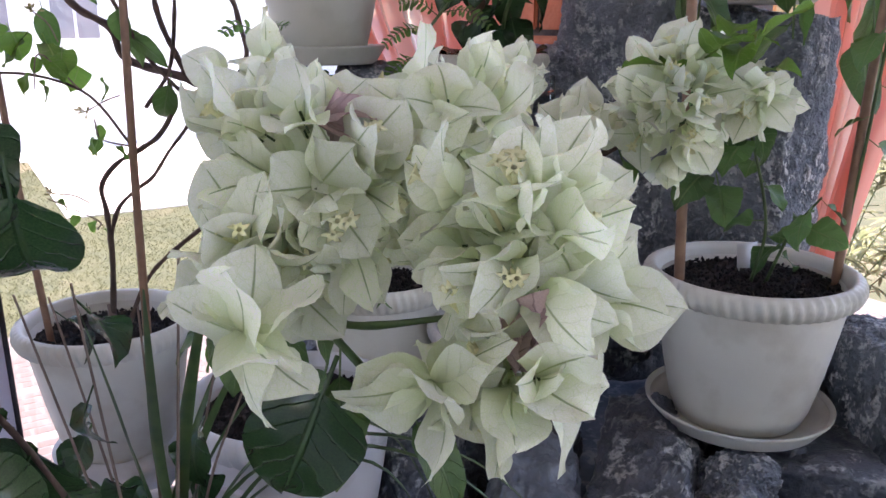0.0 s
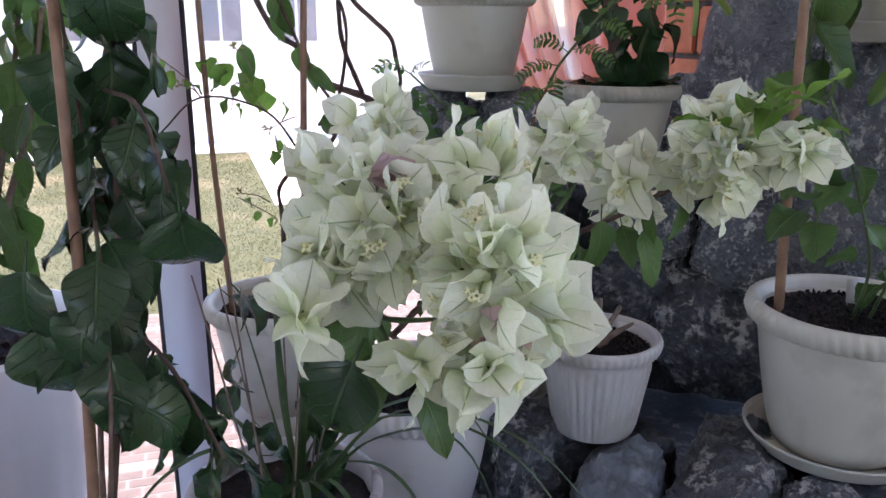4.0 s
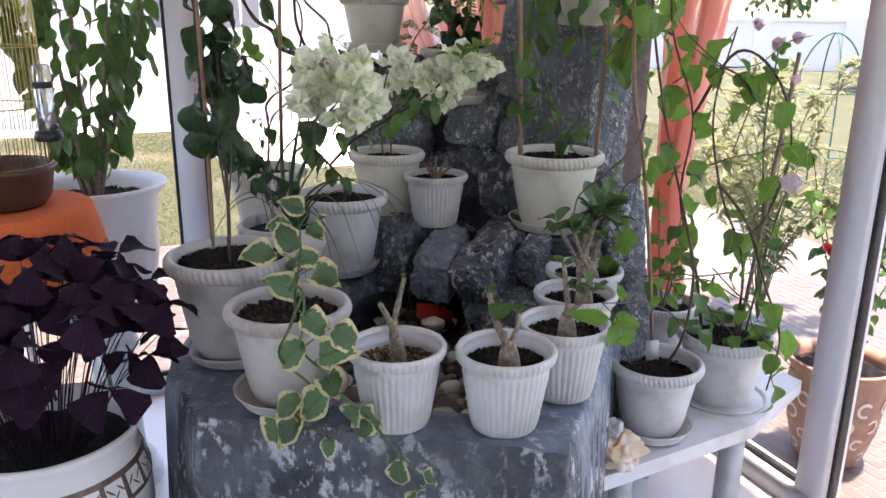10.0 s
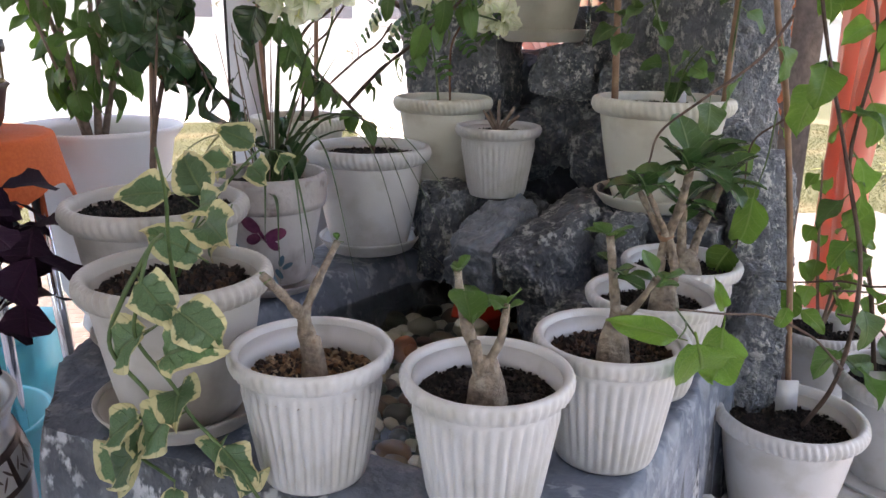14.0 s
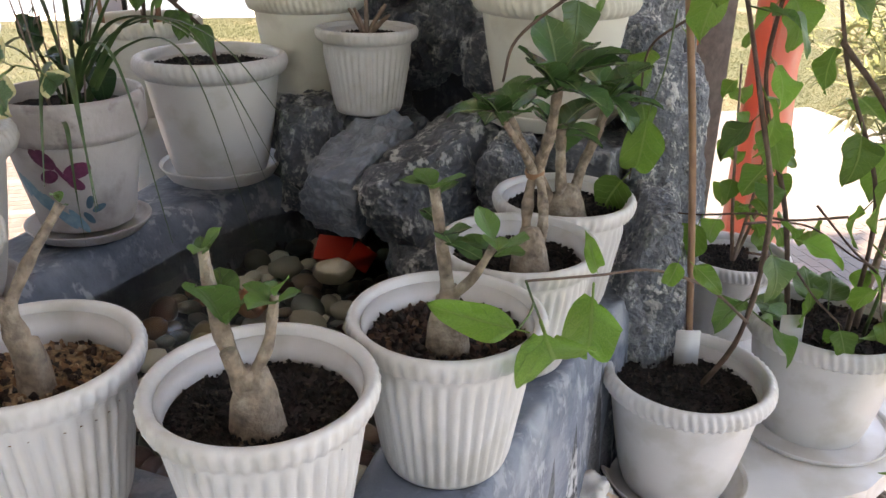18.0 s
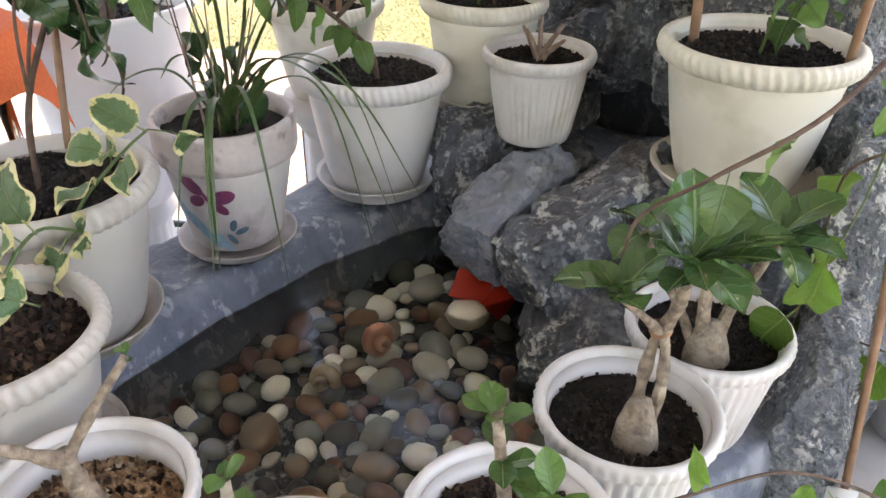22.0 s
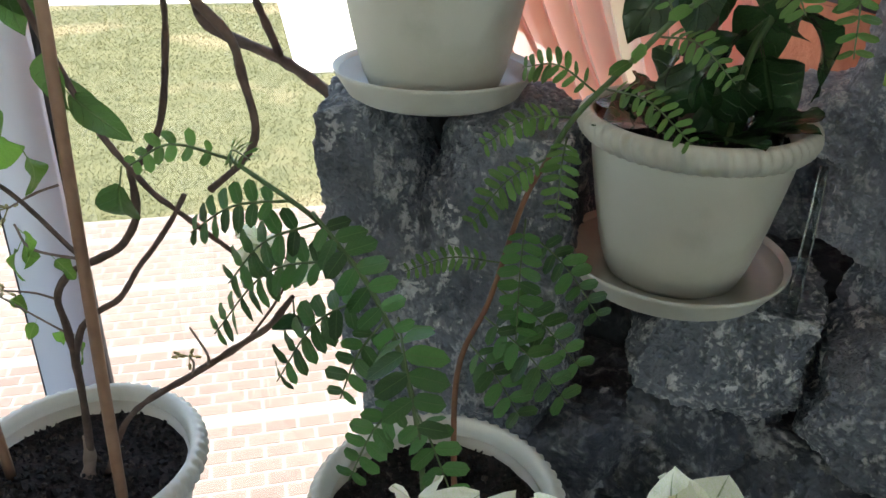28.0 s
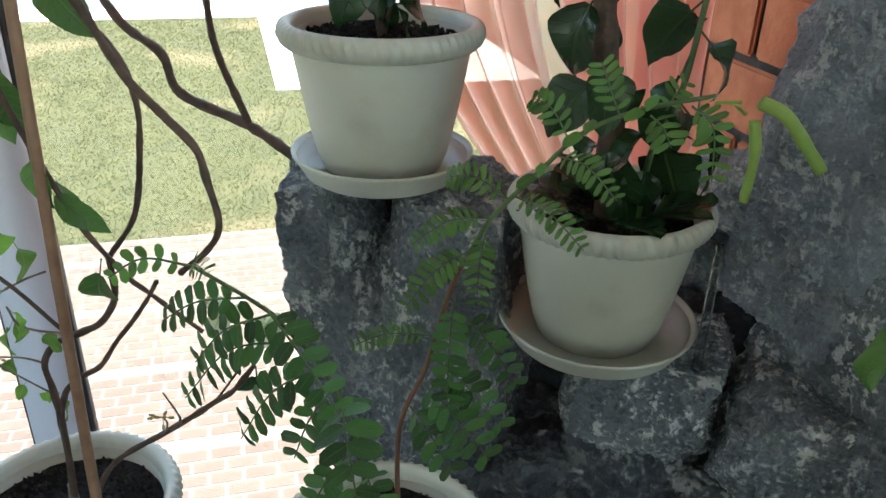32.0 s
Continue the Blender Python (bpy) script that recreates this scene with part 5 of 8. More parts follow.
for c, r, n, fd, sq in (((-0.040, 0.392, 1.388), 0.056, 40, 0, 1.0), ((0.022, 0.418, 1.408), 0.034, 11, 0, 1.0), ((-0.066, 0.365, 1.350), 0.030, 12, 0, 1.0), ((-0.060, 0.296, 1.342), 0.014, 3, 0, 0.8),
                        ((0.052, 0.345, 1.366), 0.044, 26, 0, 1.0), ((0.080, 0.340, 1.342), 0.026, 10, 0, 0.9), ((0.014, 0.305, 1.316), 0.012, 3, 0, 0.8), ((0.050, 0.315, 1.316), 0.026, 10, 1, 0.9), ((-0.036, 0.362, 1.420), 0.008, 1, 1, 1.0),
                        ((-0.140, 0.690, 1.405), 0.044, 20, 0, 0.9), ((0.066, 0.655, 1.412), 0.032, 12, 0, 0.9), ((0.131, 0.665, 1.375), 0.028, 9, 0, 0.9), ((0.212, 0.668, 1.398), 0.054, 36, 0, 1.0), ((0.280, 0.660, 1.405), 0.022, 7, 0, 1.0), ((0.0, 0.845, 1.345), 0.020, 5, 0, 1.0), ((0.070, 0.835, 1.365), 0.026, 9, 0, 0.9), ((0.120, 0.912, 1.298), 0.036, 14, 0, 0.8)):
    bract_cluster(boug, rnd, c, r, n, faded=fd, squash=sq)
leaf(boug, SET_DARK, rnd, V(-0.028, 0.325, 1.320), V(-0.35, -0.25, -0.9), (0.1, -0.95, 0.15), 0.062, "leaf", 1.15)
leaves_along(boug, rnd, trunk, 22, SET_MID, 0.056, 0.0, 0.8, 0.30, face=0.4, width=0.8)
leaves_along(boug, rnd, branch, 14, SET_MID, 0.050, 0.0, 1.2, 0.1, face=0.5, width=0.7)
for p, d, s in (((-0.03, 0.345, 1.315), (0.02, -0.2, -0.6), 0.055), ((0.0, 0.34, 1.29), (0.5, -0.3, -0.7), 0.05), ((0.10, 0.68, 1.34), (0.1, -0.3, -1), 0.07), ((0.14, 0.68, 1.33), (0.3, -0.2, -1), 0.06), ((0.06, 0.70, 1.30), (-0.2, -0.3, -1), 0.075),
((0.02, 0.62, 1.34), (0.2, -0.4, -0.8), 0.05)):
    leaf(boug, SET_MID, rnd, V(*p), V(*d), (0.6, -0.8, 0.4), s, "leaf", 0.62)
for k in range(9):
    a = k * 2.4
    leaf(boug, SET_LIGHT, rnd, V(0.245, 0.660, 1.435) + V(rnd.uniform(-0.02, 0.03), rnd.uniform(-0.02, 0.02), rnd.uniform(-0.02, 0.02)), V(math.cos(a), math.sin(a), rnd.uniform(0.1, 1.2)), (0, 0, 1), rnd.uniform(0.045, 0.065), "leaf", 0.62)

# variegated vine trailing over the front
vari = plant("variegated_vine", 2, "trailing vine with cream edged green leaves")
up = [S[2] + V(0.02, -0.02, -0.01), (0.0, 0.07, 1.02), (0.02, 0.05, 1.09), (0.03, 0.03, 1.15)]
hang = [(0.0, 0.06, 1.04), (0.045, -0.01, 1.045), (0.055, -0.042, 1.00), (0.050, -0.045, 0.955), (0.095, -0.045, 0.91), (0.115, -0.045, 0.88), (0.165, -0.045, 0.839), (0.206, -0.045, 0.79), (0.255, -0.045, 0.738), (0.285, -0.045, 0.715)]
low = [(0.045, -0.01, 1.045), (0.03, -0.04, 0.995), (0.008, -0.042, 0.935), (0.065, -0.045, 0.882), (0.005, -0.045, 0.83), (0.09, -0.05, 0.795)]
for line, n in ((hang[5:], 5), (low[3:], 3)):
    leaves_along(vari, rnd, line, n, SET_VARI, 0.068, 0.0, 0.45, 0.12, face=0.55, width=1.0)


def sprig(ob, line, centres, size):
    """A stem with leaves whose middles lie at the given places."""
    stem(ob, line, 0.0026, 0.0016, STEM_GREEN)
    pts = spline(line, 8)
    for c in centres:
        c = V(*c)
        p = min(pts, key=lambda q: (q - c).length)
        d = (c - p).normalized() + V(0, -0.15, -0.25)
        run = d.normalized() * size * rnd.uniform(0.9, 1.15)
        leaf(ob, SET_VARI, rnd, c - run * 0.55, run, (0.1, -0.75, 0.7), run.length, "leaf", 1.0)
        part("petiole", tube([p, c - run * 0.5], 0.0011, 0.0009, 2, 5), STEM_GREEN, ob)


stem(vari, up, 0.003, 0.0018, STEM_GREEN)
stem(vari, low, 0.003, 0.0018, STEM_GREEN)
sprig(vari, hang, ((0.071, -0.045, 1.013), (0.035, -0.050, 0.951), (0.130, -0.045, 0.988), (0.101, -0.050, 0.955), (0.104, -0.050, 0.903), (0.030, -0.055, 0.853), (0.078, -0.055, 0.862), (0.029, -0.055, 0.809), (0.137, -0.050, 0.836)), 0.072)
sprig(vari, [S[2] + V(-0.03, 0.03, -0.01), (-0.03, 0.15, 1.02), (-0.045, 0.20, 1.045), (-0.05, 0.25, 1.02)], ((0.045, 0.092, 1.051), (-0.050, 0.180, 1.083), (-0.075, 0.212, 0.976), (-0.072, 0.259, 1.003), (-0.009, 0.140, 1.061), (-0.092, 0.144, 1.067), (-0.040, 0.14, 1.00)), 0.078)
vari2 = plant("variegated_vine", S[1] + V(0.10, -0.02, 0), "young vine with cream edged leaves beside dark climber")
off = V(*FOLLOW[1])
sprig(vari2, [S[1] + V(0.10, -0.02, 0.0), V(-0.11, 0.30, 1.03) - off, V(-0.085, 0.34, 1.075) - off, V(-0.075, 0.37, 1.095) - off], [V(*c) - off for c in ((-0.112, 0.305, 1.085), (-0.098, 0.350, 1.112), (-0.046, 0.312, 1.072), (-0.063, 0.414, 1.064), (-0.097, 0.280, 1.043), (-0.130, 0.340, 1.065))], 0.058)

# arching reed grass in the painted pot
reed = plant("reed_grass", 11, "tuft of long arching dark green grass blades")


def blade(ob, line, w, mat=L_MID):
    pts = spline(line, 8)
    verts, faces, uvs = [], [], []
    for k, p in enumerate(pts):
        t = (pts[min(k + 1, len(pts) - 1)] - pts[max(k - 1, 0)]).normalized()
        s = t.cross(Vector((0.3, 0.2, 1))).normalized()
        n = t.cross(s)
        q = w * (1 - 0.9 * (k / (len(pts) - 1)) ** 2)
        verts += [p - s * q, p + n * q * 0.5, p + s * q]
    for k in range(len(pts) - 1):
        faces += [(3 * k, 3 * k + 1, 3 * k + 4, 3 * k + 3), (3 * k + 1, 3 * k + 2, 3 * k + 5, 3 * k + 4)]
    part("blade", (verts, faces), mat, ob)


BLADE = material("grass_blade_green", (0.040, 0.082, 0.030), (0.065, 0.115, 0.038), 60, 0.4, 0.05, through_light=0.2)
b = S[11]
for tip, h in (((-0.022, 0.40, 0.905), 0.11), ((0.040, 0.463, 0.845), 0.13), ((0.076, 0.618, 0.786), 0.12), ((0.073, 0.691, 0.818), 0.15), ((0.166, 0.556, 0.925), 0.17), ((0.167, 0.596, 0.975), 0.17), ((0.02, 0.36, 0.93), 0.1), ((-0.36, 0.45, 0.99), 0.12), ((-0.40, 0.62, 1.02), 0.12), ((-0.10, 0.40, 0.93), 0.10)):
    t = V(*tip)
    s0 = b + V(rnd.uniform(-0.02, 0.03), rnd.uniform(-0.02, 0.02), 0)
    m1 = s0.lerp(t, 0.3)
    m2 = s0.lerp(t, 0.68)
    blade(reed, [s0, V(m1.x, m1.y, s0.z + h * 0.8), V(m2.x, m2.y, s0.z + h * 0.72), t], 0.0050, BLADE)
for mid_, end_, w_ in (((0.02, -0.03, 0.14), (0.05, -0.10, 0.31), 0.0085), ((0.035, -0.01, 0.15), (0.085, -0.06, 0.32), 0.0085), ((0.04, 0.02, 0.13), (0.12, -0.02, 0.28), 0.0050), ((0.05, 0.03, 0.12), (0.15, 0.02, 0.25), 0.0040), ((-0.02, 0.01, 0.13), (-0.03, -0.03, 0.27), 0.0050), ((0.03, 0.05, 0.14), (0.10, 0.10, 0.30), 0.0040)):
    s0 = b + V(rnd.uniform(-0.02, 0.03), rnd.uniform(-0.02, 0.02), 0)
    blade(reed, [s0, b + V(*mid_), b + V(*end_)], w_, BLADE)
blade(reed, [b + V(0.03, -0.06, 0.0), b + V(0.09, -0.105, 0.0), (-0.130, 0.482, 0.90), (-0.128, 0.480, 0.815)], 0.0042, BLADE)
for k in range(7):
    a = k * 0.9
    line = [b + V(0.03 * math.cos(a), 0.03 * math.sin(a), 0), b + V(0.05 * math.cos(a), 0.04 * math.sin(a), 0.10), b + V(0.09 * math.cos(a), 0.06 * math.sin(a), 0.20 + 0.02 * k)]
    stem(reed, line, 0.0016, 0.0010, WOOD_TWIG, "dry_stalk")
    if k % 2:
        leaves_along(reed, rnd, line, 4, SET_DARK, 0.055, 0.0, 0.9, 0.3, face=0.4)
# desert roses: swollen stems
def caudex(n, label, limbs, tips, bulb=0.020, high=0.035, shift=(0, 0, 0)):
    ob = plant("desert_rose", n, label, "desert rose", "desert roses")
    p = S[n]
    limbs = [tuple(V(*q) + V(*shift) for q in l[:-2]) + l[-2:] for l in limbs]
    tips = [(V(*q[0]) + V(*shift),) + q[1:] for q in tips]
    b0 = V(*limbs[0][0])
    prof = [(0.001, -0.012), (bulb * 0.95, -0.010), (bulb, 0.006), (bulb * 0.86, high * 0.55), (bulb * 0.52, high), (0.001, high + 0.004)]
    part("caudex", moved(lathe(prof, 28, lambda a, k: 1 + 0.07 * math.sin(a * 3 + k) + 0.04 * math.sin(a * 7)), pose(b0.x, b0.y, p.z)), CAUDEX, ob)
    for pts, r0, r1 in [(l[:-2], l[-2], l[-1]) for l in limbs]:
        part("limb", tube(list(pts), r0, r1, 9, 12, 0.30), CAUDEX, ob)
    for at, aimed, cnt, size, sets in tips:
        for k in range(cnt):
            a = k * 2.4 + rnd.uniform(-0.3, 0.3)
            d = V(math.cos(a), math.sin(a), rnd.uniform(-0.45, 1.3)) + V(*aimed)
            leaf(ob, sets, rnd, V(*at) + V(0, 0, rnd.uniform(-0.012, 0.006)), d, (0, 0, 1), size * rnd.uniform(0.6, 1.1), "leaf", 0.85)
    return ob


SET_YOUNG = leaf_set("leaf", spoon, L_MID, curl=0.5, fold=0.3)
caudex(3, "bare young desert rose with two cut grey limbs", [((0.198, 0.072, 0.86), (0.193, 0.070, 0.92), (0.188, 0.066, 0.975), 0.0118, 0.0085), ((0.188, 0.066, 0.965), (0.184, 0.035, 1.000), (0.182, 0.005, 1.030), 0.0064, 0.0052), ((0.188, 0.066, 0.965), (0.192, 0.095, 1.000), (0.195, 0.135, 1.036), 0.0058, 0.0042)],
       [((0.195, 0.135, 1.036), (0, 0, 0.6), 3, 0.012, SET_YOUNG), ((0.182, 0.005, 1.030), (0, 0, 0.6), 2, 0.010, SET_YOUNG)], 0.0150, 0.05)
caudex(4, "young desert rose with forked limbs and few leaves", [((0.404, 0.086, 0.85), (0.402, 0.082, 0.91), (0.399, 0.078, 0.948), 0.0135, 0.0090), ((0.399, 0.077, 0.940), (0.382, 0.082, 0.975), (0.370, 0.090, 1.005), (0.364, 0.095, 1.036), 0.0072, 0.0045), ((0.402, 0.079, 0.935), (0.415, 0.090, 0.965), (0.417, 0.098, 0.990), (0.418, 0.101, 1.004), 0.0050, 0.0034), ((0.398, 0.076, 0.935), (0.394, 0.070, 0.968), 0.0070, 0.0062)],
       [((0.364, 0.095, 1.036), (0, 0, 0.7), 4, 0.026, SET_YOUNG), ((0.418, 0.101, 1.004), (0, 0, 0.5), 5, 0.036, SET_YOUNG), ((0.384, 0.084, 0.985), (0.0, 0, 2.4), 3, 0.060, SET_YOUNG)], 0.0215, 0.052)
caudex(5, "young desert rose among bark chips with side limb", [((0.506, 0.250, 0.86), (0.508, 0.248, 0.92), (0.508, 0.247, 0.960), 0.0130, 0.0080), ((0.508, 0.247, 0.950), (0.500, 0.247, 1.005), (0.493, 0.248, 1.052), 0.0066, 0.0042), ((0.509, 0.247, 0.948), (0.532, 0.242, 0.975), (0.551, 0.236, 1.010), 0.0056, 0.0038)],
       [((0.493, 0.248, 1.052), (0, 0, 0.8), 5, 0.030, SET_YOUNG), ((0.551, 0.236, 1.010), (0.3, 0, 0.4), 5, 0.036, SET_YOUNG), ((0.500, 0.247, 1.01), (0.6, -0.3, 0.0), 4, 0.045, SET_GLOSSY)], 0.0200, 0.055)
rose6 = caudex(6, "desert rose with braided stem and glossy dark leaves", [((0.539, 0.445, 0.85), (0.530, 0.462, 0.925), (0.525, 0.490, 0.970), (0.529, 0.500, 0.992), 0.0066, 0.0054), ((0.541, 0.445, 0.85), (0.548, 0.465, 0.935), (0.540, 0.488, 0.975), (0.530, 0.500, 0.994), 0.0066, 0.0054), ((0.529, 0.501, 0.99), (0.545, 0.485, 1.04), (0.557, 0.456, 1.104), 0.0075, 0.0058), ((0.529, 0.499, 0.99), (0.520, 0.460, 1.03), (0.508, 0.418, 1.072), 0.0050, 0.0040)],
       [((0.557, 0.454, 1.106), (0, 0, 0.15), 12, 0.078, SET_GLOSSY), ((0.508, 0.416, 1.074), (-0.3, 0, 0.4), 6, 0.060, SET_GLOSSY)], 0.022, 0.052)
part("stem_tie", moved(lathe([(0.0108, -0.004), (0.0118, 0.0), (0.0108, 0.004)], 20), pose(0.528, 0.500, 0.993, 20, 0, 0)), BAMBOO, rose6, "pale grafting tape")
rose7 = caudex(7, "desert rose with three stems and dark glossy rosettes", [((0.554, 0.620, 0.86), (0.545, 0.612, 0.95), (0.541, 0.607, 1.02), 0.0080, 0.0062), ((0.556, 0.620, 0.86), (0.562, 0.645, 0.945), (0.575, 0.657, 0.99), (0.592, 0.65, 1.05), 0.0076, 0.006), ((0.553, 0.62, 0.86), (0.530, 0.612, 0.93), (0.50, 0.60, 0.99), (0.472, 0.59, 1.045), 0.0058, 0.0045)],
               [((0.541, 0.607, 1.02), (0, 0, 0.2), 7, 0.075, SET_GLOSSY), ((0.592, 0.65, 1.05), (0.2, 0, 0.1), 10, 0.080, SET_GLOSSY), ((0.472, 0.59, 1.045), (-0.2, -0.1, 0.1), 5, 0.06, SET_GLOSSY)], 0.025, 0.048)

# small bare succulent
small = plant("bare_succulent", 15, "small leafless plant with pale branching stems")
b = S[15]
for dx, dy, h in ((0.0, 0, 0.075), (0.05, -0.01, 0.045), (-0.04, 0.01, 0.05), (0.03, 0.02, 0.06), (-0.015, -0.02, 0.055)):
    stem(small, [b + V(0, 0, -0.01), b + V(dx * 0.35, dy * 0.35, h * 0.4), b + V(dx, dy, h)], 0.0075, 0.0028, WOOD_TWIG, knots=0.4)

# vine on a cane, over the marble table
vine = plant("climbing_vine", 8, "vine with heart shaped green leaves on a cane", "climbing vine")
cane = [(0.737, 0.725, 0.62), (0.700, 0.720, 0.95), (0.664, 0.700, 1.19), (0.630, 0.680, 1.36), (0.60, 0.66, 1.72)]
stem(vine, cane, 0.0052, 0.0045, BAMBOO, "cane")
climb = [(0.745, 0.655, 0.64), (0.790, 0.632, 0.76), (0.798, 0.622, 0.93), (0.760, 0.622, 1.086), (0.70, 0.63, 1.30), (0.65, 0.62, 1.55), (0.64, 0.60, 1.70)]
stem(vine, climb, 0.0038, 0.0024, WOOD_DARK, knots=0.3)
leaves_along(vine, rnd, climb[:5], 7, SET_VINE, 0.074, 0.0, 0.9, 0.2, face=0.5, width=0.75)
leaves_along(vine, rnd, climb[3:], 9, SET_LIGHT, 0.084, 0.0, 0.9, 0.0, face=0.5, width=0.75)
low = [(0.796, 0.625, 0.78), (0.74, 0.56, 0.85), (0.675, 0.491, 0.895), (0.622, 0.39, 0.925), (0.573, 0.27, 0.965)]
stem(vine, low, 0.0022, 0.0013, WOOD_DARK, "branch")
for root, tip, wide in (((0.604, 0.204, 0.955), (0.632, 0.230, 0.858), 0.92), ((0.625, 0.345, 0.925), (0.627, 0.368, 0.805), 0.66), ((0.586, 0.186, 0.962), (0.512, 0.155, 0.985), 0.46), ((0.716, 0.452, 0.925), (0.752, 0.432, 0.905), 0.62), ((0.700, 0.455, 0.925), (0.690, 0.440, 0.885), 0.62), ((0.622, 0.39, 0.93), (0.612, 0.375, 0.972), 0.5), ((0.637, 0.662, 1.030), (0.629, 0.655, 0.900), 0.55)):
    at_root, run = V(*root), V(*tip) - V(*root)
    leaf(vine, SET_SOFT, rnd, at_root - run * 0.12, run, (0.15, -0.85, 0.4), run.length, "leaf", wide)
stem(vine, [(0.573, 0.27, 0.965), (0.588, 0.235, 0.963), (0.604, 0.204, 0.957)], 0.0012, 0.001, STEM_GREEN, "petiole")
stem(vine, [(0.588, 0.235, 0.963), (0.590, 0.21, 0.965), (0.586, 0.186, 0.962)], 0.0011, 0.0009, STEM_GREEN, "petiole")
stem(vine, [(0.655, 0.695, 1.16), (0.650, 0.68, 1.09), (0.638, 0.663, 1.035)], 0.0013, 0.001, STEM_GREEN, "petiole")
arch = [(0.66, 0.64, 1.30), (0.625, 0.50, 1.245), (0.565, 0.44, 1.195), (0.517, 0.425, 1.152), (0.506, 0.42, 1.11)]
stem(vine, arch, 0.0025, 0.0015, WOOD_DARK, "branch")
leaves_along(vine, rnd, arch[:3], 3, SET_VINE, 0.06, 0.0, 1.0, 0.0, face=0.4)

vine2 = plant("climbing_vine", 10, "tangled dark stemmed vine with backlit green leaves", "climbing vine")
l1 = [S[10] + V(-0.06, 0, 0), (0.84, 0.85, 0.86), (0.78, 0.85, 1.06), (0.79, 0.84, 1.28), (0.72, 0.80, 1.48), (0.70, 0.78, 1.65)]
l2 = [(0.79, 0.84, 1.28), (0.88, 0.84, 1.44), (0.98, 0.83, 1.38), (1.03, 0.82, 1.22), (1.0, 0.82, 1.05), (0.96, 0.82, 0.98)]
l3 = [S[10] + V(0.02, -0.03, 0), (0.95, 0.82, 0.90), (0.87, 0.80, 1.10), (0.83, 0.78, 1.30), (0.86, 0.76, 1.50)]
l4 = [(0.72, 0.80, 1.48), (0.63, 0.78, 1.50), (0.56, 0.76, 1.42)]
l5 = [(0.86, 0.80, 1.12), (0.94, 0.78, 1.02), (1.00, 0.76, 0.86), (1.04, 0.72, 0.74), (1.02, 0.70, 0.60)]
for line, n, sets in ((l1, 12, SET_LIGHT), (l2, 7, SET_LIGHT), (l3, 10, SET_LIGHT), (l4, 6, SET_LIGHT), (l5, 6, SET_LIGHT)):
    stem(vine2, line, 0.0042, 0.0020, WOOD_DARK, knots=0.3)
    leaves_along(vine2, rnd, line, n, sets, 0.086, 0.0, 1.0, 0.15, face=0.3, width=0.72)
for k in range(6):
    a = rnd.uniform(0, 6.28)
    p = S[10] + V(0.06 * math.cos(a), 0.06 * math.sin(a), 0.01)
    leaf(vine2, SET_VINE, rnd, p, (math.cos(a), math.sin(a), rnd.uniform(0.5, 1.2)), (0, -0.3, 1), 0.06)

for k in range(9):
    p = V(rnd.uniform(0.66, 0.98), rnd.uniform(0.66, 0.88), rnd.uniform(0.80, 1.45))
    line = [p]
    d = V(rnd.uniform(-1, 1), rnd.uniform(-0.4, 0.4), rnd.uniform(-0.3, 1)).normalized()
    for q in range(5):
        d = (d + V(rnd.uniform(-0.7, 0.7), rnd.uniform(-0.3, 0.3), rnd.uniform(-0.75, 0.5))).normalized()
        p = p + d * rnd.uniform(0.05, 0.09)
        line.append(V(min(max(p.x, 0.62), 1.08), min(max(p.y, 0.60), 0.92), p.z))
    stem(vine2, line, 0.0021, 0.0011, WOOD_DARK, "tendril", 0.3)
    leaves_along(vine2, rnd, line, 5, SET_LIGHT, 0.052, 0.0, 0.8, 0.2, face=0.5)

# rose on a stake
rose = plant("rose_bush", S[10] + V(0.04, 0.03, 0), "rose with pale pink blooms tied to a stake", "rose")
stem(rose, [S[10] + V(0.04, 0.03, -0.02), (1.0, 0.88, 1.0), (1.03, 0.86, 1.44)], 0.006, 0.005, WOOD_TWIG, "stake")
stem(rose, [S[10] + V(0.05, 0.0, 0), (1.0, 0.80, 0.95), (1.02, 0.76, 1.12)], 0.003, 0.002, STEM_GREEN)
stem(rose, [(1.0, 0.88, 1.0), (0.98, 0.90, 1.25), (0.99, 0.90, 1.45)], 0.003, 0.002, STEM_GREEN)
for c, r, n in (((1.025, 0.752, 1.125), 0.042, 22), ((0.99, 0.90, 1.45), 0.034, 14), ((1.03, 0.89, 1.47), 0.030, 12), ((0.94, 0.92, 1.50), 0.028, 10), ((1.03, 0.86, 1.37), 0.024, 9)):
    for k in range(n):
        a = k * 2.4
        e = 0.2 + 1.1 * k / n
        d = V(math.cos(a) * math.sin(e), math.sin(a) * math.sin(e), math.cos(e) + 0.15)
        leaf(rose, SET_ROSE, rnd, V(*c) - V(0, 0, r * 0.4), d, V(-d.x, -d.y, 0.5), r * rnd.uniform(0.9, 1.25), "petal")
leaves_along(rose, rnd, [(0.97, 0.86, 0.8), (1.0, 0.80, 0.95), (1.02, 0.76, 1.10)], 12, SET_VINE, 0.04, 0.0, 0.6, 0.1)

# low plant by the glass
lowp = plant("woody_seedling", 9, "few woody stems with small leaves")
for dx, dy, h in ((0.03, 0, 0.3), (-0.04, 0.02, 0.38), (0.06, 0.03, 0.25)):
    line = [S[9], S[9] + V(dx * 0.5, dy, h * 0.4), S[9] + V(dx, dy * 2, h)]
    stem(lowp, line, 0.004, 0.002, WOOD_TWIG, knots=0.3)
    leaves_along(lowp, rnd, line, 8, SET_LIGHT, 0.05, 0.0, 0.8, 0.4, face=0.4)

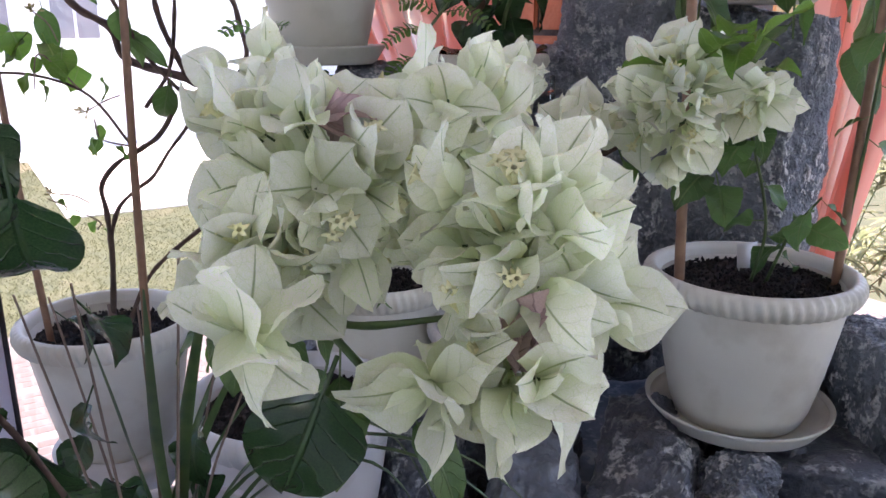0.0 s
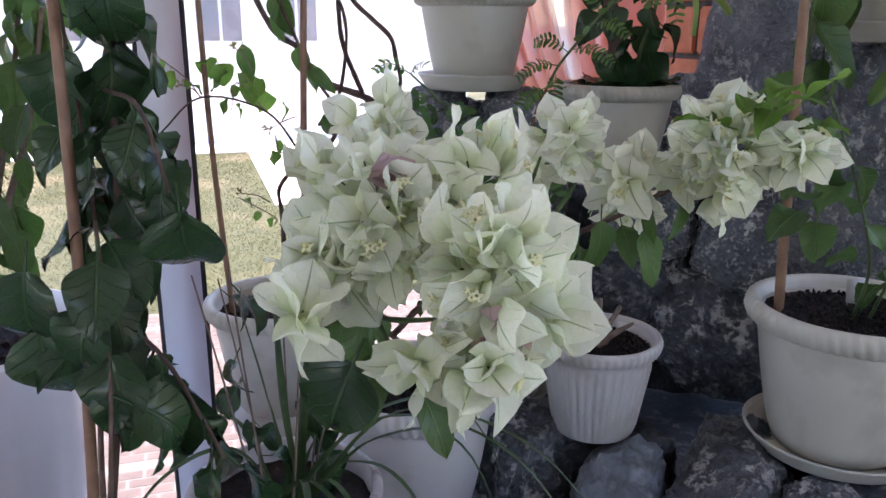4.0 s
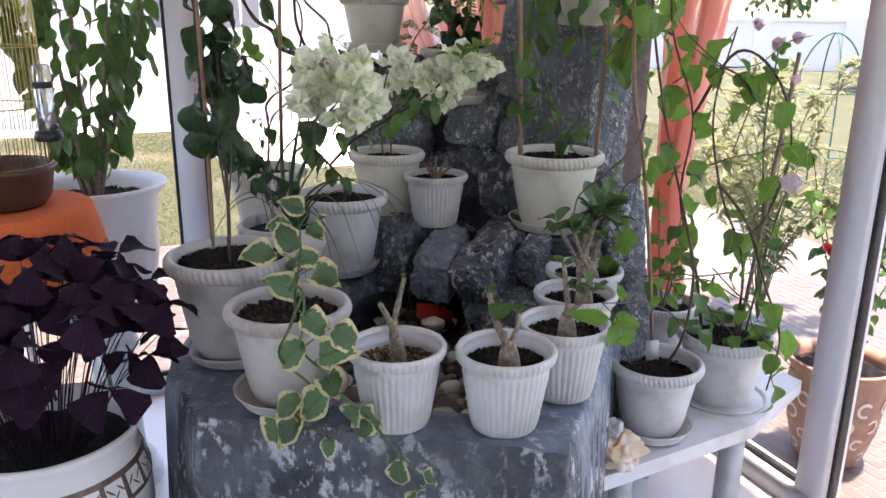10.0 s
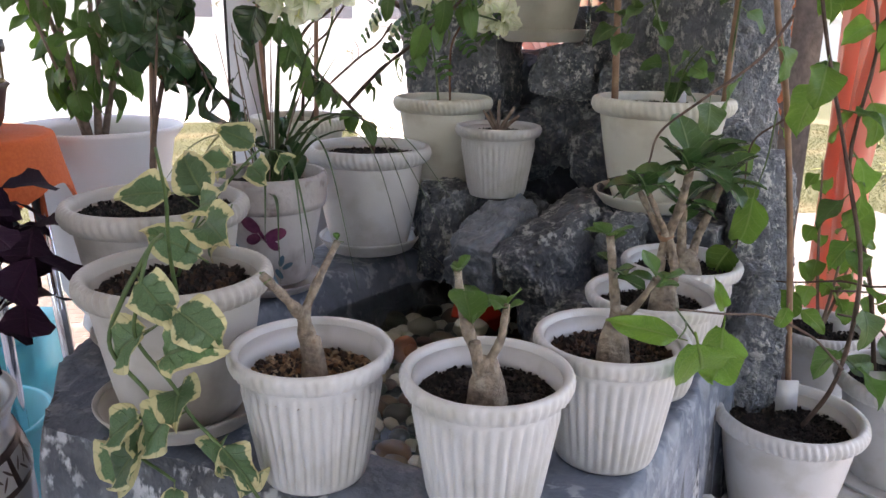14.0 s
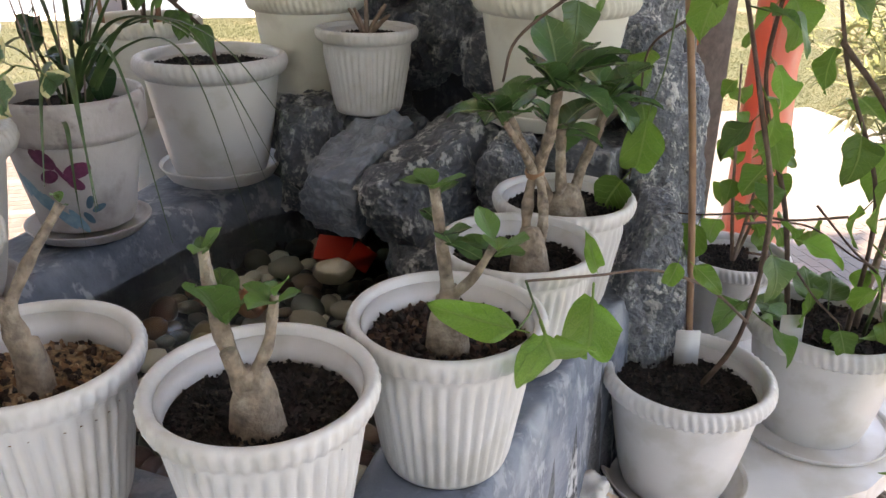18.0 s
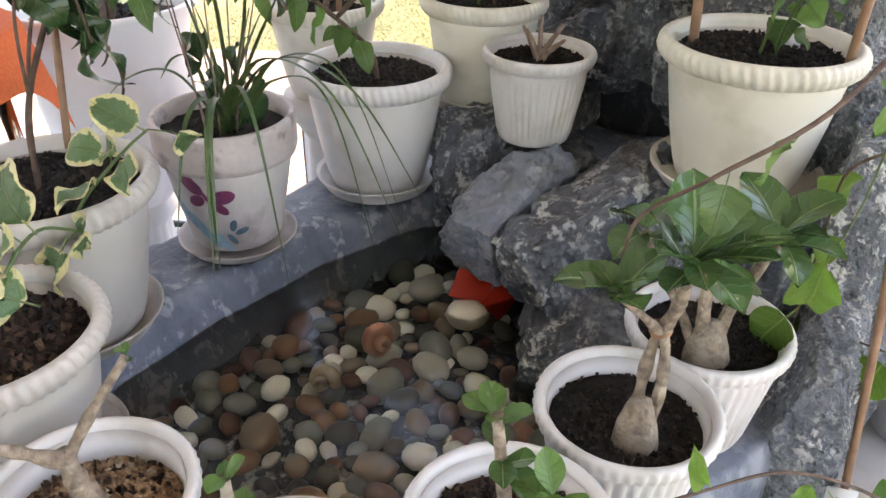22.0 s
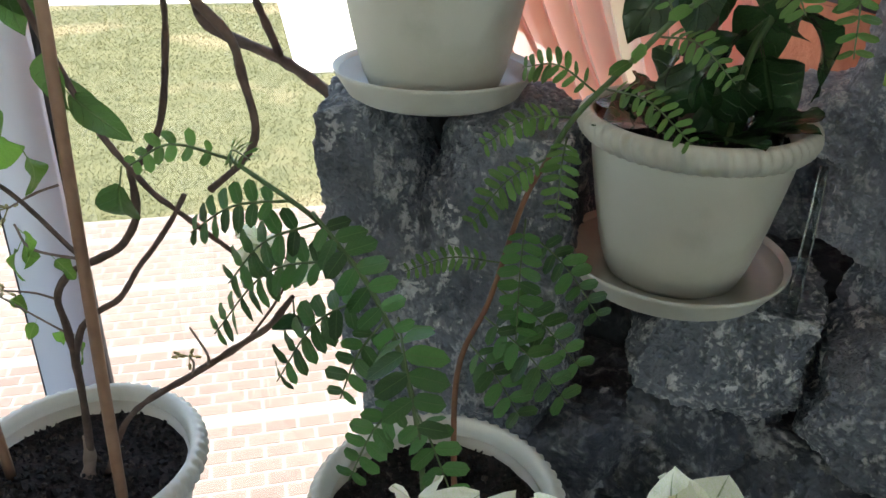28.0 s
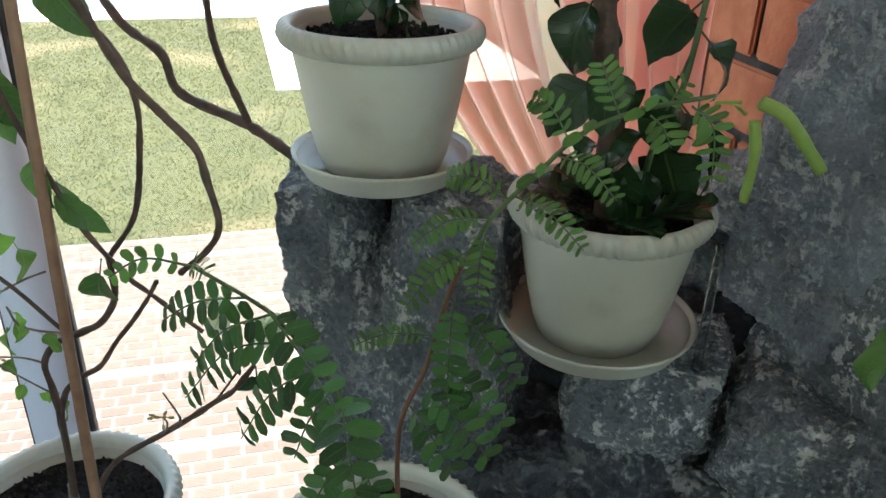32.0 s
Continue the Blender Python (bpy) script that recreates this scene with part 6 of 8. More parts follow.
# big rock pot: canes with lobed leaves
hib = plant("lobed_leaf_climber", 16, "young climber with lobed leaves between two canes")
stem(hib, [(0.336, 1.05, 1.08), (0.325, 1.05, 1.35), (0.312, 1.05, 1.74)], 0.0075, 0.0065, BAMBOO, "cane")
stem(hib, [(0.548, 1.05, 1.08), (0.556, 1.05, 1.36), (0.572, 1.05, 1.74)], 0.0065, 0.0055, BAMBOO, "cane")
for line, n in (([S[16], (0.44, 1.04, 1.20), (0.40, 1.02, 1.32), (0.36, 1.02, 1.42)], 8), ([S[16] + V(0.02, 0, 0), (0.47, 1.03, 1.19), (0.50, 1.02, 1.24)], 6), ([(0.55, 1.05, 1.15), (0.56, 1.04, 1.35), (0.56, 1.03, 1.55), (0.52, 1.02, 1.70)], 14)):
    stem(hib, line, 0.0025, 0.0015, STEM_GREEN)
    leaves_along(hib, rnd, line, n, SET_LOBED, 0.055, 0.0, 0.7, 0.25, face=0.35)

for root, tip in (((0.350, 1.02, 1.285), (0.318, 0.955, 1.318)), ((0.352, 1.02, 1.275), (0.300, 0.965, 1.262)), ((0.360, 1.02, 1.27), (0.352, 0.95, 1.232)), ((0.370, 1.02, 1.29), (0.362, 0.985, 1.352))):
    run = V(*tip) - V(*root)
    leaf(hib, SET_LOBED, rnd, V(*root), run, (0.0, -0.4, 0.9), run.length * 0.85, "leaf", 0.85)

# trailing plant on the tall rock
trail = plant("trailing_plant", 19, "trailing plant with long yellow green leaves")
for dx, dy in ((-0.10, -0.06), (-0.02, -0.12), (0.08, -0.10), (0.12, -0.04), (-0.13, -0.10)):
    line = [S[19], S[19] + V(dx * 0.6, dy * 0.8, 0.06), S[19] + V(dx * 1.1, dy * 1.3, -0.05), S[19] + V(dx * 1.25, dy * 1.6, -0.20)]
    stem(trail, line, 0.0025, 0.0015, STEM_GREEN)
    leaves_along(trail, rnd, line, 7, SET_LANCE, 0.10, 0.0, 1.3, 0.3, face=0.3)

# cream pot by the glass: canes and twisting stems
twist = plant("twisting_climber", 13, "climber with dark twisting bare stems and few leaves")
stem(twist, [(-0.425, 1.09, 0.98), (-0.42, 1.10, 1.3), (-0.405, 1.11, 1.74)], 0.0062, 0.0052, BAMBOO, "cane")
stem(twist, [(-0.56, 1.08, 0.98), (-0.585, 1.09, 1.3), (-0.60, 1.10, 1.74)], 0.0055, 0.0048, BAMBOO, "cane")
off = V(*FOLLOW[13])
hook = [(-0.45, 1.14, 1.70), (-0.378, 1.14, 1.619), (-0.34, 1.14, 1.558), (-0.302, 1.14, 1.523), (-0.273, 1.14, 1.496), (-0.265, 1.14, 1.466), (-0.257, 1.14, 1.424), (-0.271, 1.14, 1.395), (-0.304, 1.135, 1.364)]
loop = [(-0.50, 1.19, 1.66), (-0.449, 1.19, 1.606), (-0.409, 1.19, 1.586), (-0.38, 1.19, 1.553), (-0.37, 1.19, 1.515), (-0.369, 1.185, 1.475), (-0.380, 1.175, 1.40), (-0.418, 1.17, 1.345)]
v1 = [(-0.47, 1.10, 1.60), (-0.396, 1.10, 1.442), (-0.345, 1.10, 1.378), (-0.314, 1.10, 1.357), (-0.261, 1.10, 1.326)]
v2 = [S[13] + V(0.0, 0.01, -0.01) + off, (-0.463, 1.10, 1.13), (-0.463, 1.10, 1.202), (-0.466, 1.10, 1.241), (-0.442, 1.10, 1.273), (-0.406, 1.10, 1.294), (-0.379, 1.10, 1.312), (-0.358, 1.10, 1.342), (-0.355, 1.10, 1.366), (-0.356, 1.10, 1.388)]
v4 = [(-0.463, 1.10, 1.16), (-0.446, 1.10, 1.208), (-0.419, 1.10, 1.235), (-0.391, 1.10, 1.256), (-0.365, 1.10, 1.292), (-0.344, 1.10, 1.317), (-0.320, 1.10, 1.349), (-0.305, 1.10, 1.373)]
tw = [S[13] + V(0.02, 0.01, 0.0) + off, (-0.41, 1.105, 1.11), (-0.327, 1.105, 1.182), (-0.294, 1.11, 1.208), (-0.272, 1.12, 1.225), (-0.248, 1.12, 1.246), (-0.222, 1.12, 1.282)]
v1, v2, v4, tw, hook, loop = ([V(*p) - off for p in line] for line in (v1, v2, v4, tw, hook, loop))
for line, r in ((v1, 0.0030), (v2, 0.0042), (v4, 0.0032), (tw, 0.0036), (hook, 0.0042), (loop, 0.0040)):
    stem(twist, line, r, r * 0.75, WOOD_DARK, knots=0.35, steps=8)
for root, tip, wide in (((-0.345, 1.08, 1.40), (-0.375, 1.075, 1.30), 0.75), ((-0.415, 1.10, 1.455), (-0.335, 1.09, 1.405), 0.62), ((-0.47, 1.10, 1.58), (-0.41, 1.09, 1.48), 0.8), ((-0.52, 1.10, 1.50), (-0.50, 1.09, 1.40), 0.7), ((-0.46, 1.18, 1.64), (-0.38, 1.17, 1.565), 0.85)):
    a, run = V(*root) - off, V(*tip) - V(*root)
    leaf(twist, SET_MID, rnd, a, run, (0.3, -0.85, 0.35), run.length * 0.66, "leaf", wide * 0.85)
stem(twist, [(-0.318, 1.12, 1.18), (-0.31, 1.11, 1.20), (-0.325, 1.11, 1.225)], 0.0015, 0.001, WOOD_TWIG, "twig")
leaves_along(twist, rnd, v1[:2], 4, SET_MID, 0.060, 0.0, 1.2, 0.0, face=0.35, width=0.75)
leaves_along(twist, rnd, [(-0.43, 1.10, 1.35), (-0.50, 1.09, 1.42), (-0.58, 1.08, 1.45)], 7, SET_LIGHT, 0.05, 0.0, 0.8, 0.2)
stem(twist, [(-0.42, 1.10, 1.28), (-0.47, 1.07, 1.36), (-0.58, 1.06, 1.38), (-0.66, 1.06, 1.32)], 0.0022, 0.0015, WOOD_DARK, "branch")

stem(twist, [S[13] + V(0.0, 0.0, -0.01), S[13] + V(0.004, 0.006, 0.02), S[13] + V(0.0, 0.012, 0.045)], 0.0095, 0.0060, WOOD_TWIG, "stem_base", 0.7)
DRY_TUFT = material("dry_flower_tuft", (0.30, 0.26, 0.10), (0.40, 0.36, 0.17), 60, 0.8, 0.3)
for root, tip in (((-0.338, 1.12, 1.162), (-0.330, 1.11, 1.192)), ((-0.58, 1.06, 1.38), (-0.61, 1.05, 1.40)), ((-0.50, 1.09, 1.42), (-0.52, 1.07, 1.46)), ((-0.43, 1.10, 1.35), (-0.47, 1.08, 1.33)), ((-0.513, 1.15, 1.19), (-0.55, 1.12, 1.21)), ((-0.66, 1.06, 1.32), (-0.68, 1.05, 1.30))):
    a, c = V(*root), V(*tip)
    stem(twist, [a, a.lerp(c, 0.5) + V(0.004, 0, 0.004), c], 0.0013, 0.0009, WOOD_TWIG, "twig", 0.3)
    for k in range(7):
        d = V(rnd.uniform(-1, 1), rnd.uniform(-1, 1), rnd.uniform(-0.3, 1)).normalized()
        q = c + d * rnd.uniform(0.006, 0.014)
        part("flower_tuft", join_geo(tube([c, q], 0.0006, 0.0006, 2, 4), tube([q - d * 0.002, q, q + d * 0.003], 0.0018, 0.0012, 2, 6)), DRY_TUFT, twist)
for k in range(4):
    a = V(*((-0.42, 1.10, 1.28), (-0.47, 1.07, 1.36), (-0.58, 1.06, 1.38), (-0.505, 1.15, 1.15))[k])
    line = [a, a + V(rnd.uniform(-0.05, 0.01), -0.02, rnd.uniform(0.01, 0.05)), a + V(rnd.uniform(-0.10, -0.03), -0.03, rnd.uniform(0.0, 0.09))]
    stem(twist, line, 0.0014, 0.0009, WOOD_TWIG, "twig", 0.3)
    leaves_along(twist, rnd, line, 4, SET_LIGHT, 0.030, 0.0, 0.8, 0.2, width=0.7)
leaf(twist, SET_DARK, rnd, V(-0.255, 1.175, 1.232), V(0.02, -0.1, -1), (0.2, -0.9, 0.2), 0.046, "leaf", 1.2)
bract_cluster(twist, rnd, V(-0.319, 1.216, 1.260), 0.014, 3, 0.030)
bract_cluster(twist, rnd, V(-0.262, 1.216, 1.257), 0.010, 2, 0.028)
stem(twist, [tw[4], (-0.268, 1.17, 1.235), (-0.275, 1.21, 1.250), (-0.315, 1.215, 1.255)], 0.0015, 0.0010, WOOD_DARK, "twig", 0.3)

# bare forked vine behind the pair of upright blocks
bare = thing("bare_vine", (-0.22, 1.62, 0), "thick bare brown forked vine rising behind rocks", "vine")
stem(bare, [(-0.22, 1.62, -0.01), (-0.21, 1.61, 0.6), (-0.22, 1.59, 1.15), (-0.30, 1.58, 1.262), (-0.392, 1.58, 1.311), (-0.484, 1.58, 1.361), (-0.599, 1.58, 1.399), (-0.625, 1.58, 1.458), (-0.693, 1.58, 1.503), (-0.74, 1.57, 1.60), (-0.76, 1.56, 1.75)], 0.0105, 0.0062, WOOD_DARK, knots=0.3, steps=8)
stem(bare, [(-0.484, 1.58, 1.361), (-0.490, 1.58, 1.380), (-0.526, 1.58, 1.467), (-0.536, 1.58, 1.543), (-0.533, 1.57, 1.72)], 0.0068, 0.0050, WOOD_DARK, "branch", 0.3, 8)

# feather-leaved shrub
fern = plant("feather_leaved_shrub", 14, "young shrub with feathery pinnate leaves")


def frond(ob, line, pairs, size, start=0.2, width=1.0, mat=STEM_GREEN, thick=0.0018, meshes=SET_FERN):
    pts = spline(line, 8)
    part("rachis", tube(line, thick, thick * 0.5, 6, 6), mat, ob)
    long_ = sum((pts[k + 1] - pts[k]).length for k in range(len(pts) - 1)) * (1 - start)
    pairs = max(4, min(pairs, round(long_ / (size * width * 0.92))))
    for k in range(pairs):
        f = start + (1 - start) * (k + 0.5) / pairs
        q = f * (len(pts) - 1)
        i = min(int(q), len(pts) - 2)
        p = pts[i].lerp(pts[i + 1], q - i)
        t = (pts[i + 1] - pts[i]).normalized()
        s = t.cross(V(0.05, -0.75, 0.65)).normalized()
        n = s.cross(t)
        taper = 1 - 0.45 * abs(2 * f - 1.05) ** 2
        for sign in (-1, 1):
            d = s * sign + t * rnd.uniform(0.2, 0.5) + n * rnd.uniform(-0.35, 0.20)
            face_ = (n if n.z > 0 else -n) + t * rnd.uniform(-0.25, 0.25) + s * rnd.uniform(-0.2, 0.2)
            leaf(ob, meshes, rnd, p, d, face_, size * taper * rnd.uniform(0.88, 1.08), "leaflet", width * (1.12 if meshes is SET_MATURE else 0.95))


off = Vector(FOLLOW[14])
SHOOT_RED = material("reddish_young_shoot", (0.13, 0.050, 0.028), (0.17, 0.075, 0.035), 60, 0.5, 0.2)
fa = [S[14] + V(-0.01, 0, -0.01)] + [V(*p) - off for p in ((-0.105, 1.108, 1.21), (-0.134, 1.102, 1.306), (-0.151, 1.064, 1.375), (-0.164, 1.051, 1.401), (-0.204, 1.022, 1.446))]
stem(fern, fa, 0.0030, 0.0016, STEM_GREEN)
# mature fronds hanging from the leaning stem
for root, tip, pairs, size, rise in (((-0.172, 1.045, 1.412), (-0.257, 1.040, 1.374), 7, 0.019, 0.012), ((-0.160, 1.055, 1.392), (-0.234, 1.047, 1.332), 8, 0.022, 0.014), ((-0.147, 1.075, 1.355), (-0.291, 1.098, 1.241), 11, 0.025, 0.030), ((-0.138, 1.095, 1.315), (-0.235, 1.104, 1.199), 9, 0.026, 0.022),
                                     ((-0.158, 1.046, 1.405), (-0.085, 1.025, 1.330), 10, 0.024, 0.016), ((-0.107, 1.079, 1.310), (-0.056, 0.990, 1.277), 9, 0.029, 0.022), ((-0.128, 1.100, 1.290), (-0.150, 1.060, 1.235), 6, 0.021, 0.010), ((-0.100, 1.105, 1.200), (-0.050, 1.055, 1.165), 7, 0.024, 0.018), ((-0.110, 1.105, 1.215), (-0.140, 1.050, 1.160), 6, 0.022, 0.015)):
    a, c = V(*root) - off, V(*tip) - off
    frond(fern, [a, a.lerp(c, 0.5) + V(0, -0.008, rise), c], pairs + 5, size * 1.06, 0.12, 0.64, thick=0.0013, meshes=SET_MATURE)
frond(fern, [V(-0.204, 1.022, 1.446) - off, V(-0.228, 0.995, 1.462) - off, V(-0.246, 0.975, 1.452) - off], 7, 0.013, 0.1, 0.8, thick=0.0012)
frond(fern, [V(-0.204, 1.022, 1.446) - off, V(-0.190, 1.005, 1.460) - off, V(-0.168, 0.990, 1.462) - off], 7, 0.012, 0.2, 0.35, thick=0.0009)
# young shoot arching the other way, red below and green above
fb = [S[14] + V(0.01, 0.02, -0.01)] + [V(*p) - off for p in ((-0.076, 1.14, 1.222), (-0.057, 1.165, 1.289), (-0.037, 1.175, 1.377), (-0.018, 1.175, 1.423))]
fb2 = [fb[-1]] + [V(*p) - off for p in ((-0.001, 1.175, 1.457), (0.034, 1.175, 1.501), (0.069, 1.175, 1.542), (0.114, 1.175, 1.567), (0.165, 1.172, 1.584))]
stem(fern, fb, 0.0028, 0.0021, SHOOT_RED)
stem(fern, fb2, 0.0024, 0.0018, STEM_GREEN)
for root, tip, pairs, size in (((-0.033, 1.174, 1.366), (-0.024, 1.130, 1.266), 12, 0.021), ((-0.024, 1.175, 1.350), (0.039, 1.150, 1.299), 9, 0.020), ((-0.050, 1.168, 1.300), (0.030, 1.140, 1.255), 9, 0.023), ((-0.052, 1.170, 1.324), (-0.121, 1.130, 1.322), 11, 0.013), ((-0.020, 1.175, 1.420), (-0.070, 1.140, 1.369), 10, 0.017),
                               ((-0.005, 1.175, 1.455), (-0.064, 1.140, 1.435), 10, 0.015), ((0.011, 1.175, 1.476), (-0.044, 1.170, 1.490), 9, 0.016), ((0.018, 1.172, 1.480), (0.085, 1.130, 1.460), 11, 0.014), ((0.060, 1.175, 1.533), (0.026, 1.170, 1.568), 9, 0.016), ((-0.006, 1.172, 1.440), (-0.003, 1.140, 1.385), 9, 0.016),
                               ((-0.060, 1.160, 1.275), (0.026, 1.105, 1.245), 9, 0.024), ((0.050, 1.175, 1.520), (0.105, 1.145, 1.500), 10, 0.015), ((-0.068, 1.150, 1.250), (-0.010, 1.110, 1.215), 8, 0.024)):
    a, c = V(*root) - off, V(*tip) - off
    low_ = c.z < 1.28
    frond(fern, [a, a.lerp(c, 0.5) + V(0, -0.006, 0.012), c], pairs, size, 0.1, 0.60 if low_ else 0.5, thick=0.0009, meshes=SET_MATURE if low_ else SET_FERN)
for k in range(2, len(fb2) - 1):
    for sign in (-1, 1):
        leaf(fern, SET_FERN, rnd, fb2[k], V(0.35 * sign, -0.5, 0.35 * sign + 0.2), (0, -0.8, 0.6), 0.022, "leaflet", 0.6)
for line, pairs, size in ((((0.149, 1.17, 1.575), (0.167, 1.165, 1.561), (0.173, 1.16, 1.520)), 11, 0.017), (((0.120, 1.17, 1.564), (0.131, 1.16, 1.558), (0.139, 1.155, 1.545)), 5, 0.018), (((0.097, 1.178, 1.557), (0.086, 1.18, 1.580), (0.077, 1.18, 1.600)), 7, 0.016), (((0.131, 1.178, 1.567), (0.136, 1.18, 1.580), (0.143, 1.18, 1.592)), 5, 0.013)):
    frond(fern, [V(*p) - off for p in line], pairs, size, 0.08, 0.5, thick=0.0010)
L_POD = material("pale_green_pod", (0.22, 0.34, 0.07), (0.28, 0.40, 0.10), 40, 0.5, 0.1, through_light=0.3)
for line, r in ((((0.165, 1.175, 1.578), (0.197, 1.175, 1.582), (0.216, 1.175, 1.574), (0.234, 1.175, 1.554), (0.250, 1.175, 1.534)), 0.0058), (((0.179, 1.175, 1.578), (0.196, 1.175, 1.567), (0.201, 1.175, 1.539), (0.200, 1.175, 1.502)), 0.0046)):
    line = [V(*p) - off for p in line]
    part("folded_leaf", tube([line[0], line[0].lerp(line[1], 0.6)], 0.0012, 0.0016, 3, 8), L_POD, fern)
    part("folded_leaf", tube(line[1:], r, r * 0.8, 8, 9, 0.25), L_POD, fern, "bright green folded young leaf")

# ficus in the beige pot
fic = plant("ficus", 18, "ficus with thick dark trunk and dark lobed leaves", "ficus")
ft = [S[18] + V(0, 0, -0.01), (0.068, 1.32, 1.463), (0.052, 1.32, 1.55), (0.04, 1.33, 1.66), (0.05, 1.33, 1.78)]
stem(fic, ft, 0.016, 0.010, WOOD_DARK, "trunk", 0.3)
f2 = [S[18] + V(0.03, 0.0, -0.01), (0.11, 1.31, 1.45), (0.13, 1.30, 1.52), (0.14, 1.30, 1.62)]
stem(fic, f2, 0.004, 0.003, STEM_GREEN, "branch")
leaves_along(fic, rnd, ft, 13, SET_DARK, 0.080, 0.0, 0.9, 0.15, face=0.35)
leaves_along(fic, rnd, f2, 10, SET_DARK, 0.075, 0.0, 0.9, 0.1, face=0.35)
for k in range(9):
    a = k * 0.75
    leaf(fic, SET_IVY, rnd, S[18] + V(0.03 * math.cos(a), 0.03 * math.sin(a), 0.005), (math.cos(a), math.sin(a), 0.5), (0, 0, 1), 0.065)

# plant on the rock pillar
top = plant("slender_shrub", 17, "slender shrub with narrow dark leaves")
for dx in (-0.04, 0.0, 0.05):
    line = [S[17], S[17] + V(dx * 0.5, 0, 0.1), S[17] + V(dx * 1.4, -0.02, 0.28)]
    stem(top, line, 0.004, 0.002, WOOD_DARK)
    leaves_along(top, rnd, line, 9, SET_DARK, 0.06, 0.0, 0.8, 0.2, face=0.4)

# urn shrub
shrub = plant("leafy_shrub", 20, "bushy shrub with broad pointed green leaves")
for k in range(7):
    a = k * 0.9 + 0.4
    line = [S[20] + V(0.015 * math.cos(a), 0.015 * math.sin(a), -0.01), S[20] + V(0.06 * math.cos(a), 0.06 * math.sin(a), 0.16), S[20] + V(0.15 * math.cos(a), 0.15 * math.sin(a), 0.40 + 0.06 * (k % 3)), S[20] + V(0.20 * math.cos(a), 0.20 * math.sin(a), 0.62 + 0.06 * (k % 3))]
    stem(shrub, line, 0.009, 0.003, WOOD_TWIG)
    leaves_along(shrub, rnd, line, 26, SET_LIGHT if k == 3 else SET_MID, 0.088, 0.0, 1.3, 0.32, face=0.4, width=0.72)

# these plants are laid out round an older place of their pots
for ob, key in ((p1, 1), (vari2, 1), (rose7, 7), (twist, 13), (fern, 14), (hib, 16), (fic, 18)):
    ob.location = Vector(ob.location) + Vector(FOLLOW[key])

# ---- pebbles and shells in the pond ----
PEBBLE = material("river_pebble", (0.20, 0.17, 0.14), (0.30, 0.27, 0.24), 30, 0.35, 0.1, 90)
nt = PEBBLE.node_tree
pr = nt.nodes.new("ShaderNodeValToRGB")
po = nt.nodes.new("ShaderNodeObjectInfo")
nt.links.new(po.outputs["Random"], pr.inputs["Fac"])
pr.color_ramp.interpolation = "CONSTANT"
for at_, c in ((0.0, (0.042, 0.044, 0.042)), (0.16, (0.11, 0.056, 0.048)), (0.30, (0.085, 0.095, 0.080)), (0.44, (0.20, 0.155, 0.125)), (0.56, (0.17, 0.185, 0.175)), (0.68, (0.40, 0.39, 0.36)), (0.78, (0.19, 0.105, 0.065)), (0.85, (0.68, 0.67, 0.63))):
    e = pr.color_ramp.elements.new(at_) if at_ > 0 else pr.color_ramp.elements[0]
    e.color = (*c, 1)
pr.color_ramp.elements[len(pr.color_ramp.elements) - 1].color = (0.68, 0.67, 0.63, 1)
pm = nt.nodes.new("ShaderNodeMix")
pm.data_type, pm.blend_type = "RGBA", "MULTIPLY"
pm.inputs["Factor"].default_value = 0.55
b_ = nt.nodes["Principled BSDF"]
src_ = b_.inputs["Base Color"].links[0].from_socket
gain = nt.nodes.new("ShaderNodeHueSaturation")
gain.inputs["Value"].default_value = 9.0
gain.inputs["Saturation"].default_value = 0.3
nt.links.new(src_, gain.inputs["Color"])
nt.links.new(pr.outputs["Color"], pm.inputs["A"])
nt.links.new(gain.outputs["Color"], pm.inputs["B"])
nt.links.new(pm.outputs["Result"], b_.inputs["Base Color"])


def pebble_mesh(seed):
    r = random.Random(seed)
    s = (1.0, r.uniform(0.62, 0.95), r.uniform(0.42, 0.65))
    bm = bmesh.new()
    bmesh.ops.create_icosphere(bm, subdivisions=2, radius=1)
    for v in bm.verts:
        k = 1 + 0.14 * noise.noise(v.co * 1.3 + Vector((seed * 5, 0, 0)))
        v.co = Vector((v.co.x * s[0] * k, v.co.y * s[1] * k, v.co.z * s[2] * k))
    bm.verts.index_update()
    geo = [v.co.copy() for v in bm.verts], [tuple(v.index for v in f.verts) for f in bm.faces]
    bm.free()
    return mesh_of("pebble", geo[0], geo[1], PEBBLE)


PEBBLES = [pebble_mesh(k) for k in range(8)]
bed = thing("pebble_bed", (0.15, 0.5, 0.6), "smooth mixed river pebbles on the pond floor", "pebbles")
r9 = random.Random(9)
placed = []
tries = 0
while len(placed) < 290 and tries < 9000:
    tries += 1
    x, y = r9.uniform(-0.16, 0.42), r9.uniform(0.16, 0.98)
    s = r9.uniform(0.014, 0.028) if r9.random() < 0.7 else r9.uniform(0.028, 0.040)
    if inside_by(INNER, x, y) < 0.03 or any((x - a) ** 2 + (y - b) ** 2 < (0.66 * (s + c)) ** 2 for a, b, c in placed):
        continue
    placed.append((x, y, s))
    ob = new("pebble", r9.choice(PEBBLES))
    ob.parent = bed
    ob.matrix_basis = Matrix.Translation(-origin(bed)) @ pose(x, y, 0.622 + s * 0.4, r9.uniform(-15, 15), r9.uniform(-15, 15), r9.uniform(0, 360)) @ Matrix.Diagonal((s, s, s, 1))

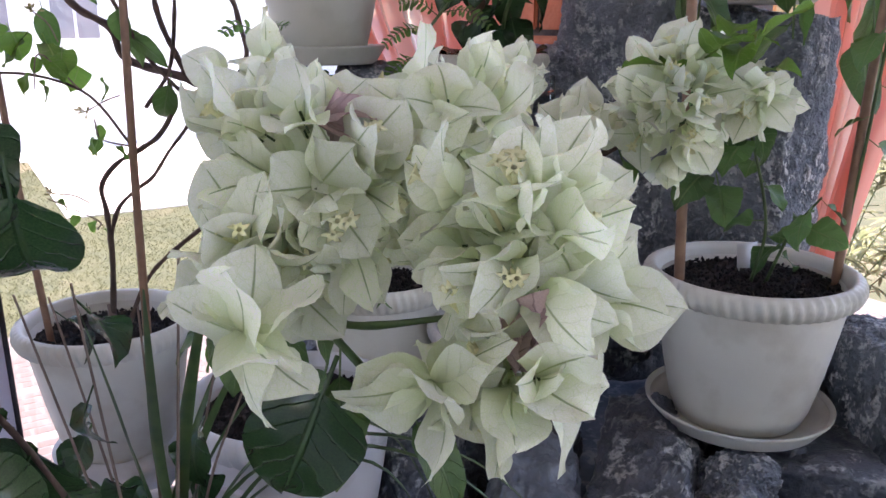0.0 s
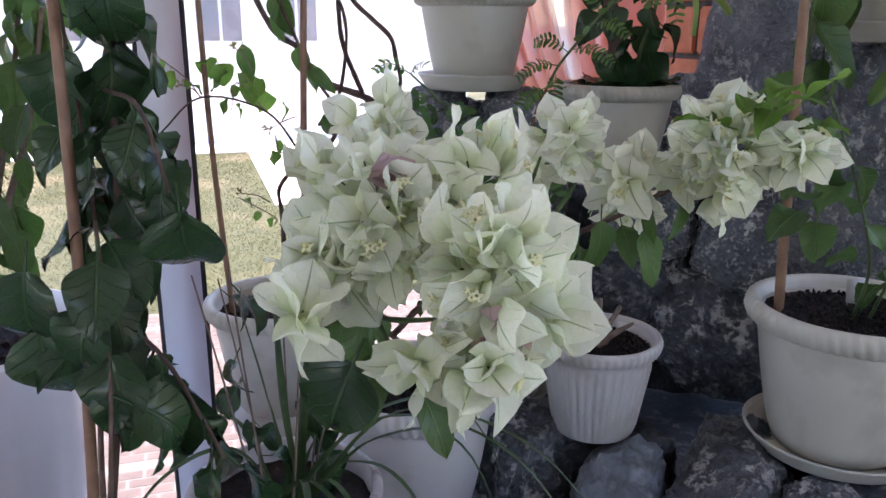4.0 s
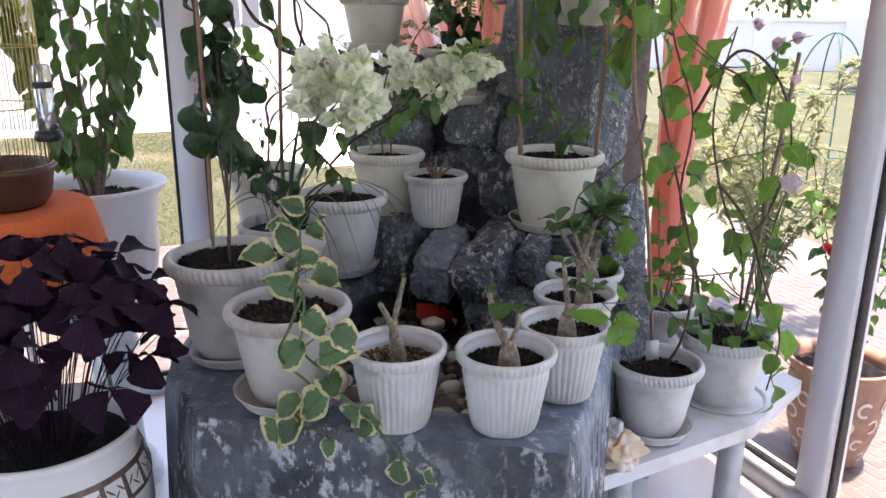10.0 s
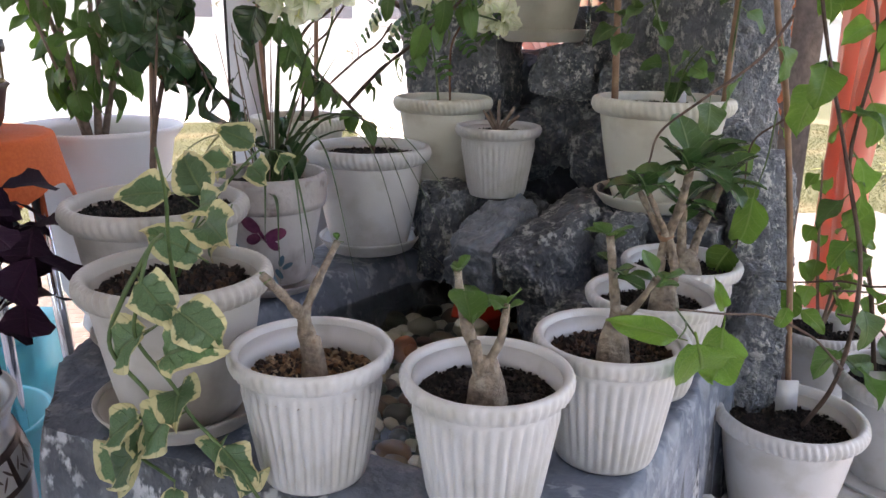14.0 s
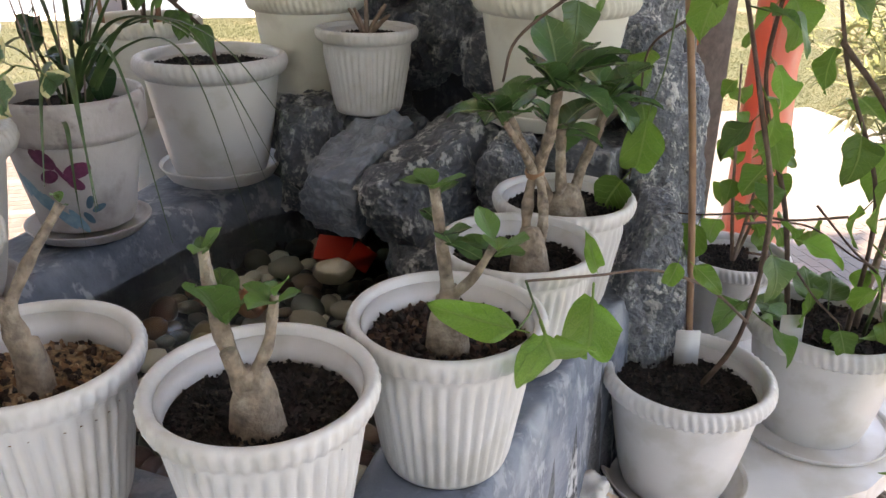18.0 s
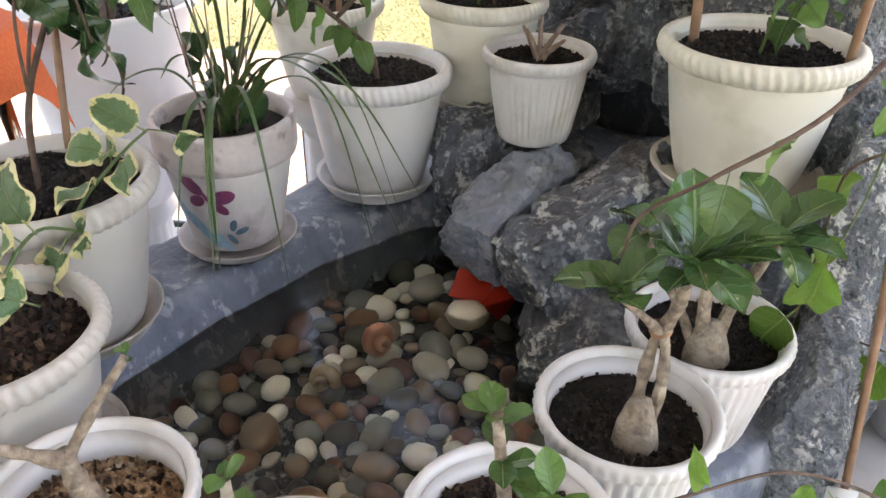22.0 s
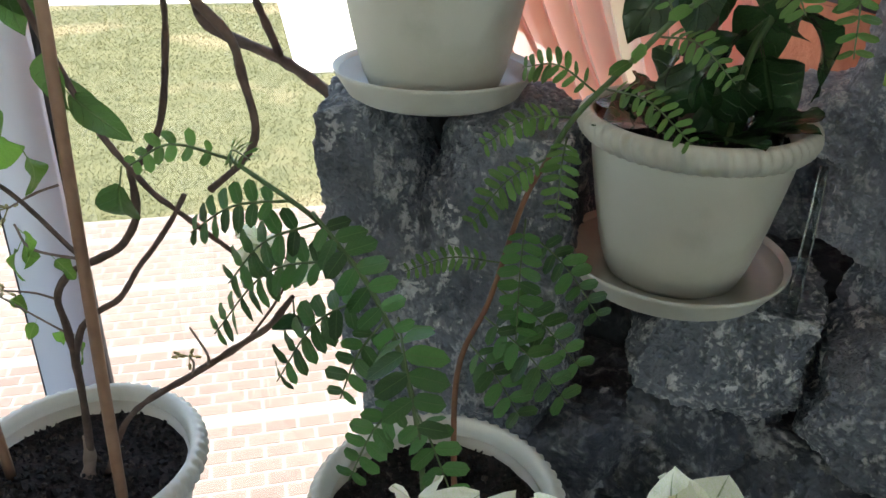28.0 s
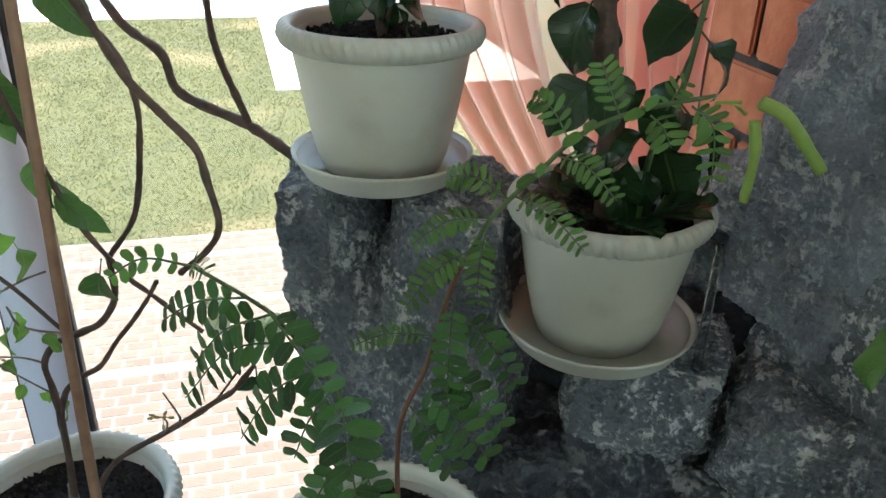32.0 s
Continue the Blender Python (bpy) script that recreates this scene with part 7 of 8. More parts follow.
CREAM_STONE = material("cream_stone", (0.62, 0.58, 0.47), (0.56, 0.52, 0.42), 20, 0.5, 0.2)
big_stone = thing("pale_stone", (0.135, 0.755, 0.66), "large smooth cream stone by the spout", "stone")
part("stone", moved(([v.co.copy() for v in PEBBLES[2].vertices], [tuple(p.vertices) for p in PEBBLES[2].polygons]), pose(0.135, 0.755, 0.69, 0, 0, 20) @ Matrix.Diagonal((0.036, 0.036, 0.036, 1))), CREAM_STONE, big_stone)
toy = thing("red_sheet", (0.12, 0.80, 0.69), "small folded red plastic sheet standing in water", "plastic sheet")
part("sheet", join_geo(moved(box(-0.032, -0.028, -0.0012, 0.032, 0.028, 0.0012, 0.0006), pose(0.112, 0.800, 0.712, 28, 4, 14)), moved(box(-0.022, -0.026, -0.0012, 0.022, 0.026, 0.0012, 0.0006), pose(0.163, 0.806, 0.700, 24, 36, 10))), RED_PLASTIC, toy, smooth=False)


def shell(name, at, size, mat, label, turn):
    ob = thing(name, at, label, "shell")
    verts, faces = [], []
    rings, seg = 36, 16
    for i in range(rings + 1):
        t = i / rings
        a = t * 2.6 * 2 * math.pi
        R = 0.42 * (1 - t) ** 1.3
        r = 0.40 * (1 - t) ** 1.1 + 0.01
        c = Vector((R * math.cos(a), R * math.sin(a), 1.1 * t))
        for j in range(seg):
            b = 2 * math.pi * j / seg
            q = r * (1 + 0.05 * math.sin(a * 9))
            verts.append(c + Vector((math.cos(a) * math.cos(b), math.sin(a) * math.cos(b), math.sin(b))) * q)
    for i in range(rings):
        for j in range(seg):
            k = (j + 1) % seg
            faces.append((i * seg + j, i * seg + k, (i + 1) * seg + k, (i + 1) * seg + j))
    m = pose(*at, *turn) @ Matrix.Diagonal((size, size, size, 1))
    part("whorl", moved((verts, faces), m), mat, ob)
    return ob


SHELL_ORANGE = material("orange_shell", (0.45, 0.15, 0.08), (0.60, 0.28, 0.16), 30, 0.35, 0.1)
SHELL_TAN = material("tan_shell", (0.42, 0.30, 0.18), (0.58, 0.46, 0.30), 40, 0.45, 0.2, c3=(0.25, 0.15, 0.09), big=40)
SHELL_PINK = material("pink_shell", (0.55, 0.38, 0.27), (0.62, 0.47, 0.36), 25, 0.5, 0.2)
shell("sea_shell", (0.04, 0.63, 0.672), 0.042, SHELL_ORANGE, "orange spiral sea shell lying in the water", (80, 10, 60))
shell("sea_shell", (0.035, 0.515, 0.668), 0.034, SHELL_TAN, "speckled tan snail shell among pebbles", (70, 20, 10))
shell("sea_shell", (0.0, 1.235, 0.985), 0.044, SHELL_PINK, "pale pink sea shell lodged on the fountain rocks", (60, 30, 100))

# water threads of the fountain
THREAD = WATER.copy()
spout = thing("water_thread", (0.13, 0.86, 0.70), "thin thread of falling fountain water", "water")
part("thread", tube([(0.135, 0.885, 0.735), (0.135, 0.878, 0.72), (0.135, 0.875, 0.69)], 0.004, 0.003, 3, 8), THREAD, spout)
spout2 = thing("water_thread", (0.20, 1.33, 1.2), "thin thread of falling fountain water", "water")
part("thread", tube([(0.205, 1.36, 1.38), (0.205, 1.345, 1.33), (0.205, 1.335, 1.21)], 0.004, 0.006, 4, 8), THREAD, spout2)

cable = thing("pump_cable", (-0.07, 0.94, 0.78), "thin black pump cable lying on the pond ledge", "cable")
part("cable_run", tube([(-0.16, 1.00, 0.778), (-0.072, 0.941, 0.783), (0.0, 0.897, 0.776), (0.035, 0.88, 0.745), (0.05, 0.86, 0.70)], 0.0028, 0.0028, 6, 8), BLACK_PLASTIC, cable)

# ---- painted motifs ----
def on_cone(ob, name, poly, centre, radius_at, mat, ang, z0, scale=1.0, lift=0.0012):
    """A flat painted shape wrapped on a round pot: poly of (across, up) in metres."""
    verts, faces = [], []
    cx_ = sum(p[0] for p in poly) / len(poly)
    cz_ = sum(p[1] for p in poly) / len(poly)
    for px, pz in [(cx_, cz_)] + list(poly):
        z = z0 + pz * scale
        r = radius_at(z) + lift
        a = ang + px * scale / r
        verts.append((centre[0] + r * math.cos(a), centre[1] + r * math.sin(a), centre[2] + z))
    n = len(poly)
    part(name, (verts, [(0, 1 + i, 1 + (i + 1) % n) for i in range(n)]), mat, ob)


def oval(cx_, cz_, a, b, tilt, n=14):
    c, s = math.cos(tilt), math.sin(tilt)
    return [(cx_ + a * math.cos(t) * c - b * math.sin(t) * s, cz_ + a * math.cos(t) * s + b * math.sin(t) * c) for t in [2 * math.pi * k / n for k in range(n)]]


PURPLE_PAINT = material("purple_paint", (0.12, 0.02, 0.07), (0.20, 0.05, 0.11), 90, 0.4, 0.1)
BLUE_PAINT = material("blue_paint", (0.12, 0.26, 0.36), (0.22, 0.36, 0.44), 90, 0.4, 0.1)
TEAL_PAINT = material("teal_paint", (0.05, 0.11, 0.15), (0.08, 0.15, 0.19), 90, 0.4, 0.1)
pc = (-0.233, 0.604, 0.785)


def pr_at(z):
    return 0.074 + (0.100 - 0.074) * max(0, min(1, (z - 0.016) / 0.134))


A0 = -1.12
for px, pz, a, b, tilt in ((-0.010, 0.006, 0.011, 0.006, 2.4), (-0.008, -0.008, 0.007, 0.005, 3.6), (0.012, -0.004, 0.010, 0.006, 0.3), (0.009, -0.014, 0.007, 0.004, -0.8), (0.0, -0.004, 0.009, 0.0016, -1.1)):
    on_cone(painted, "motif", oval(px, pz, a, b, tilt), pc, pr_at, PURPLE_PAINT, A0, 0.128, 2.1)
for k in range(9):
    on_cone(painted, "motif", oval(-0.026 + 0.005 * k, 0.012 - 0.0045 * k + 0.003 * (k % 3), 0.012, 0.0032, 2.0 + 0.12 * (k % 4)), pc, pr_at, BLUE_PAINT, A0 - 0.22, 0.070, 2.0)
for px, pz, t in ((0.038, 0.03, 1.2), (0.045, 0.022, 0.4), (0.033, 0.012, 2.0)):
    on_cone(painted, "motif", oval(px, pz, 0.008, 0.0035, t), pc, pr_at, TEAL_PAINT, A0 - 0.30, 0.020, 1.5)

# ---- purple shamrock in its banded pot ----
ox = thing("banded_pot", (-0.52, 0.0, 0.30), "round glazed white pot with a brown patterned band", "plant pot")
oat = pose(-0.52, 0.0, 0.30)
OXP = [(0.001, 0.0), (0.11, 0.0), (0.125, 0.02), (0.175, 0.12), (0.195, 0.22), (0.193, 0.30), (0.178, 0.355), (0.170, 0.375), (0.180, 0.405), (0.188, 0.42), (0.180, 0.425), (0.165, 0.405), (0.158, 0.37), (0.160, 0.33)]
part("pot_body", moved(lathe(OXP, 88), oat), GLAZED, ox)


def ox_at(z):
    for (r0, z0), (r1, z1) in zip(OXP, OXP[1:]):
        if z0 <= z <= z1:
            return r0 + (r1 - r0) * (z - z0) / (z1 - z0)
    return 0.19


part("band", moved(lathe([(ox_at(z) + 0.0015, z) for z in (0.288, 0.296, 0.31, 0.325, 0.34, 0.35, 0.356)], 88), oat), BAND_BROWN, ox)
for k in range(22):
    a = 2 * math.pi * k / 22
    on_cone(ox, "band_panel", [(-0.021, -0.022), (0.021, -0.022), (0.021, 0.022), (-0.021, 0.022)], (-0.52, 0, 0.30), ox_at, GLAZED, a, 0.322, lift=0.003)
    for q in range(3):
        on_cone(ox, "band_motif", oval(-0.012 + 0.012 * q, 0.006 * (-1) ** q, 0.012, 0.0022, 0.8 * (-1) ** (q + k)), (-0.52, 0, 0.30), ox_at, BAND_BROWN, a, 0.322, lift=0.0042)
part("soil", moved(soil_geo(0.16, 0.006, 3), oat @ pose(0, 0, 0.375)), SOIL_DARK, ox)
osup = thing("pot_stool", (-0.52, 0, 0), "low round white stool under banded pot", "stool")
part("seat", moved(lathe([(0.001, 0.27), (0.15, 0.27), (0.16, 0.28), (0.15, 0.298), (0.001, 0.299)], 40), pose(-0.52, 0, 0)), WHITE_PLASTIC, osup)
for k in range(3):
    a = k * 2.094
    part("leg", tube([(-0.52 + 0.13 * math.cos(a), 0.13 * math.sin(a), 0), (-0.52 + 0.11 * math.cos(a), 0.11 * math.sin(a), 0.27)], 0.012, 0.012, 2, 8), WHITE_PLASTIC, osup)
oxal = thing("purple_shamrock", (-0.52, 0.0, 0.675), "dense purple shamrock with dark triangular leaves", "purple shamrock")
ro = random.Random(21)
for k in range(70):
    a, r = ro.uniform(0, 6.28), 0.27 * math.sqrt(ro.random())
    h = 0.34 * (1 - (r / 0.40) ** 2) * ro.uniform(0.35, 1.0) + 0.10
    foot = V(-0.52 + 0.1 * r / 0.3 * math.cos(a), 0.1 * r / 0.3 * math.sin(a), 0.67)
    head = V(-0.52 + r * math.cos(a), r * math.sin(a), 0.69 + h)
    part("leaf_stalk", tube([foot, foot.lerp(head, 0.5) + V(0, 0, 0.03), head], 0.0014, 0.001, 3, 5), L_PURPLE, oxal)
    tw_ = ro.uniform(0, 6.28)
    tilt = V(math.cos(a), math.sin(a), 0) * ro.uniform(0.2, 0.9)
    for j in range(3):
        q = tw_ + j * 2.094
        leaf(oxal, SET_PURPLE, ro, head, (math.cos(q), math.sin(q), ro.uniform(-0.7, 0.1)), V(0, 0, 1) + tilt, ro.uniform(0.05, 0.078))

# turquoise box with a power strip, behind the urn
GREY_STRIP = material("grey_strip_plastic", (0.42, 0.43, 0.44), (0.36, 0.37, 0.38), 12, 0.45, 0.05)
tub = thing("storage_box", (-1.65, 0.98, 0), "turquoise plastic storage box standing on the floor", "box")
part("body", moved(box(-0.20, -0.14, 0.0, 0.20, 0.14, 0.30, 0.018), pose(-1.65, 0.98, 0.001, 0, 0, 28)), TURQUOISE, tub)
part("lid", moved(box(-0.21, -0.15, 0.301, 0.21, 0.15, 0.325, 0.010), pose(-1.65, 0.98, 0.001, 0, 0, 28)), TURQUOISE, tub)
strip = thing("power_strip", (-1.62, 0.97, 0.327), "grey power strip with black plug on a box", "power strip")
part("body", moved(box(-0.16, -0.03, 0, 0.16, 0.03, 0.04, 0.008), pose(-1.62, 0.97, 0.327, 0, 0, 34)), GREY_STRIP, strip)
for k in range(4):
    part("socket", moved(lathe([(0.001, 0.0), (0.018, 0.0), (0.020, 0.003), (0.022, 0.003), (0.022, -0.001)], 24), pose(-1.62, 0.97, 0.3685, 0, 0, 34) @ pose(-0.115 + 0.077 * k, 0, 0)), BLACK_PLASTIC, strip)
part("plug", moved(lathe([(0.001, 0.03), (0.010, 0.03), (0.013, 0.022), (0.017, 0.0), (0.001, 0.0)], 20), pose(-1.62, 0.97, 0.372, 0, 0, 34) @ pose(0.115, 0, 0)), BLACK_PLASTIC, strip)

# ---- bird cage on a stool with an orange cloth ----
cx0, cy0 = -0.895, 0.43
stool = thing("bar_stool", (cx0, cy0, 0), "chrome bar stool with round black seat", "stool")
part("seat", moved(lathe([(0.001, 0.985), (0.185, 0.985), (0.20, 1.0), (0.20, 1.03), (0.19, 1.045), (0.001, 1.05)], 56), pose(cx0, cy0, 0)), BLACK_PLASTIC, stool)
part("seat_ring", moved(lathe([(0.198, 0.975), (0.206, 0.985), (0.206, 1.0), (0.198, 1.005)], 56), pose(cx0, cy0, 0)), CHROME, stool)
for k in range(4):
    a = 0.6 + k * 1.5708
    part("leg", tube([(cx0 + 0.22 * math.cos(a), cy0 + 0.22 * math.sin(a), 0), (cx0 + 0.16 * math.cos(a), cy0 + 0.16 * math.sin(a), 0.985)], 0.014, 0.014, 2, 12), CHROME, stool)
cloth = thing("orange_cloth", (cx0, cy0, 1.05), "ribbed orange cloth draped over a stool", "cloth")
n = 40
verts, faces = [], []
ca, sa = math.cos(0.25), math.sin(0.25)
for j in range(n + 1):
    for i in range(n + 1):
        u, w = (i / n - 0.5) * 0.62, (j / n - 0.5) * 0.62
        r = math.hypot(u, w)
        over = max(0, r - 0.205)
        ang = math.atan2(w, u)
        k = (0.205 + over * 0.22) / r if over > 0 else 1
        z = 1.054 - over * 0.95 + 0.008 * math.sin(ang * 7) * min(1, over * 14) + 0.002 * noise.noise((u * 30, w * 30, 0))
        verts.append((cx0 + k * (u * ca - w * sa), cy0 + k * (u * sa + w * ca), z))
for j in range(n):
    for i in range(n):
        q = j * (n + 1) + i
        faces.append((q, q + 1, q + n + 2, q + n + 1))
part("cloth_sheet", (verts, faces), CLOTH_ORANGE, cloth)
cage = thing("bird_cage", (cx0, cy0, 1.06), "brass wire bird cage on a brown tray", "bird cage")
part("tray", moved(lathe([(0.001, 0.0), (0.10, 0.0), (0.115, 0.02), (0.128, 0.085), (0.136, 0.095), (0.130, 0.10), (0.118, 0.085), (0.10, 0.02), (0.001, 0.018)], 56), pose(cx0, cy0, 1.058)), BROWN_PLASTIC, cage)
for k in range(40):
    a = 2 * math.pi * k / 40
    x, y = math.cos(a), math.sin(a)
    part("wire", tube([(cx0 + 0.125 * x, cy0 + 0.125 * y, 1.14), (cx0 + 0.125 * x, cy0 + 0.125 * y, 1.52), (cx0 + 0.115 * x, cy0 + 0.115 * y, 1.60), (cx0 + 0.07 * x, cy0 + 0.07 * y, 1.68), (cx0, cy0, 1.71)], 0.0011, 0.0011, 3, 5), BRASS, cage)
for z in (1.16, 1.30, 1.44, 1.56):
    part("ring", tube([(cx0 + 0.1262 * math.cos(q * 0.2618), cy0 + 0.1262 * math.sin(q * 0.2618), z) for q in range(25)], 0.0018, 0.0018, 2, 6), BRASS, cage)
CLEAR = bpy.data.materials.new("clear_plastic")
CLEAR.use_nodes = True
cb = CLEAR.node_tree.nodes["Principled BSDF"]
cb.inputs["Base Color"].default_value, cb.inputs["Roughness"].default_value, cb.inputs["Transmission Weight"].default_value = (0.88, 0.92, 0.94, 1), 0.12, 0.9
feed = thing("water_feeder", (-0.755, 0.45, 1.23), "clear plastic cage water feeder with black caps", "feeder")
part("tube", moved(lathe([(0.001, 0.01), (0.021, 0.01), (0.021, 0.16), (0.018, 0.165), (0.001, 0.166)], 32), pose(-0.755, 0.45, 1.235)), CLEAR, feed)
part("cap", moved(lathe([(0.001, 0), (0.030, 0), (0.032, 0.008), (0.030, 0.024), (0.001, 0.025)], 32), pose(-0.755, 0.45, 1.22)), BLACK_PLASTIC, feed)
part("clip", moved(lathe([(0.0215, 0), (0.023, 0.002), (0.023, 0.012), (0.0215, 0.014)], 32), pose(-0.755, 0.45, 1.345)), BLACK_PLASTIC, feed)
part("arm", box(-0.785, 0.443, 1.347, -0.775, 0.457, 1.357), BLACK_PLASTIC, feed)
basket = thing("turquoise_basket", (-1.05, 0.75, 0.0), "turquoise plastic basket on the floor", "basket")
part("body", moved(lathe([(0.001, 0), (0.15, 0), (0.16, 0.02), (0.19, 0.28), (0.20, 0.30), (0.185, 0.30), (0.15, 0.02), (0.001, 0.018)], 40), pose(-1.15, 0.55, 0.0)), TURQUOISE, basket)

# ---- bits on the marble table and outside ----
BAG = material("bread_bag", (0.62, 0.42, 0.25), (0.72, 0.58, 0.46), 25, 0.3, 0.4, 60, c3=(0.75, 0.72, 0.70), big=18)
bag = thing("plastic_bag", (0.645, 0.45, TOP), "crumpled clear plastic bag of beige lumps", "plastic bag")
part("bag_body", rock_geo((0.645, 0.455, TOP + 0.035), (0.055, 0.05, 0.036), (0, 0, 30), 77, 0.22, 0.5, 20), BAG, bag)
part("bag_top", rock_geo((0.635, 0.49, TOP + 0.075), (0.035, 0.03, 0.02), (10, 20, 10), 78, 0.3, 0.5, 14), WHITE_PLASTIC, bag)
for x, y, z in ((0.728, 0.700, 0.688), (0.845, 1.20, 0.635), (0.875, 0.80, 0.69), (0.46, 1.09, 1.135)):
    tag = thing("plant_label", (x, y, z), "blank white plastic plant label stuck in soil", "plant label", "plant labels")
    part("tag", moved(box(-0.018, -0.001, -0.03, 0.018, 0.001, 0.026, 0.0008), pose(x, y, z, -8, 0, 20)), WHITE_PLASTIC, tag)

PLANTER = material("patterned_planter", (0.25, 0.13, 0.085), (0.33, 0.18, 0.12), 30, 0.6, 0.3)
CREAM_PAINT = material("cream_scroll", (0.62, 0.54, 0.47), (0.55, 0.47, 0.40), 40, 0.6, 0.2)
pl = thing("patterned_planter", (1.47, 1.52, -0.02), "brown outdoor planter with cream scroll relief", "planter")
PLP = [(0.001, 0.0), (0.10, 0.0), (0.115, 0.01), (0.15, 0.14), (0.165, 0.28), (0.16, 0.34), (0.175, 0.37), (0.182, 0.385), (0.172, 0.39), (0.155, 0.36), (0.15, 0.30)]
part("pot_body", moved(lathe(PLP, 64), pose(1.47, 1.52, -0.02)), PLANTER, pl)
part("soil", moved(soil_geo(0.155, 0.008, 5), pose(1.47, 1.52, 0.32)), SOIL_DARK, pl)


def pl_at(z):
    for (r0, z0), (r1, z1) in zip(PLP, PLP[1:]):
        if z0 <= z <= z1:
            return r0 + (r1 - r0) * (z - z0) / (z1 - z0)
    return 0.16


def scroll(cx_, cz_, r, sgn):
    t = [0.6 + 4.6 * k / 12 for k in range(13)]
    return [(cx_ + sgn * r * math.cos(a), cz_ + r * math.sin(a)) for a in t] + [(cx_ + sgn * r * 0.62 * math.cos(a), cz_ + r * 0.62 * math.sin(a)) for a in t[::-1]]


for k in range(10):
    for zz, r, sg in ((0.26, 0.030, 1), (0.19, 0.028, -1), (0.12, 0.024, 1), (0.06, 0.020, -1)):
        poly = scroll(0, 0, r, sg)
        n = len(poly) // 2
        for q in range(n - 1):
            quad = [poly[q], poly[q + 1], poly[-2 - q], poly[-1 - q]]
            verts = []
            for px, pz in quad:
                z = zz + pz
                rr = pl_at(z) + 0.003
                a = 0.628 * k + (0.3 if zz in (0.19, 0.06) else 0) + px / rr
                verts.append((1.47 + rr * math.cos(a), 1.52 + rr * math.sin(a), -0.02 + z))
            if q == 0:
                allv, allf = [], []
            m0 = len(allv)
            allv += verts
            allf.append((m0, m0 + 1, m0 + 2, m0 + 3))
        part("scroll", (allv, allf), CREAM_PAINT, pl)
bush = thing("oleander_bush", (1.47, 1.52, 0.30), "airy green shrub with narrow leaves and red flower", "shrub")
rb = random.Random(31)
for k in range(16):
    a = rb.uniform(0, 6.28)
    r, h = rb.uniform(0.08, 0.30), rb.uniform(0.45, 1.0)
    line = [V(1.47, 1.52, 0.30), V(1.47 + r * 0.4 * math.cos(a), 1.52 + r * 0.4 * math.sin(a), 0.30 + h * 0.5), V(1.47 + r * math.cos(a), 1.52 + r * math.sin(a), 0.30 + h)]
    stem(bush, line, 0.004, 0.002, WOOD_TWIG)
    leaves_along(bush, rb, line, 17, SET_LANCE, 0.065, 0.0, 0.5, 0.25, face=0.4)
for k in range(9):
    a = k * 2.4
    leaf(bush, SET_RED, rb, V(1.33, 1.36, 0.80), (math.cos(a), math.sin(a) - 0.6, rb.uniform(-0.3, 0.8)), (0, -1, 0.3), 0.035, "petal")
wisp = thing("wispy_shrub", (1.55, 2.9, -0.02), "fine olive green feathery shrub on the terrace", "shrub")
for k in range(26):
    a = rb.uniform(0, 6.28)
    r, h = rb.uniform(0.15, 0.5), rb.uniform(0.6, 1.35)
    line = [V(1.5, 2.9, -0.02), V(1.5 + r * 0.3 * math.cos(a), 2.9 + r * 0.3 * math.sin(a), h * 0.6), V(1.5 + r * math.cos(a), 2.9 + r * math.sin(a), h), V(1.5 + r * 1.3 * math.cos(a), 2.9 + r * 1.3 * math.sin(a), h * 0.8)]
    stem(wisp, line, 0.003, 0.001, STEM_GREEN)
    pts = spline(line, 8)
    geo = []
    src = SET_FAR[1]
    vs, fs = [v.co.copy() for v in src.vertices], [tuple(p.vertices) for p in src.polygons]
    for p in pts[5:]:
        for q in range(5):
            geo.append(moved((vs, fs), aim(p, (rb.uniform(-1, 1), rb.uniform(-1, 1), rb.uniform(-0.4, 0.8)), (0, 0, 1), rb.uniform(0.05, 0.10), 0.35)))
    part("foliage", join_geo(*geo), L_OLIVE, wisp)

# ---- bricks of the pillar ----
BRICK = mesh_of("brick", *box(0, 0, 0, 0.25, 0.012, 0.110, 0.005), BRICK_ORANGE, False)
BRICK_HALF = mesh_of("brick", *box(0, 0, 0, 0.119, 0.012, 0.110, 0.005), BRICK_ORANGE, False)
for row in range(21):
    z = 0.09 + row * 0.124
    for face in (0, 1):
        limit = -0.095 if face == 0 else 0.365
        u = -0.445
        half = row % 2
        while True:
            me, w = (BRICK_HALF, 0.119) if half else (BRICK, 0.25)
            if u + w > limit + 0.01:
                me, w = BRICK_HALF, 0.119
            if u + w > limit + 0.01:
                break
            ob = new("brick", me)
            ob.parent = pillar
            local = pose(u, -0.446, z) if face == 0 else pose(-0.446, u, z) @ pose(0, 0, 0, 0, 0, 90)
            ob.matrix_basis = Matrix.Translation(-origin(pillar)) @ HOUSE @ local
            u, half = u + w + 0.012, 0

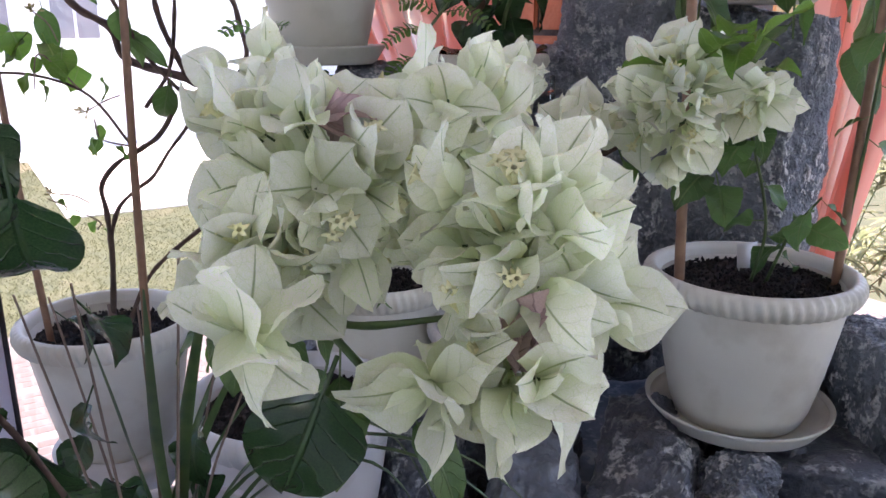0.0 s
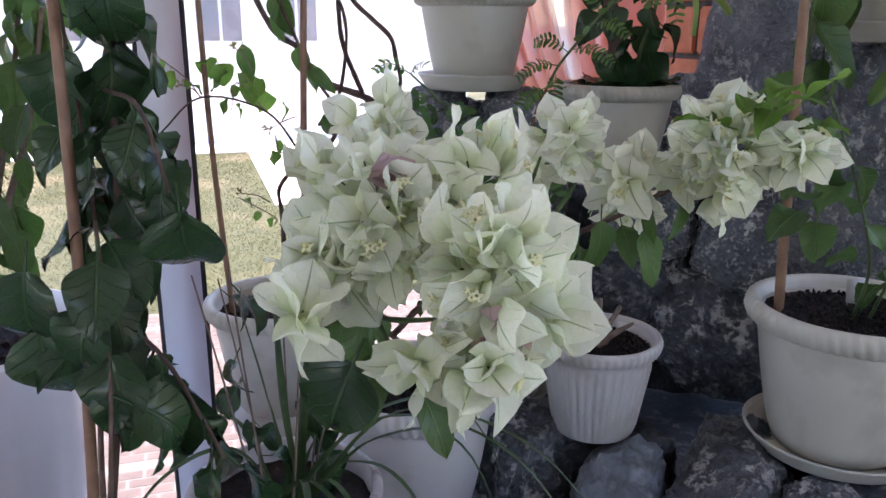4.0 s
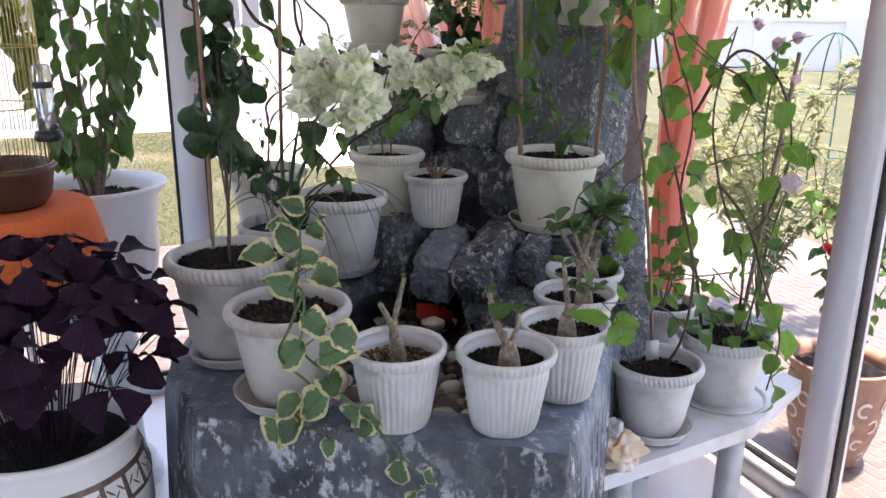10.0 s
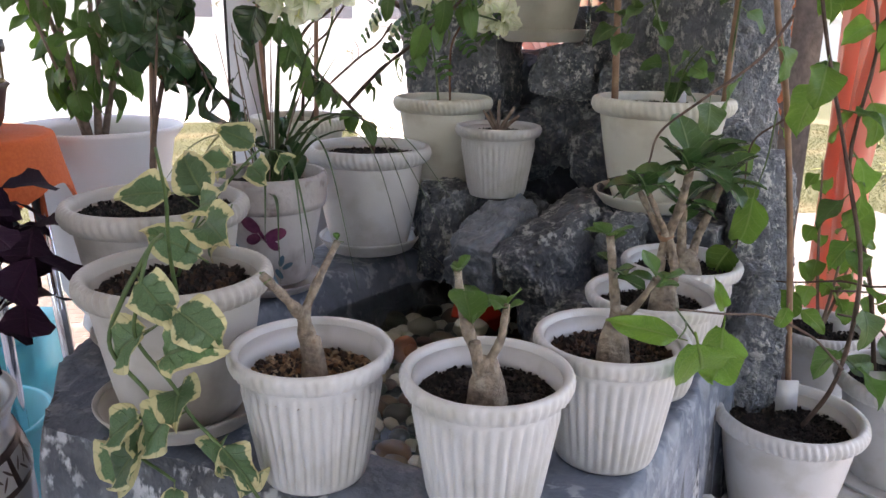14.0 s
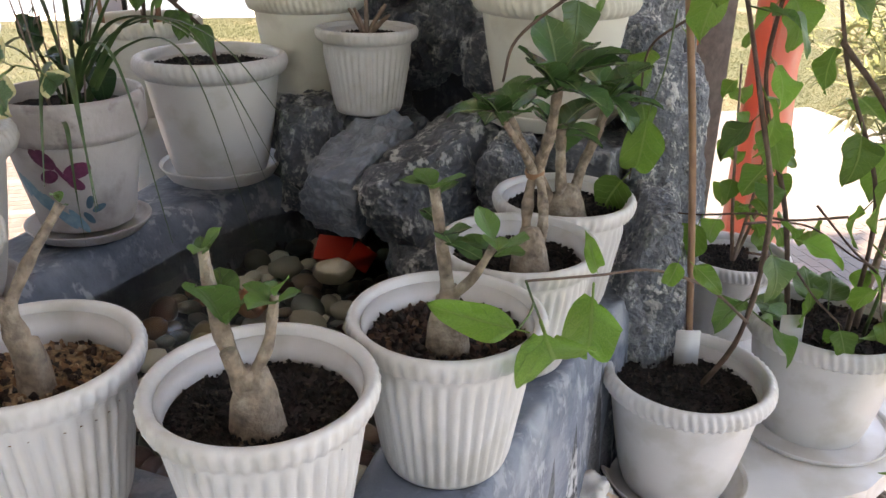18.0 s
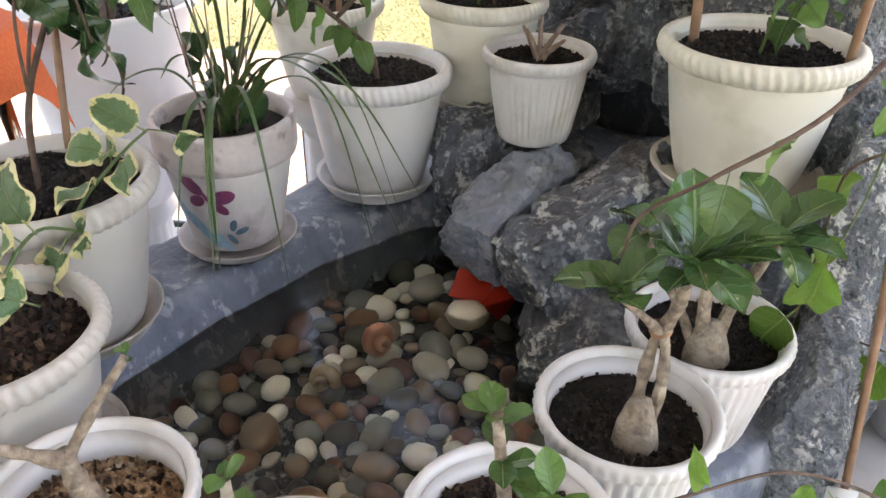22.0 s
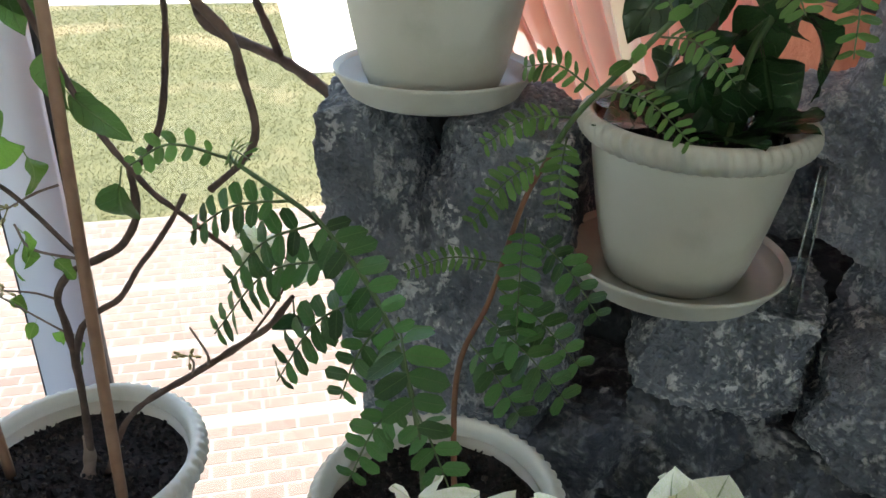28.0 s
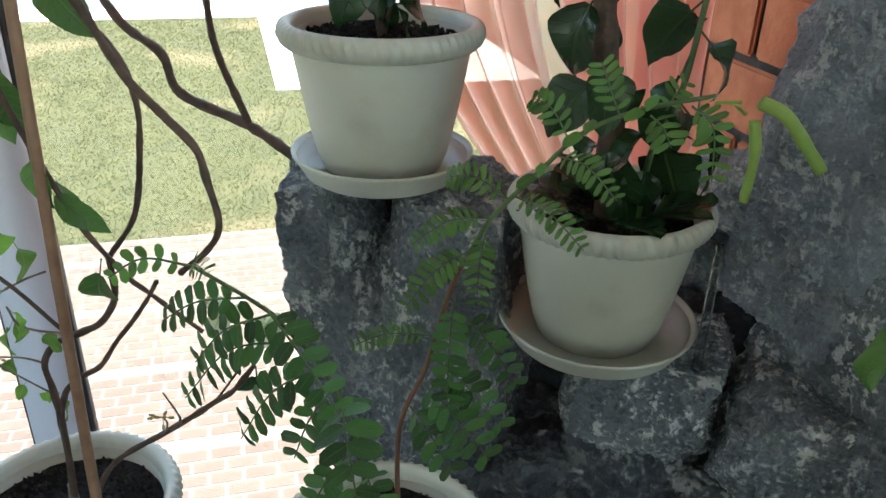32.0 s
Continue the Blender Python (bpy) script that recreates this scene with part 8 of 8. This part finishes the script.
# ---- brick pattern of the terrace ----
TILE = mesh_of("paver", *box(0, 0, 0, 0.094, 0.047, 0.0050), TERRACE, False)
far_geo = []
unit = box(0, 0, 0, 0.094, 0.047, 0.0050)
count = 0
for j in range(38):
    for i in range(34):
        u, v = -2.9 + i * 0.106 + (0.053 if j % 2 else 0), OUT + 0.07 + j * 0.0585
        if abs((v / 0.468) % 1) < 0.02:
            continue
        near = -2.3 < u < -0.75 and 0.30 < v < 1.5
        if near and count < 300 and (i + j) % 1 == 0:
            ob = new("paver", TILE)
            ob.parent = terrace
            ob.matrix_basis = HOUSE @ Matrix.Translation((u, v, -0.0235))
            count += 1
        else:
            far_geo.append(moved(unit, HOUSE @ Matrix.Translation((u, v, -0.0235))))
for j in range(40):
    for i in range(30):
        v, u = -2.6 + i * 0.106 + (0.053 if j % 2 else 0), 0.10 + j * 0.0585
        far_geo.append(moved(([(y, x, z) for x, y, z in unit[0]], [f[::-1] for f in unit[1]]), HOUSE @ Matrix.Translation((u, v, -0.0235))))
st = part("pavers", join_geo(*far_geo), TERRACE, terrace, smooth=False)
tagged(st, kind="stuff")

# ---- lawn blades ----
rg = np.random.default_rng(4)
n = 260000
uu, vv = rg.uniform(-9, 6, n), 2.62 + 7.0 * rg.random(n) ** 1.6
keep = ~((vv > 9.0) | ((vv > 5.6) & (uu > -0.95) & (uu < 1.5)))
uu, vv = uu[keep], vv[keep]
n = len(uu)
h = rg.uniform(0.006, 0.020, n)
aa = rg.uniform(0, 6.28, n)
wv = 0.0012 + 0.0006 * vv
co = np.zeros((n, 3, 3))
co[:, 0] = np.stack([uu - wv * np.cos(aa), vv - wv * np.sin(aa), np.full(n, -0.121)], 1)
co[:, 1] = np.stack([uu + wv * np.cos(aa), vv + wv * np.sin(aa), np.full(n, -0.121)], 1)
co[:, 2] = np.stack([uu + 0.02 * np.sin(aa), vv + 0.02 * np.cos(aa), -0.12 + h], 1)
hm = np.array(HOUSE)
co = co.reshape(-1, 3) @ hm[:3, :3].T + hm[:3, 3]
gm = bpy.data.meshes.new("grass")
gm.vertices.add(3 * n)
gm.vertices.foreach_set("co", co.ravel())
gm.loops.add(3 * n)
gm.loops.foreach_set("vertex_index", np.arange(3 * n))
gm.polygons.add(n)
gm.polygons.foreach_set("loop_start", np.arange(0, 3 * n, 3))
gm.update()
gm.validate()
gm.materials.append(GRASS)
tagged(new("grass", gm), "short sunlit lawn grass with straw patches", "grass", kind="stuff")
